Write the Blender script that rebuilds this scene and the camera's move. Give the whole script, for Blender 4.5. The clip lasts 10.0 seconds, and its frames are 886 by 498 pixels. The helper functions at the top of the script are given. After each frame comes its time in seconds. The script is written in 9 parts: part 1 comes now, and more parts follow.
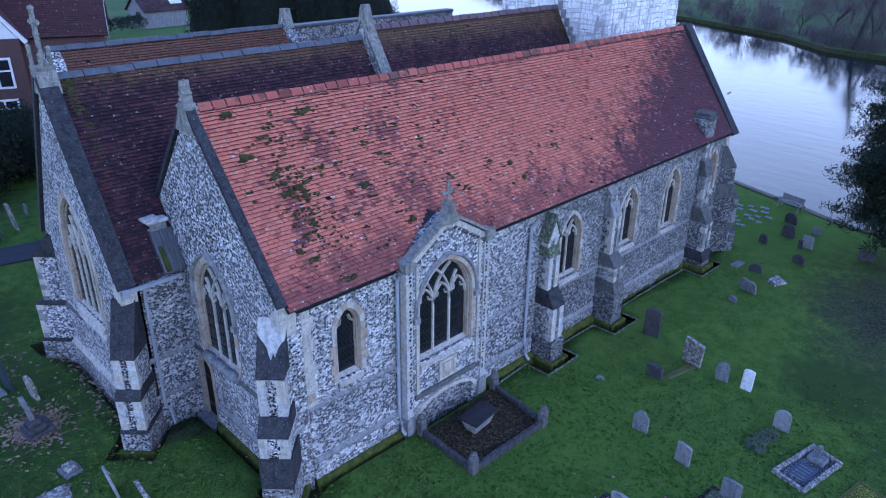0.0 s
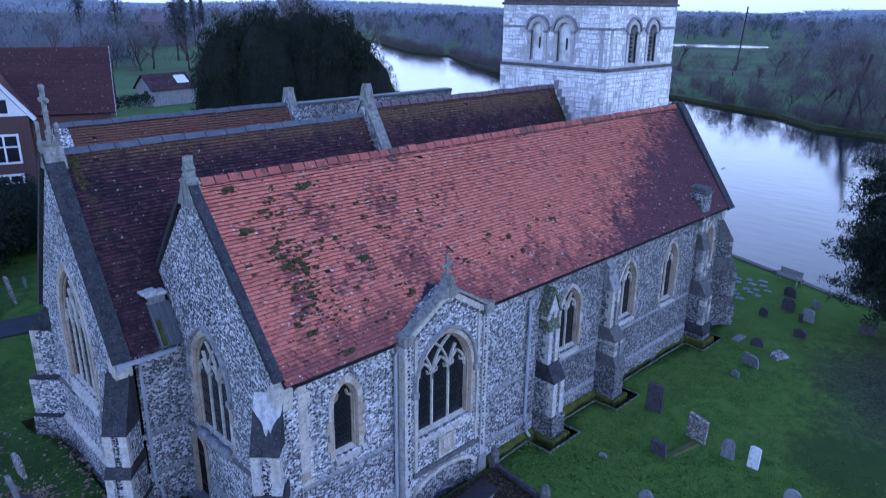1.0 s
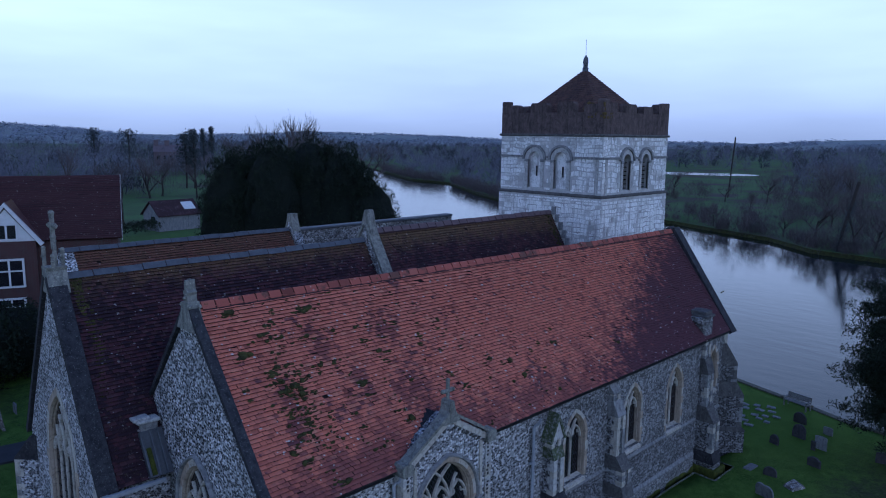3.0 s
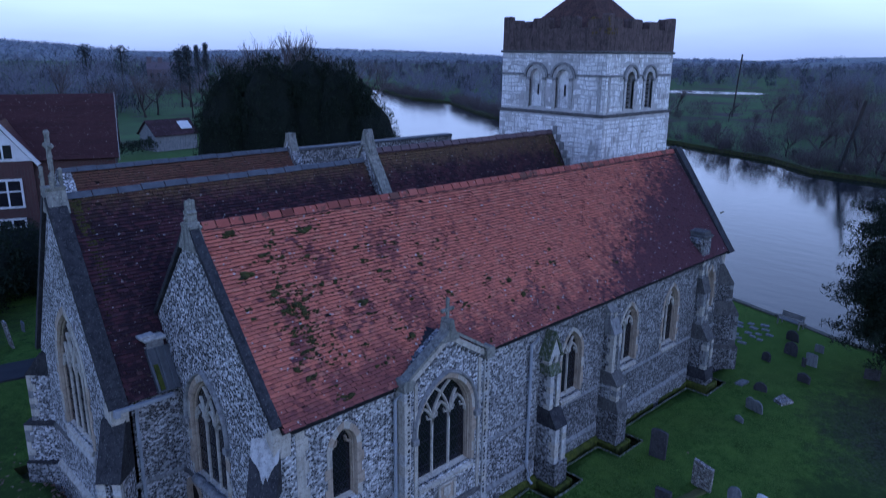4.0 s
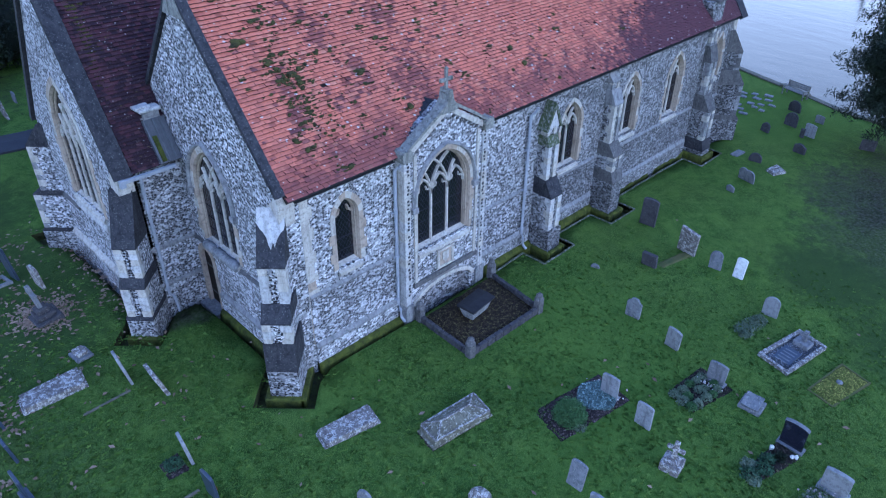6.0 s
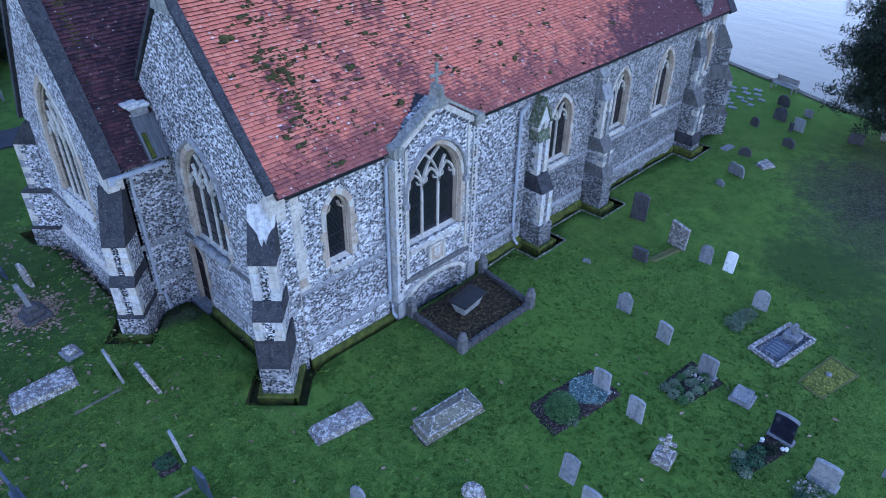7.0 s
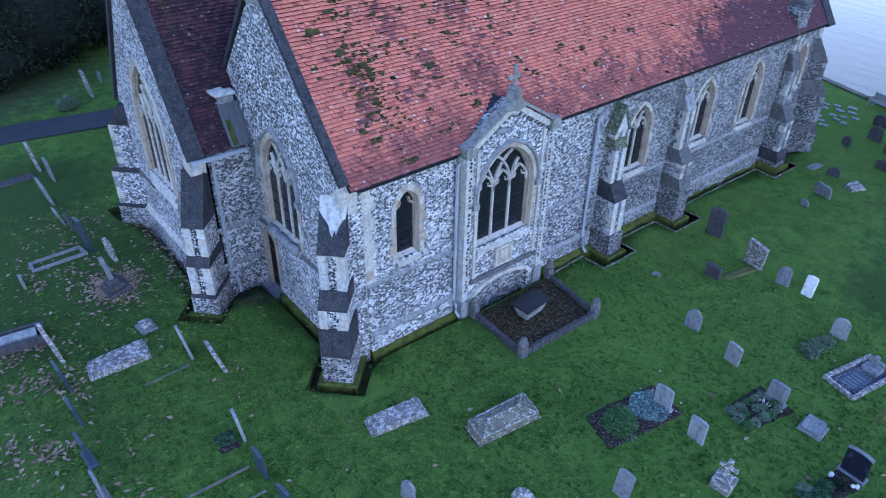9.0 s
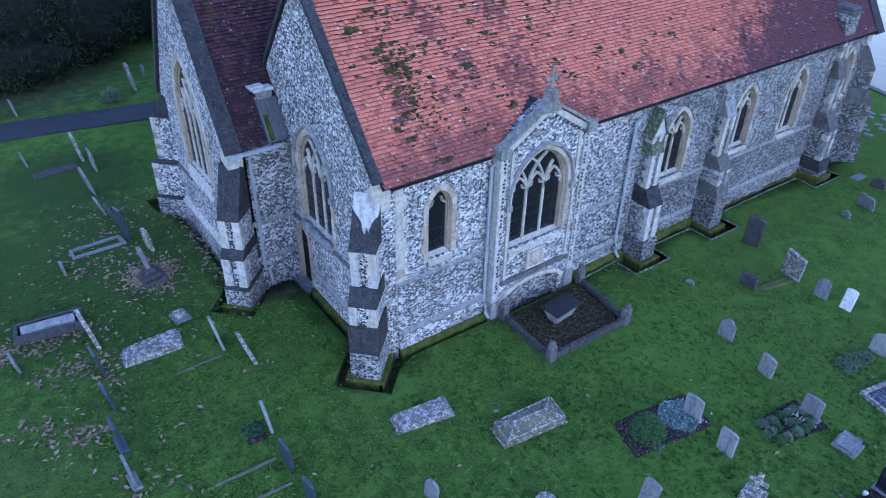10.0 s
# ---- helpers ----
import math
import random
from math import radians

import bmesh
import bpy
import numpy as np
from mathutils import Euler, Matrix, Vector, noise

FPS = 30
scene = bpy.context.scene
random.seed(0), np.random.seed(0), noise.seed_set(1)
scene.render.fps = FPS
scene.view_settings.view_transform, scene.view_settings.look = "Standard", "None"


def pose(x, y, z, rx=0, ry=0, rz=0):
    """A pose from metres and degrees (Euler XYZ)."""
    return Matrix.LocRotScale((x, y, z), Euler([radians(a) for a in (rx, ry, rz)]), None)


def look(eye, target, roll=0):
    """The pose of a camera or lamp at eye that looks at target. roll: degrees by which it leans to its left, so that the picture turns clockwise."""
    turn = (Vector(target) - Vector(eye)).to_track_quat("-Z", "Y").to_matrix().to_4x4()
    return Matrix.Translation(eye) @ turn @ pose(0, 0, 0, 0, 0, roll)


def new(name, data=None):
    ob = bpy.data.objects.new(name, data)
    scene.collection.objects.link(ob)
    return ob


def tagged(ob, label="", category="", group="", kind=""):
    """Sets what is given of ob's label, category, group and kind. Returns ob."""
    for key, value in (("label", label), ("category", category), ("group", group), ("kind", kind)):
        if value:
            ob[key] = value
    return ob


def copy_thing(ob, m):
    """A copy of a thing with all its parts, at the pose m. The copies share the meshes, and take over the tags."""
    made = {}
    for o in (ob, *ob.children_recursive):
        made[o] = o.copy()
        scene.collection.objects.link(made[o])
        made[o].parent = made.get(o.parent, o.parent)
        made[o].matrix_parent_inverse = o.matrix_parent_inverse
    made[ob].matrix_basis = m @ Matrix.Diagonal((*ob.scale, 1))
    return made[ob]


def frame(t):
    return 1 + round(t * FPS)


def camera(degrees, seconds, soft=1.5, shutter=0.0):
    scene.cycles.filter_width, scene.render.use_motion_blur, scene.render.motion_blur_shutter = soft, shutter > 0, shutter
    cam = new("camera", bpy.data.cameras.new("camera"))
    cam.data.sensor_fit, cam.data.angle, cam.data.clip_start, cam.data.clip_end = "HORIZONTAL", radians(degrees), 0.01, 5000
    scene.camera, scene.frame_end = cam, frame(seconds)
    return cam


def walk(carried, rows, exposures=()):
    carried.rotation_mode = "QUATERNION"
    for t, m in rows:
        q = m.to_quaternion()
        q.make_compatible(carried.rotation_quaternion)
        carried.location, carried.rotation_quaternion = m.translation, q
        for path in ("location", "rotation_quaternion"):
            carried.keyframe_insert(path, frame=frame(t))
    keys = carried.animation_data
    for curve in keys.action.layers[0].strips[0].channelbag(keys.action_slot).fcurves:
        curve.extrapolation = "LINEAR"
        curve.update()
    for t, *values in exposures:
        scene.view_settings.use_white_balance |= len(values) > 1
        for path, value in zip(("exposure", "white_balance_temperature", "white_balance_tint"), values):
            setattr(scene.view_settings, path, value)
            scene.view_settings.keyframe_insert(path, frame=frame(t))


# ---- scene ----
# ================= camera and its path =================
cam = camera(64.2, 10.0, soft=1.0, shutter=0.4)
EYE = (-8.03, -13.96, 15.0)          # the drone hovers here and only tilts and turns
PATH = [  # seconds, tilt, lean, turn (degrees)
    (0.0, 65.02, -0.60, -44.54), (0.2, 65.80, -0.64, -44.56), (0.5, 67.42, -0.66, -44.58), (1.0, 70.96, -0.66, -44.60),
    (1.5, 74.66, -0.65, -44.61), (2.0, 78.38, -0.66, -44.62), (2.2, 79.54, -0.66, -44.61), (2.5, 80.80, -0.64, -44.60),
    (2.75, 81.25, -0.63, -44.59), (3.0, 80.95, -0.62, -44.58), (3.3, 79.95, -0.61, -44.58), (3.5, 78.92, -0.61, -44.58),
    (4.0, 74.51, -0.63, -44.59), (4.5, 69.69, -0.62, -44.60), (5.0, 64.82, -0.62, -44.60), (5.5, 59.98, -0.64, -44.66),
    (6.0, 56.10, -0.64, -44.71), (6.2, 55.72, -0.65, -44.78), (6.7, 55.70, -0.69, -45.22), (7.3, 55.80, -0.74, -45.60),
    (7.5, 55.79, -0.76, -45.44), (7.8, 55.78, -0.77, -44.75), (8.0, 55.78, -0.78, -44.00), (8.5, 55.75, -0.85, -41.13),
    (9.0, 55.71, -0.93, -38.80), (9.5, 55.71, -0.97, -37.08), (10.0, 55.66, -1.01, -35.67),
]
EXPOSURES = [(0.0, 0.58, 4610, 17), (1.0, 0.40, 4500, 19), (2.0, -0.24, 4390, 15), (2.75, -0.65, 4500, 12), (3.3, -0.92, 4640, 14), (3.5, -0.92, 4640, 14), (4.0, -0.55, 4430, 18), (4.5, 0.23, 4410, 19), (5.0, 0.75, 4500, 17), (5.5, 0.86, 4600, 14), (6.2, 0.9, 4700, 11), (7.5, 0.95, 4700, 11), (10.0, 0.95, 4700, 11)]
walk(cam, [(t, pose(*EYE, rx, ry, rz)) for t, rx, ry, rz in PATH], EXPOSURES)

# ================= sky and sun: a dull winter dusk =================
SUN_UP, SUN_TURN = radians(24), radians(178)
world = bpy.data.worlds.new("dusk_sky")
scene.world = world
world.use_nodes = True
wn, wl = world.node_tree.nodes, world.node_tree.links
wn.clear()
w_out, w_bg = wn.new("ShaderNodeOutputWorld"), wn.new("ShaderNodeBackground")
w_sky = wn.new("ShaderNodeTexSky")
w_sky.sky_type, w_sky.sun_disc = "NISHITA", False
w_sky.sun_elevation, w_sky.sun_rotation = SUN_UP, SUN_TURN
w_dim = wn.new("ShaderNodeVectorMath")
w_dim.operation = "SCALE"
w_dim.inputs[3].default_value = 0.09
w_co, w_sep = wn.new("ShaderNodeTexCoord"), wn.new("ShaderNodeSeparateXYZ")
w_ramp = wn.new("ShaderNodeValToRGB")
w_stops = ((0.0, (0.95, 0.98, 1.15)), (0.05, (1.40, 1.43, 1.62)), (0.14, (1.95, 2.00, 2.18)), (0.28, (1.55, 1.63, 1.82)), (0.55, (0.34, 0.46, 0.80)), (1.0, (0.24, 0.35, 0.68)))
while len(w_ramp.color_ramp.elements) < len(w_stops):
    w_ramp.color_ramp.elements.new(0.5)
for e, (place, colour) in zip(w_ramp.color_ramp.elements, w_stops):
    e.position, e.color = place, (*colour, 1)
w_map, w_cloud = wn.new("ShaderNodeMapping"), wn.new("ShaderNodeTexNoise")
w_map.inputs["Scale"].default_value = (1.6, 1.6, 9.0)
w_cloud.inputs["Scale"].default_value, w_cloud.inputs["Detail"].default_value = 1.3, 5.0
w_band = wn.new("ShaderNodeMapRange")
for k, v in zip((1, 2, 3, 4), (0.3, 0.75, 0.86, 1.12)):
    w_band.inputs[k].default_value = v
w_mul = wn.new("ShaderNodeVectorMath")
w_mul.operation = "SCALE"
w_mix = wn.new("ShaderNodeMix")
w_mix.data_type = "RGBA"
w_mix.inputs["Factor"].default_value = 0.88
wl.new(w_co.outputs["Generated"], w_sep.inputs[0])
wl.new(w_sep.outputs["Z"], w_ramp.inputs[0])
wl.new(w_co.outputs["Generated"], w_map.inputs[0])
wl.new(w_map.outputs[0], w_cloud.inputs["Vector"])
wl.new(w_cloud.outputs["Fac"], w_band.inputs[0])
wl.new(w_ramp.outputs[0], w_mul.inputs[0])
w_side = wn.new("ShaderNodeVectorMath")
w_side.operation = "DOT_PRODUCT"
w_side.inputs[1].default_value = (0.80, -0.60, 0.0)
w_fade = wn.new("ShaderNodeMapRange")
for k, v in zip((1, 2, 3, 4), (-1.0, 1.0, 1.0, 0.90)):
    w_fade.inputs[k].default_value = v
w_both = wn.new("ShaderNodeMath")
w_both.operation = "MULTIPLY"
wl.new(w_co.outputs["Generated"], w_side.inputs[0])
wl.new(w_side.outputs["Value"], w_fade.inputs[0])
wl.new(w_band.outputs[0], w_both.inputs[0])
wl.new(w_fade.outputs[0], w_both.inputs[1])
wl.new(w_both.outputs[0], w_mul.inputs[3])
wl.new(w_sky.outputs[0], w_dim.inputs[0])
wl.new(w_dim.outputs[0], w_mix.inputs["A"])
wl.new(w_mul.outputs[0], w_mix.inputs["B"])
wl.new(w_mix.outputs["Result"], w_bg.inputs["Color"])
wl.new(w_bg.outputs[0], w_out.inputs[0])
w_bg.inputs["Strength"].default_value = 1.0
sun = new("sun", bpy.data.lights.new("sun", "SUN"))
sun.data.energy, sun.data.angle, sun.data.color = 0.45, radians(25), (0.93, 0.95, 1.0)
sun.matrix_basis = look((0, 0, 0), (-math.sin(SUN_TURN) * math.cos(SUN_UP), -math.cos(SUN_TURN) * math.cos(SUN_UP), -math.sin(SUN_UP)))


# ================= materials =================
class Nodes:
    """A short way to write node materials."""

    def __init__(self, name, rough=0.8, metal=0.0, spec=0.3):
        self.mat = bpy.data.materials.new(name)
        self.mat.use_nodes = True
        self.t = self.mat.node_tree
        self.b = self.t.nodes["Principled BSDF"]
        self.b.inputs["Roughness"].default_value = rough
        self.b.inputs["Metallic"].default_value = metal
        self.b.inputs["Specular IOR Level"].default_value = spec
        geo = self.t.nodes.new("ShaderNodeNewGeometry")
        self.pos, self.island, self.normal = geo.outputs["Position"], geo.outputs["Random Per Island"], geo.outputs["Normal"]
        self.obrand = self.t.nodes.new("ShaderNodeObjectInfo").outputs["Random"]

    def node(self, kind, **values):
        n = self.t.nodes.new(kind)
        for key, value in values.items():
            if isinstance(value, bpy.types.NodeSocket):
                self.t.links.new(value, n.inputs[key])
            else:
                n.inputs[key].default_value = value
        return n

    def scaled(self, s, vec=None):
        m = self.t.nodes.new("ShaderNodeMapping")
        m.inputs["Scale"].default_value = s if isinstance(s, tuple) else (s, s, s)
        self.t.links.new(vec or self.pos, m.inputs[0])
        return m.outputs[0]

    def noise(self, scale, detail=4.0, rough=0.55, vec=None):
        return self.node("ShaderNodeTexNoise", Scale=scale, Detail=detail, Roughness=rough, Vector=vec or self.pos).outputs["Fac"]

    def voronoi(self, scale, vec=None, feature="F1", rnd=1.0):
        n = self.node("ShaderNodeTexVoronoi", Scale=scale, Randomness=rnd, Vector=vec or self.pos)
        n.feature = feature
        return n

    def ramp(self, fac, *stops, flat=False):
        n = self.node("ShaderNodeValToRGB", Fac=fac)
        els = n.color_ramp.elements
        if flat:
            n.color_ramp.interpolation = "CONSTANT"
        while len(els) < len(stops):
            els.new(0.5)
        for e, (p, c) in zip(els, stops):
            e.position, e.color = p, (c, c, c, 1) if isinstance(c, (int, float)) else (*c, 1)
        return n.outputs["Color"]

    def mix(self, fac, a, b, mode="MIX"):
        n = self.t.nodes.new("ShaderNodeMix")
        n.data_type, n.blend_type = "RGBA", mode
        for key, value in (("Factor", fac), ("A", a), ("B", b)):
            if isinstance(value, bpy.types.NodeSocket):
                self.t.links.new(value, n.inputs[key])
            else:
                n.inputs[key].default_value = value if isinstance(value, (int, float)) else (*value, 1)
        return n.outputs["Result"]

    def math(self, op, a, b=0.0):
        n = self.t.nodes.new("ShaderNodeMath")
        n.operation = op
        for k, value in enumerate((a, b)):
            if isinstance(value, bpy.types.NodeSocket):
                self.t.links.new(value, n.inputs[k])
            else:
                n.inputs[k].default_value = value
        return n.outputs[0]

    def axis(self, k):
        n = self.t.nodes.new("ShaderNodeSeparateXYZ")
        self.t.links.new(self.pos, n.inputs[0])
        return n.outputs[k]

    def done(self, colour, height=None, strength=0.4, dist=0.02, rough=None):
        if isinstance(colour, bpy.types.NodeSocket):
            self.t.links.new(colour, self.b.inputs["Base Color"])
        else:
            self.b.inputs["Base Color"].default_value = (*colour, 1)
        if height is not None:
            n = self.node("ShaderNodeBump", Strength=strength, Distance=dist, Height=height)
            self.t.links.new(n.outputs[0], self.b.inputs["Normal"])
        if rough is not None:
            self.t.links.new(rough, self.b.inputs["Roughness"])
        return self.mat


def flint_material(name, scale, tint, dark=0.38):
    """Knapped and field flints in lime mortar."""
    m = Nodes(name, rough=0.55, spec=0.4)
    warp = m.node("ShaderNodeVectorMath")
    warp.operation = "ADD"
    wob = m.node("ShaderNodeTexNoise", Scale=9.0, Detail=2.0, Vector=m.pos).outputs["Color"]
    small = m.node("ShaderNodeVectorMath")
    small.operation = "SCALE"
    m.t.links.new(wob, small.inputs[0])
    small.inputs[3].default_value = 0.022
    m.t.links.new(m.pos, warp.inputs[0])
    m.t.links.new(small.outputs[0], warp.inputs[1])
    v = warp.outputs[0]
    v = m.scaled((0.9, 0.9, 1.25), v)
    cell = m.voronoi(scale, v)
    edge = m.voronoi(scale, v, "DISTANCE_TO_EDGE")
    grey = m.node("ShaderNodeSeparateColor", Color=cell.outputs["Color"]).outputs[0]
    stone = m.ramp(grey, (0.0, (0.008, 0.009, 0.013)), (dark * 0.85, (0.026, 0.028, 0.036)), (dark, (0.20, 0.20, 0.21)), (0.62, (0.50, 0.495, 0.49)), (0.72, (0.86, 0.85, 0.83)), (1.0, (0.98, 0.97, 0.95)))
    stone = m.mix(m.ramp(m.noise(40.0, 2.0), (0.35, 0.0), (0.7, 0.18)), stone, (0.42, 0.41, 0.40))
    mortar = m.mix(m.ramp(m.noise(5.0, 4.0, 0.7), (0.35, 0.0), (0.65, 1.0)), (0.66, 0.645, 0.62), (0.33, 0.32, 0.305))
    col = m.mix(m.ramp(edge.outputs["Distance"], (0.04, 1.0), (0.12, 0.0)), stone, mortar)
    stain = m.ramp(m.noise(0.7, 6.0, 0.68), (0.36, 0.55), (0.58, 1.0))
    col = m.mix(0.8, col, stain, "MULTIPLY")
    # flint and mortar together multiplied darker towards the west, with a ragged edge
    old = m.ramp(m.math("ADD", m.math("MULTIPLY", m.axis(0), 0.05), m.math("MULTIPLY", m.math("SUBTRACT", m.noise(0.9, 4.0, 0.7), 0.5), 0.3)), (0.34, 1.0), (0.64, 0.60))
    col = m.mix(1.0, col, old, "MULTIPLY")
    col = m.mix(1.0, col, tint, "MULTIPLY")
    return m.done(col, m.ramp(edge.outputs["Distance"], (0.0, 0.0), (0.22, 1.0)), 0.7, 0.03, m.ramp(grey, (0.0, 0.35), (0.6, 0.75)))


def stone_material(name, a, b, lichen, scale=3.0, dark=0.0):
    """Dressed limestone with lichen and rain streaks; each block a little different."""
    m = Nodes(name, rough=0.85, spec=0.2)
    col = m.mix(m.ramp(m.noise(scale, 5.0), (0.3, 0.0), (0.72, 1.0)), a, b)
    col = m.mix(m.ramp(m.obrand, (0.0, 0.0), (1.0, 0.35)), col, tuple(c * 0.72 for c in a))
    streak = m.noise(1.0, 4.0, 0.6, m.scaled((7.0, 7.0, 0.8)))
    col = m.mix(m.ramp(streak, (0.5, 0.0), (0.75, 0.55 + dark)), col, tuple(c * 0.35 for c in b))
    col = m.mix(m.ramp(m.noise(22.0, 3.0), (0.6, 0.0), (0.68, 0.75)), col, lichen)
    col = m.mix(m.ramp(m.noise(8.0, 6.0, 0.75), (0.50, 0.0), (0.60, 0.55)), col, tuple(c * 0.5 for c in b))
    h = m.mix(0.5, m.noise(30.0, 5.0), m.noise(5.0, 4.0))
    return m.done(col, h, 0.5, 0.02)


def tile_material(name, fresh, worn, soot, soot_w, moss, ridge=None, crust=(0.21, 0.135, 0.062)):
    """Old clay tiles: every tile its own shade, sooty tiles in drifts, lichen specks, moss and crusts below the ridge."""
    m = Nodes(name, rough=0.82, spec=0.25)
    pick = m.math("FRACT", m.math("ADD", m.island, m.math("MULTIPLY", m.obrand, 7.31)))
    col = m.ramp(pick, (0.0, tuple(c * 0.62 for c in worn)), (0.05, worn), (0.3, fresh), (0.86, tuple(min(1, c * 1.14) for c in fresh)), (1.0, (fresh[0] * 1.08, fresh[1] * 1.4, fresh[2] * 1.4)))
    patch = m.noise(0.62, 6.0, 0.68, m.scaled((1.0, 1.2, 0.8)))
    blot = m.noise(2.6, 4.0, 0.7)
    odd = m.math("FRACT", m.math("MULTIPLY", pick, 13.7))
    drift = m.math("ADD", m.math("MULTIPLY", patch, 0.62), m.math("ADD", m.math("MULTIPLY", blot, 0.38), m.math("MULTIPLY", m.math("SUBTRACT", odd, 0.5), 0.16)))
    col = m.mix(m.ramp(drift, (soot_w, 0.0), (soot_w + 0.045, 0.88)), col, soot)
    if name.startswith("red"):
        col = m.mix(m.ramp(m.noise(3.2, 5.0, 0.7), (0.42, 0.0), (0.66, 0.34)), col, tuple(c * 0.55 + 0.075 for c in fresh))
        loose = m.math("MULTIPLY", m.math("SUBTRACT", odd, 0.5), 0.16)
        west = m.ramp(m.math("ADD", loose, m.math("ADD", m.math("MULTIPLY", m.math("SUBTRACT", m.axis(0), m.math("MULTIPLY", m.math("SUBTRACT", m.axis(2), 6.3), 2.2)), 0.05), m.math("MULTIPLY", m.math("SUBTRACT", m.noise(0.9, 6.0, 0.7, m.scaled((1.6, 0.5, 0.35))), 0.5), 0.55))), (0.62, 0.0), (0.80, 0.93))
        foot = m.ramp(m.math("ADD", loose, m.math("SUBTRACT", m.math("MULTIPLY", m.noise(1.1, 5.0, 0.65, m.scaled((1.0, 0.4, 0.4))), 1.1), m.math("MULTIPLY", m.math("SUBTRACT", m.axis(2), 5.9), 0.17))), (0.34, 0.0), (0.56, 0.62))
        stain = m.math("MAXIMUM", west, foot)
        ragged = m.math("ADD", m.math("MULTIPLY", m.math("SUBTRACT", odd, 0.4), 1.3), m.math("MULTIPLY", m.math("SUBTRACT", m.noise(2.1, 5.0, 0.7), 0.48), 3.2))
        for cx, cz, rx, rz in ((5.6, 7.5, 0.8, 0.8), (4.0, 7.9, 0.5, 0.5), (1.6, 7.7, 0.45, 1.1), (3.2, 6.4, 1.5, 0.45), (7.3, 6.5, 1.2, 0.5), (3.3, 9.1, 0.5, 0.45), (5.7, 9.2, 0.7, 0.5), (10.8, 6.5, 1.5, 0.4)):
            dx, dz = m.math("DIVIDE", m.math("SUBTRACT", m.axis(0), cx), rx), m.math("DIVIDE", m.math("SUBTRACT", m.axis(2), cz), rz)
            d = m.math("SQRT", m.math("ADD", m.math("MULTIPLY", dx, dx), m.math("MULTIPLY", dz, dz)))
            stain = m.math("MAXIMUM", stain, m.ramp(m.math("MULTIPLY", m.math("ADD", d, ragged), 0.5), (0.32, 0.62), (0.44, 0.0)))
        col = m.mix(stain, col, soot)
    if ridge is not None:
        # odd replacement tiles that kept their red, grey and rusty shades between them
        col = m.mix(m.ramp(odd, (0.88, 0.0), (0.90, 0.38)), col, (fresh[0] * 2.1, fresh[1] * 2.4, fresh[2] * 2.1))
        col = m.mix(m.ramp(m.noise(9.0, 4.0, 0.7), (0.60, 0.0), (0.66, 0.5)), col, (0.17, 0.135, 0.12))
        up = m.ramp(m.math("ADD", m.math("MULTIPLY", m.math("SUBTRACT", m.axis(2), ridge), 0.42), m.math("MULTIPLY", m.math("SUBTRACT", m.noise(1.7, 6.0, 0.72, m.scaled((1.0, 1.0, 0.5))), 0.5), 0.9)), (0.30, 0.0), (0.62, 0.8))
        col = m.mix(m.math("MULTIPLY", up, m.ramp(m.noise(14.0, 4.0, 0.75), (0.36, 0.15), (0.6, 1.0))), col, crust)
    col = m.mix(m.ramp(m.noise(7.0, 3.0, 0.6), (0.66, 0.0), (0.71, 0.9 if moss else 0.3)), col, moss or (0.26, 0.24, 0.22))
    # round pale lichens, a few to the square metre
    for scale, size in ((3.1, 0.12), (6.1, 0.14)):
        spot = m.voronoi(scale)
        some = m.ramp(m.node("ShaderNodeSeparateColor", Color=spot.outputs["Color"]).outputs[0], (0.60, 0.0), (0.62, 0.95 if name.startswith("red") else 0.38))
        ragged = m.math("ADD", spot.outputs["Distance"], m.math("MULTIPLY", m.math("SUBTRACT", m.noise(28.0, 3.0), 0.5), 0.07))
        col = m.mix(m.math("MULTIPLY", some, m.ramp(ragged, (size, 1.0), (size + 0.02, 0.0))), col, (0.62, 0.60, 0.56))
    grit = m.noise(60.0, 3.0)
    return m.done(col, grit, 0.35, 0.01)


MAT = {}
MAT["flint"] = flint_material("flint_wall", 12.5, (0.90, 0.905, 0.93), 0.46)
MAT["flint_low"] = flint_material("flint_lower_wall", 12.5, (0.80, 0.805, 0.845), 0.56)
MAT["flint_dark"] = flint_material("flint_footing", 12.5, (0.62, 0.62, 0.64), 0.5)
MAT["stone"] = stone_material("pale_limestone", (0.60, 0.57, 0.50), (0.42, 0.38, 0.32), (0.30, 0.30, 0.27))
MAT["frame"] = stone_material("window_limestone", (0.47, 0.395, 0.305), (0.36, 0.29, 0.22), (0.36, 0.34, 0.30))
MAT["lime"] = stone_material("lime_washed_stone", (0.60, 0.59, 0.565), (0.40, 0.385, 0.365), (0.26, 0.26, 0.25), 2.0)
MAT["weathering"] = stone_material("blackened_weathering_stone", (0.062, 0.061, 0.066), (0.024, 0.024, 0.030), (0.15, 0.15, 0.145), 3.4)
MAT["finial"] = stone_material("lichened_finial_stone", (0.31, 0.305, 0.265), (0.17, 0.17, 0.155), (0.44, 0.44, 0.35), 6.0, 0.25)
MAT["dull"] = stone_material("dull_grey_stone", (0.33, 0.325, 0.32), (0.20, 0.20, 0.20), (0.38, 0.38, 0.36), 5.0, 0.2)
MAT["red"] = tile_material("red_roof_tile", (0.585, 0.186, 0.118), (0.455, 0.140, 0.094), (0.082, 0.038, 0.052), 0.60, None)
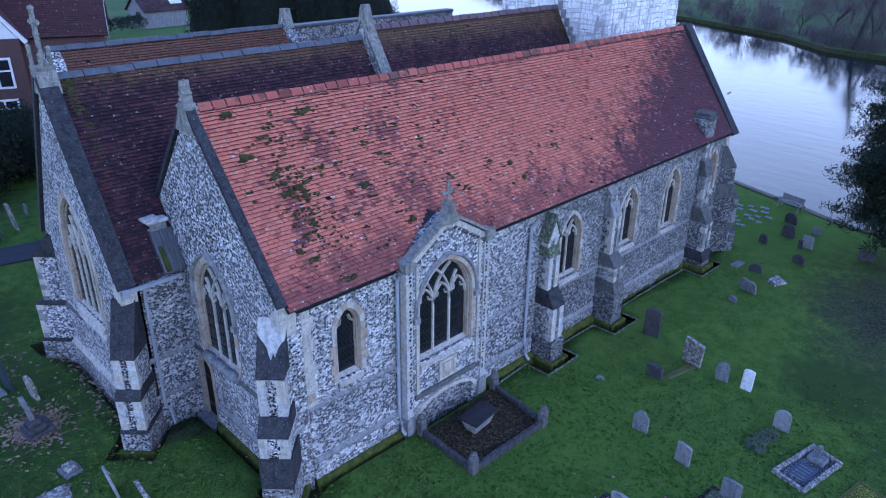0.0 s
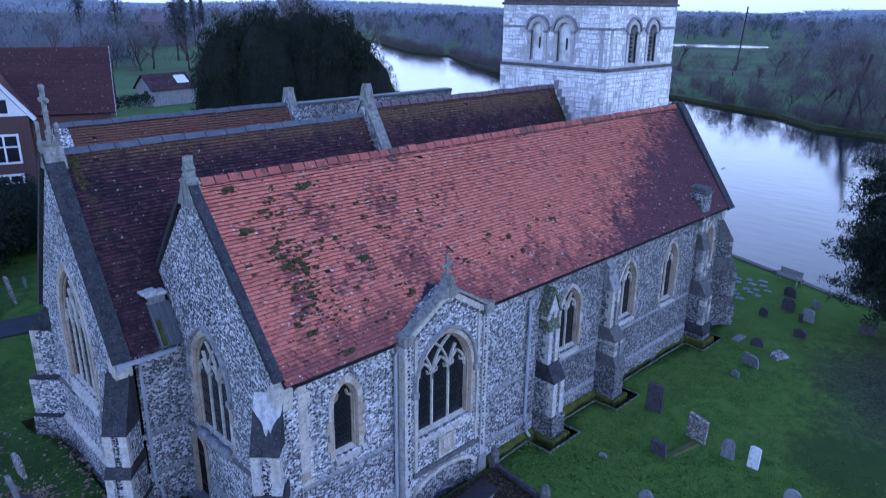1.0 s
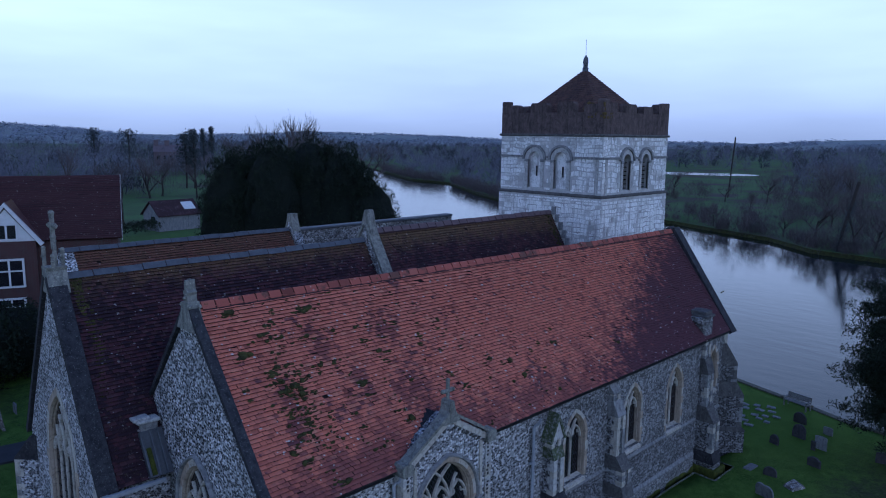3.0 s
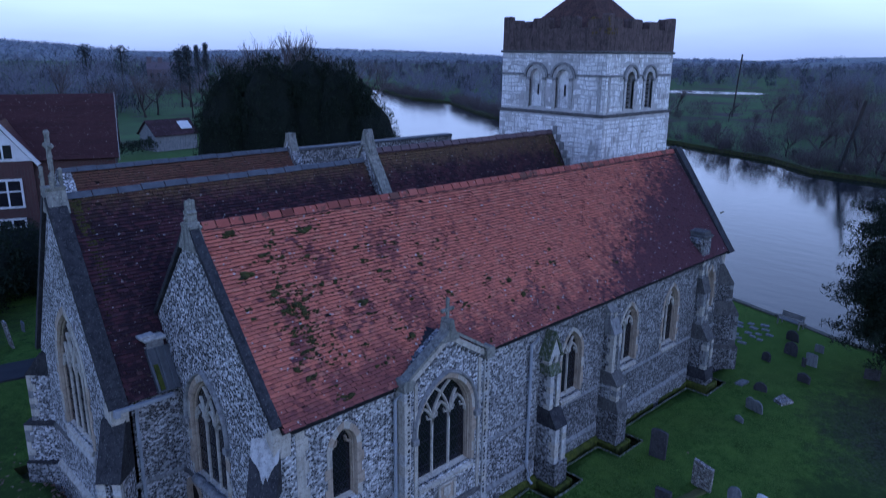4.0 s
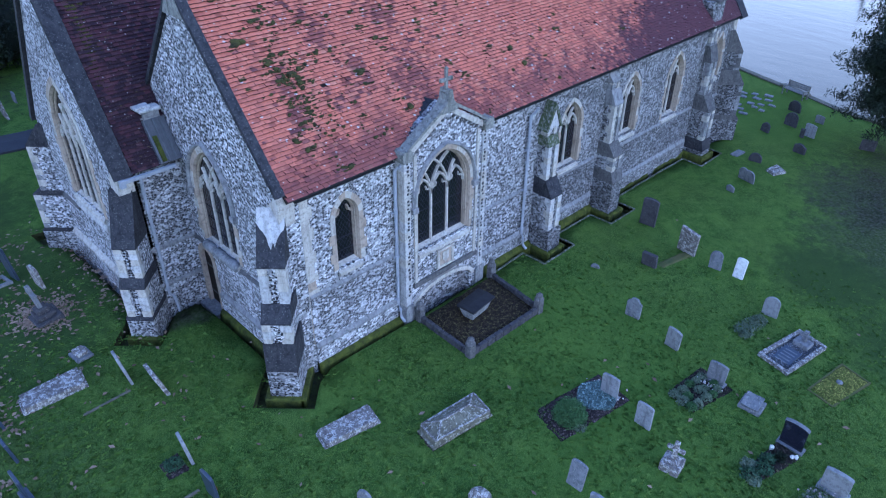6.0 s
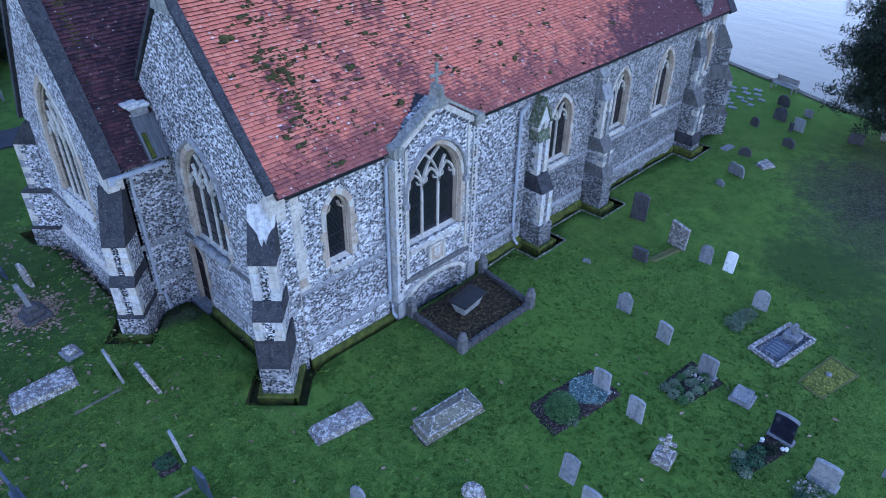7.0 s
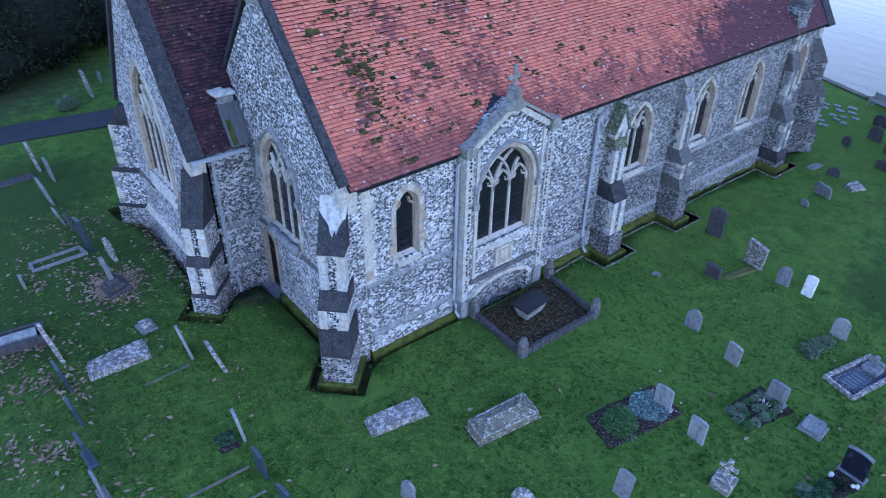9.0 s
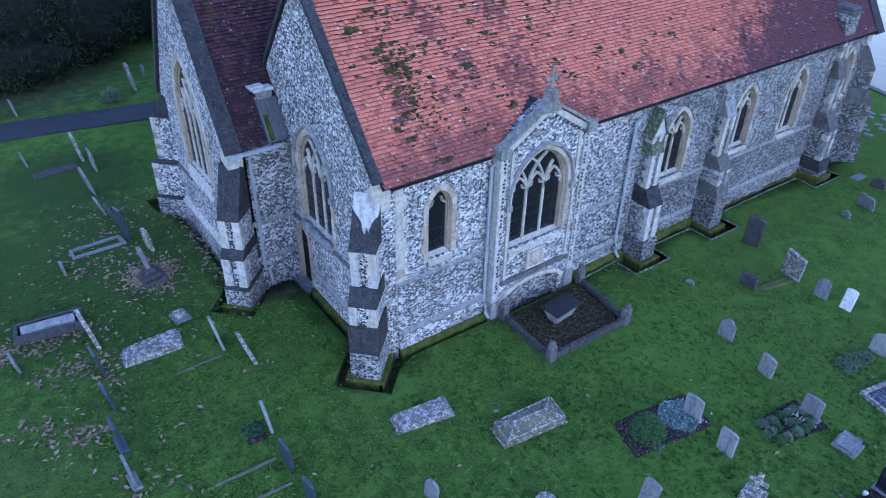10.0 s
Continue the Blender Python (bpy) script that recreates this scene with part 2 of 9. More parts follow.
MAT["ridge_red"] = tile_material("ridge_red_tile", (0.33, 0.098, 0.070), (0.25, 0.078, 0.058), (0.12, 0.066, 0.05), 0.54, (0.10, 0.085, 0.03))
MAT["brown"] = tile_material("brown_roof_tile", (0.066, 0.027, 0.034), (0.042, 0.020, 0.026), (0.025, 0.015, 0.022), 0.46, (0.095, 0.072, 0.034), 9.35, (0.20, 0.135, 0.058))
MAT["house_tile"] = tile_material("house_roof_tile", (0.058, 0.027, 0.030), (0.046, 0.022, 0.026), (0.032, 0.017, 0.019), 0.52, (0.11, 0.065, 0.045))
MAT["cap_tile"] = stone_material("tower_cap_tile", (0.120, 0.068, 0.056), (0.062, 0.042, 0.040), (0.15, 0.11, 0.05), 2.4, 0.2)
MAT["lichen_yellow"] = stone_material("yellow_brown_lichen", (0.135, 0.100, 0.032), (0.085, 0.062, 0.026), (0.17, 0.13, 0.05), 6.0)
MAT["rust"] = tile_material("rusty_roof_tile", (0.135, 0.048, 0.042), (0.075, 0.032, 0.032), (0.05, 0.026, 0.024), 0.52, (0.26, 0.15, 0.06), 8.4, (0.19, 0.115, 0.062))


def simple(name, a, b, scale, rough=0.8, bump=0.3, dist=0.02, spec=0.3, metal=0.0, fine=6.0):
    m = Nodes(name, rough=rough, spec=spec, metal=metal)
    col = m.mix(m.ramp(m.noise(scale, 5.0, 0.6), (0.3, 0.0), (0.7, 1.0)), a, b)
    col = m.mix(m.ramp(m.noise(scale * fine, 3.0), (0.35, 0.0), (0.75, 0.4)), col, tuple(c * 0.55 for c in a))
    return m.done(col, m.noise(scale * fine, 4.0), bump, dist)


def grass_material():
    m = Nodes("lawn_grass", rough=0.95, spec=0.03)
    wide = m.noise(0.22, 5.0, 0.62)
    mid = m.noise(1.7, 5.0, 0.68)
    fine = m.noise(24.0, 4.0, 0.8)
    col = m.ramp(mid, (0.30, (0.025, 0.056, 0.010)), (0.47, (0.052, 0.106, 0.018)), (0.68, (0.110, 0.180, 0.032)))
    col = m.mix(m.ramp(wide, (0.40, 0.0), (0.66, 0.6)), col, (0.070, 0.102, 0.023))
    col = m.mix(m.ramp(fine, (0.38, 0.4), (0.52, 0.0)), col, (0.020, 0.050, 0.009))
    col = m.mix(m.ramp(m.noise(0.8, 5.0, 0.7), (0.50, 0.0), (0.68, 0.5)), col, (0.120, 0.192, 0.030))
    col = m.mix(m.ramp(m.noise(30.0, 3.0, 0.8), (0.47, 0.0), (0.60, 0.85)), col, (0.160, 0.240, 0.056))
    col = m.mix(m.ramp(m.noise(5.5, 5.0, 0.72), (0.34, 0.30), (0.50, 0.0)), col, (0.022, 0.050, 0.011))
    # brown litter under yew and north-east trees, painted darker for the yew's shade too
    x, y = m.axis(0), m.axis(1)
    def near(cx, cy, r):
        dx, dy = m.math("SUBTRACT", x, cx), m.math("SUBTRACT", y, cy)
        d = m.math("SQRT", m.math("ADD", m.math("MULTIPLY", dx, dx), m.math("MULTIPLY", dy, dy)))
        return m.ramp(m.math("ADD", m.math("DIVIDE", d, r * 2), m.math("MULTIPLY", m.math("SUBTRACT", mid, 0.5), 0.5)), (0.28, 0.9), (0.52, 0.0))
    litter_and_shade = m.mix(m.ramp(m.noise(9.0, 4.0, 0.7), (0.38, 0.0), (0.66, 1.0)), (0.020, 0.022, 0.015), (0.088, 0.080, 0.068))
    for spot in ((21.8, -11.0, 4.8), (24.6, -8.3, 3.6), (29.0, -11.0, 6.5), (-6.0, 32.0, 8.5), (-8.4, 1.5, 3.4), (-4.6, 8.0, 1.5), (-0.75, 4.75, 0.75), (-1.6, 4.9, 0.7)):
        col = m.mix(m.math("MULTIPLY", near(*spot), 0.72 if spot[0] > 0 else 0.75 if spot[2] > 4 or spot[2] < 1 else 0.22), col, litter_and_shade)
    # broad brightness on the lawn, painted as brighter, yellower grass
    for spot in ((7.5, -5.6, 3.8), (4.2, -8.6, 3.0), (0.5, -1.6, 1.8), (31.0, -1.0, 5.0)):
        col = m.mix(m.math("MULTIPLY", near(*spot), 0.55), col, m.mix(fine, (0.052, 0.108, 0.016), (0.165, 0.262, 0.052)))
    # darker grass mixed in at four places
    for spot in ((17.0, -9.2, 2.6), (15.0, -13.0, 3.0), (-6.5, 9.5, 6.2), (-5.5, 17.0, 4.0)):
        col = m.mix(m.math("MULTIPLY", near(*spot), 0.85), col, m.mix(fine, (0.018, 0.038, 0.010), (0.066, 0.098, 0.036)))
    # rough meadow and ploughland far off
    far = m.ramp(m.math("MULTIPLY", m.math("MAXIMUM", x, y), 0.01), (0.80, 0.0), (1.0, 1.0))
    meadow = m.ramp(m.noise(0.045, 6.0, 0.62), (0.36, (0.098, 0.082, 0.074)), (0.45, (0.090, 0.120, 0.062)), (0.58, (0.105, 0.165, 0.066)), (0.67, (0.100, 0.085, 0.078)))
    col = m.mix(far, col, meadow)
    h = m.mix(0.5, m.noise(45.0, 3.0, 0.8), m.noise(9.0, 4.0, 0.7))
    return m.done(col, h, 0.9, 0.06)


def water_material():
    m = Nodes("river_water", rough=0.10, spec=0.5)
    m.b.inputs["IOR"].default_value = 1.33
    ripples = m.mix(0.35, m.noise(0.9, 3.0, 0.5, m.scaled((1.0, 0.35, 1.0))), m.noise(0.12, 3.0, 0.5))
    return m.done((0.012, 0.018, 0.022), ripples, 0.30, 0.07)


def glass_material():
    """Old leaded lights: dark panes behind a diamond lattice of lead."""
    m = Nodes("leaded_glass", rough=0.12, spec=0.6)
    sep = m.node("ShaderNodeSeparateXYZ", Vector=m.pos)
    across = m.math("ADD", sep.outputs[0], sep.outputs[1])
    lead = None
    for sign in (1.0, -1.0):
        d = m.math("ADD", m.math("MULTIPLY", across, sign * 7.5), m.math("MULTIPLY", sep.outputs[2], 5.0))
        line = m.ramp(m.math("ABSOLUTE", m.math("SUBTRACT", m.math("FRACT", d), 0.5)), (0.43, 0.0), (0.47, 1.0))
        lead = line if lead is None else m.math("MAXIMUM", lead, line)
    pane = m.mix(m.voronoi(9.0).outputs["Color"], (0.006, 0.006, 0.010), (0.016, 0.016, 0.022))
    col = m.mix(lead, pane, (0.012, 0.012, 0.016))
    return m.done(col, m.mix(0.25, m.noise(7.0, 2.0), lead), 0.25, 0.012, m.ramp(lead, (0.0, 0.16), (1.0, 0.32)))


def rubble_material(name, pale, dark, scale=3.4):
    """Lime-washed chalk and clunch blocks of the tower."""
    m = Nodes(name, rough=0.9, spec=0.15)
    wob = m.node("ShaderNodeTexNoise", Scale=3.0, Detail=3.0, Vector=m.pos).outputs["Color"]
    small = m.node("ShaderNodeVectorMath")
    small.operation = "SCALE"
    m.t.links.new(wob, small.inputs[0])
    small.inputs[3].default_value = 0.22
    warp = m.node("ShaderNodeVectorMath")
    warp.operation = "ADD"
    m.t.links.new(m.pos, warp.inputs[0])
    m.t.links.new(small.outputs[0], warp.inputs[1])
    sp = m.scaled((0.9, 0.9, 1.9), warp.outputs[0])
    cell, edge = m.voronoi(scale, sp, "F1", 0.85), m.voronoi(scale, sp, "DISTANCE_TO_EDGE", 0.85)
    tone = m.node("ShaderNodeSeparateColor", Color=cell.outputs["Color"]).outputs[1]
    col = m.ramp(tone, (0.0, tuple(c * 0.55 for c in pale)), (0.10, tuple(c * 0.85 for c in pale)), (0.3, pale), (1.0, tuple(min(1, c * 1.18) for c in pale)))
    joint = m.math("MULTIPLY", m.ramp(edge.outputs["Distance"], (0.022, 1.0), (0.075, 0.0)), m.ramp(m.noise(1.6, 4.0, 0.65), (0.34, 0.45), (0.58, 1.0)))
    col = m.mix(joint, col, dark)
    col = m.mix(m.ramp(m.noise(0.8, 6.0, 0.72), (0.55, 0.0), (0.68, 0.5)), col, tuple(c * 1.5 for c in dark))
    col = m.mix(m.ramp(m.noise(1.0, 4.0, 0.6, m.scaled((4.0, 4.0, 0.35))), (0.58, 0.0), (0.74, 0.5)), col, dark)
    col = m.mix(m.ramp(m.noise(16.0, 4.0, 0.7), (0.38, 0.45), (0.55, 0.0)), col, tuple(c * 1.3 for c in dark))
    h = m.mix(0.35, m.ramp(edge.outputs["Distance"], (0.0, 0.0), (0.12, 1.0)), m.noise(14.0, 4.0))
    return m.done(col, h, 0.8, 0.05)


def lichen_material(name, stone, pale, share=0.5):
    """Old grave stone, half hidden by crusts of pale and dark lichen."""
    m = Nodes(name, rough=0.9, spec=0.15)
    col = m.mix(m.ramp(m.noise(3.0, 5.0, 0.65), (0.35, 0.0), (0.68, 1.0)), stone, tuple(c * 0.5 for c in stone))
    crust = m.noise(9.0, 7.0, 0.78)
    col = m.mix(m.ramp(crust, (share - 0.03, 0.0), (share + 0.05, 0.92)), col, pale)
    col = m.mix(m.ramp(m.noise(24.0, 3.0, 0.7), (0.56, 0.0), (0.64, 0.8)), col, tuple(c * 0.35 for c in stone))
    col = m.mix(m.ramp(m.noise(13.0, 3.0), (0.66, 0.0), (0.72, 0.7)), col, (0.26, 0.22, 0.09))
    return m.done(col, m.mix(0.5, crust, m.noise(40.0)), 0.6, 0.02)


def chip_material(name, a, b, size):
    """Loose stone chips, each its own shade."""
    m = Nodes(name, rough=0.9, spec=0.2)
    cell, edge = m.voronoi(1 / size), m.voronoi(1 / size, None, "DISTANCE_TO_EDGE")
    tone = m.node("ShaderNodeSeparateColor", Color=cell.outputs["Color"]).outputs[0]
    col = m.ramp(tone, (0.0, tuple(c * 0.4 for c in a)), (0.4, a), (0.8, b), (1.0, tuple(min(1, c * 1.5) for c in b)))
    col = m.mix(m.ramp(edge.outputs["Distance"], (0.04, 0.85), (0.2, 0.0)), col, tuple(c * 0.2 for c in a))
    col = m.mix(m.ramp(m.noise(2.5, 5.0, 0.7), (0.5, 0.0), (0.68, 0.6)), col, tuple(c * 0.35 for c in a))
    return m.done(col, edge.outputs["Distance"], 0.9, 0.05)


def block_material():
    """Lime-washed clunch blocks: the wash flakes off in patches and rain has streaked it."""
    m = Nodes("lime_washed_blocks", rough=0.9, spec=0.15)
    pick = m.math("FRACT", m.math("ADD", m.island, m.math("MULTIPLY", m.obrand, 5.17)))
    col = m.ramp(pick, (0.0, (0.50, 0.485, 0.46)), (0.08, (0.74, 0.72, 0.69)), (0.3, (0.85, 0.84, 0.81)), (1.0, (0.95, 0.94, 0.92)))
    flake = m.ramp(m.noise(0.9, 8.0, 0.78), (0.50, 0.0), (0.60, 0.55))
    col = m.mix(flake, col, (0.33, 0.31, 0.295))
    col = m.mix(m.ramp(m.noise(1.0, 5.0, 0.66, m.scaled((5.0, 5.0, 0.45))), (0.52, 0.0), (0.66, 0.55)), col, (0.20, 0.19, 0.185))
    col = m.mix(m.ramp(m.noise(11.0, 5.0, 0.75), (0.54, 0.0), (0.64, 0.55)), col, (0.30, 0.285, 0.27))
    return m.done(col, m.mix(0.5, m.noise(9.0, 4.0), m.noise(40.0, 3.0)), 0.7, 0.04)


def brick_material():
    m = Nodes("old_red_brick", rough=0.9, spec=0.15)
    sep = m.node("ShaderNodeSeparateXYZ", Vector=m.pos)
    wallco = m.node("ShaderNodeCombineXYZ", X=m.math("ADD", sep.outputs[0], sep.outputs[1]), Y=sep.outputs[2]).outputs[0]
    n = m.node("ShaderNodeTexBrick", Scale=1.0, Vector=wallco)
    for key, value in (("Color1", (0.062, 0.028, 0.028, 1)), ("Color2", (0.088, 0.040, 0.036, 1)), ("Mortar", (0.09, 0.08, 0.075, 1)), ("Brick Width", 0.23), ("Row Height", 0.075), ("Mortar Size", 0.012)):
        n.inputs[key].default_value = value
    col = m.mix(m.ramp(m.noise(1.2, 5.0), (0.4, 0.0), (0.7, 0.6)), n.outputs["Color"], (0.09, 0.05, 0.05))
    return m.done(col, m.noise(20.0), 0.3)


def leaf_material(name, dark, light, spec=0.2):
    m = Nodes(name, rough=0.65, spec=spec)
    col = m.mix(m.island, dark, light)
    col = m.mix(m.ramp(m.noise(0.5, 4.0), (0.35, 0.0), (0.7, 0.7)), col, dark)
    return m.done(col)


MAT["tile_edge"] = simple("dark_tile_edge", (0.030, 0.016, 0.016), (0.06, 0.028, 0.026), 5.0)
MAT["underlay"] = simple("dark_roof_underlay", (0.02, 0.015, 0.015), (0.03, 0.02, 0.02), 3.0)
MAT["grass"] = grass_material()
MAT["soil"] = chip_material("damp_soil", (0.034, 0.029, 0.024), (0.070, 0.058, 0.046), 0.06)
MAT["moss"] = simple("green_wall_moss", (0.030, 0.038, 0.009), (0.120, 0.138, 0.018), 4.2, 0.95, 0.8, 0.04)
MAT["pit"] = simple("mossy_trench_earth", (0.016, 0.016, 0.009), (0.070, 0.082, 0.018), 2.6, 0.95, 0.9, 0.05)
MAT["moss_dark"] = simple("dark_roof_moss", (0.020, 0.018, 0.008), (0.085, 0.080, 0.020), 5.0, 0.95, 0.7, 0.03)
MAT["water"] = water_material()
MAT["tarmac"] = simple("dark_asphalt", (0.030, 0.031, 0.036), (0.045, 0.046, 0.052), 1.2, 0.75, 0.4, 0.01, fine=40.0)
MAT["lead"] = simple("weathered_lead", (0.145, 0.15, 0.165), (0.085, 0.09, 0.10), 3.0, 0.6, 0.3, 0.01, metal=0.3)
MAT["iron"] = simple("black_painted_iron", (0.018, 0.018, 0.02), (0.03, 0.03, 0.032), 3.0, 0.45)
MAT["pipe"] = simple("pale_painted_iron", (0.40, 0.42, 0.46), (0.30, 0.31, 0.34), 2.0, 0.5)
MAT["glass"] = glass_material()
MAT["door"] = simple("dark_oak_boards", (0.014, 0.011, 0.010), (0.026, 0.020, 0.017), 4.0, 0.8, spec=0.1)
MAT["rubble"] = rubble_material("lime_washed_tower_stone", (0.86, 0.85, 0.81), (0.12, 0.11, 0.105))
MAT["parapet"] = stone_material("brown_tower_parapet", (0.155, 0.115, 0.105), (0.072, 0.056, 0.056), (0.20, 0.175, 0.14), 3.0, 0.25)
MAT["string"] = stone_material("dark_string_course", (0.15, 0.145, 0.14), (0.09, 0.088, 0.088), (0.27, 0.26, 0.24), 4.0)
MAT["brick"] = brick_material()
MAT["white_paint"] = simple("white_painted_wood", (0.74, 0.74, 0.74), (0.62, 0.62, 0.62), 2.0, 0.6, 0.1)
MAT["grave_grey"] = stone_material("grey_headstone", (0.235, 0.24, 0.25), (0.15, 0.155, 0.165), (0.36, 0.36, 0.34), 2.5, 0.1)
MAT["grave_pale"] = stone_material("pale_headstone", (0.32, 0.325, 0.33), (0.21, 0.215, 0.225), (0.30, 0.30, 0.27), 2.5, 0.1)
MAT["grave_white"] = stone_material("white_portland_headstone", (0.80, 0.80, 0.78), (0.72, 0.72, 0.70), (0.66, 0.66, 0.64), 4.0)
MAT["grave_dark"] = stone_material("dark_mossy_headstone", (0.085, 0.08, 0.085), (0.055, 0.053, 0.058), (0.17, 0.17, 0.15), 5.0)
MAT["mossy_tomb"] = lichen_material("mossy_lichened_tomb", (0.17, 0.16, 0.115), (0.46, 0.45, 0.38), 0.56)
MAT["grave_lichen"] = lichen_material("lichen_covered_stone", (0.20, 0.18, 0.168), (0.50, 0.49, 0.46), 0.52)
MAT["slate"] = simple("polished_dark_slate", (0.05, 0.065, 0.095), (0.035, 0.045, 0.07), 3.0, 0.3, 0.1, spec=0.5)
MAT["granite"] = simple("polished_black_granite", (0.010, 0.012, 0.022), (0.02, 0.022, 0.035), 8.0, 0.12, 0.05, spec=0.6)
MAT["bark_chip"] = chip_material("dark_bark_mulch", (0.050, 0.038, 0.037), (0.12, 0.09, 0.085), 0.06)
MAT["gravel_blue"] = chip_material("blue_green_slate_chips", (0.14, 0.21, 0.20), (0.25, 0.33, 0.31), 0.055)
MAT["gravel_grey"] = chip_material("grey_grave_gravel", (0.13, 0.135, 0.15), (0.26, 0.26, 0.27), 0.05)
MAT["moss_bed"] = chip_material("yellow_green_moss", (0.175, 0.205, 0.032), (0.29, 0.285, 0.06), 0.045)
MAT["yew"] = leaf_material("yew_needles", (0.008, 0.014, 0.008), (0.030, 0.042, 0.021))
MAT["shrub"] = leaf_material("shrub_leaves", (0.030, 0.068, 0.034), (0.085, 0.150, 0.082))
MAT["sage"] = leaf_material("grey_green_leaves", (0.082, 0.115, 0.072), (0.24, 0.285, 0.19))
MAT["dead_leaf"] = leaf_material("fallen_leaves", (0.13, 0.085, 0.055), (0.40, 0.30, 0.215))
MAT["bark"] = simple("wet_bark", (0.032, 0.027, 0.024), (0.06, 0.052, 0.045), 2.0, 0.9, 0.6, 0.04)
MAT["mossy_soil"] = chip_material("mossy_grave_soil", (0.050, 0.036, 0.024), (0.098, 0.080, 0.034), 0.07)
MAT["bush"] = leaf_material("clipped_box_leaves", (0.042, 0.092, 0.030), (0.115, 0.20, 0.075))
MAT["mossy_stone"] = lichen_material("moss_streaked_stone", (0.30, 0.30, 0.27), (0.055, 0.075, 0.025), 0.46)
MAT["black_stone"] = simple("wet_black_stone", (0.016, 0.016, 0.019), (0.035, 0.034, 0.038), 4.0, 0.6)
MAT["joint"] = simple("dirty_tower_joints", (0.66, 0.645, 0.625), (0.34, 0.33, 0.315), 1.3, 0.95)
MAT["block"] = block_material()
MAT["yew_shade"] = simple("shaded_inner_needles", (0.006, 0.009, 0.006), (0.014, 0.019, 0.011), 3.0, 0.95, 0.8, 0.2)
# far materials: base colours paled and blued to carry the haze
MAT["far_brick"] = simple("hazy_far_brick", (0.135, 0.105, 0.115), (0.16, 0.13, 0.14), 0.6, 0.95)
MAT["hill_field"] = simple("haze_tinted_fields", (0.19, 0.22, 0.22), (0.25, 0.27, 0.28), 0.02, 0.95, 0.0)
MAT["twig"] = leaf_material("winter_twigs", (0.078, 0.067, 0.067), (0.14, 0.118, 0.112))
MAT["far_twig"] = leaf_material("haze_tinted_winter_woods", (0.135, 0.134, 0.172), (0.172, 0.168, 0.205))
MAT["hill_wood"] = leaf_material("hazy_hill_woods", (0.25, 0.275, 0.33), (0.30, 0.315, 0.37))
MAT["far_green"] = leaf_material("far_evergreens", (0.042, 0.052, 0.058), (0.08, 0.092, 0.092))
MAT["bench"] = simple("silvered_bench_wood", (0.20, 0.195, 0.185), (0.30, 0.29, 0.275), 5.0, 0.85)
MAT["flower_white"] = simple("white_petals", (0.75, 0.75, 0.72), (0.6, 0.6, 0.6), 9.0, 0.7)
MAT["flower_red"] = simple("faded_red_petals", (0.24, 0.03, 0.03), (0.3, 0.06, 0.05), 9.0, 0.7)
MAT["pebble"] = leaf_material("pale_pebbles", (0.34, 0.27, 0.25), (0.72, 0.70, 0.68))
MAT["ridge_dull"] = simple("dull_ridge_stone", (0.17, 0.115, 0.115), (0.10, 0.075, 0.08), 3.0)
MAT["straw"] = simple("straw_coloured_grass", (0.135, 0.125, 0.050), (0.075, 0.100, 0.030), 3.0, 0.95, 0.8, 0.04)
MAT["timber"] = simple("rotting_timber_edging", (0.16, 0.15, 0.115), (0.09, 0.09, 0.07), 5.0, 0.9)

VIEWPOINT = (-8.0, -14.0)      # camera's plan position: far things are set out from it by bearing and distance to fit its view

# ================= mesh tools =================


def put(name, bm, mats, parent=None, label="", smooth=False):
    """Links a bmesh as one mesh object under parent."""
    me = bpy.data.meshes.new(name)
    bm.to_mesh(me)
    bm.free()
    for m in mats if isinstance(mats, (list, tuple)) else [mats]:
        me.materials.append(MAT[m])
    if smooth:
        me.polygons.foreach_set("use_smooth", [True] * len(me.polygons))
    ob = new(name, me)
    ob.parent = parent
    if label:
        ob["label"] = label
    return ob


def part(name, bm, mats, parent, label="", smooth=False):
    return put(name, bm, mats, parent, label, smooth)


def empty(name, label, category, group="", place=None, kind=""):
    ob = new(name)
    ob.empty_display_size = 0.2
    if place is not None:
        ob.matrix_basis = place
    return tagged(ob, label, category, group, kind)


def raw(name, verts, faces, mats, parent=None, smooth=False, slots=None):
    me = bpy.data.meshes.new(name)
    me.from_pydata([tuple(v) for v in verts], [], faces)
    for m in mats if isinstance(mats, (list, tuple)) else [mats]:
        me.materials.append(MAT[m])
    if slots is not None:
        me.polygons.foreach_set("material_index", slots)
    if smooth:
        me.polygons.foreach_set("use_smooth", [True] * len(me.polygons))
    me.update()
    ob = new(name, me)
    ob.parent = parent
    return ob


def box(bm, lo, hi, m=None, bevel=0.0, slot=0):
    """An axis-aligned block between two corners, moved by m."""
    size = [h - l for l, h in zip(lo, hi)]
    mid = [(h + l) / 2 for l, h in zip(lo, hi)]
    got = bmesh.ops.create_cube(bm, size=1.0, matrix=Matrix.LocRotScale(mid, None, size))
    vs = got["verts"]
    if bevel:
        es = list({e for v in vs for e in v.link_edges})
        got = bmesh.ops.bevel(bm, geom=es, offset=bevel, segments=1, affect="EDGES")
        vs = got["verts"] + [v for v in vs if v.is_valid]
        vs = list(set(vs))
    if slot:
        for f in {f for v in vs for f in v.link_faces}:
            f.material_index = slot
    if m is not None:
        bmesh.ops.transform(bm, matrix=m, verts=vs)
    return vs


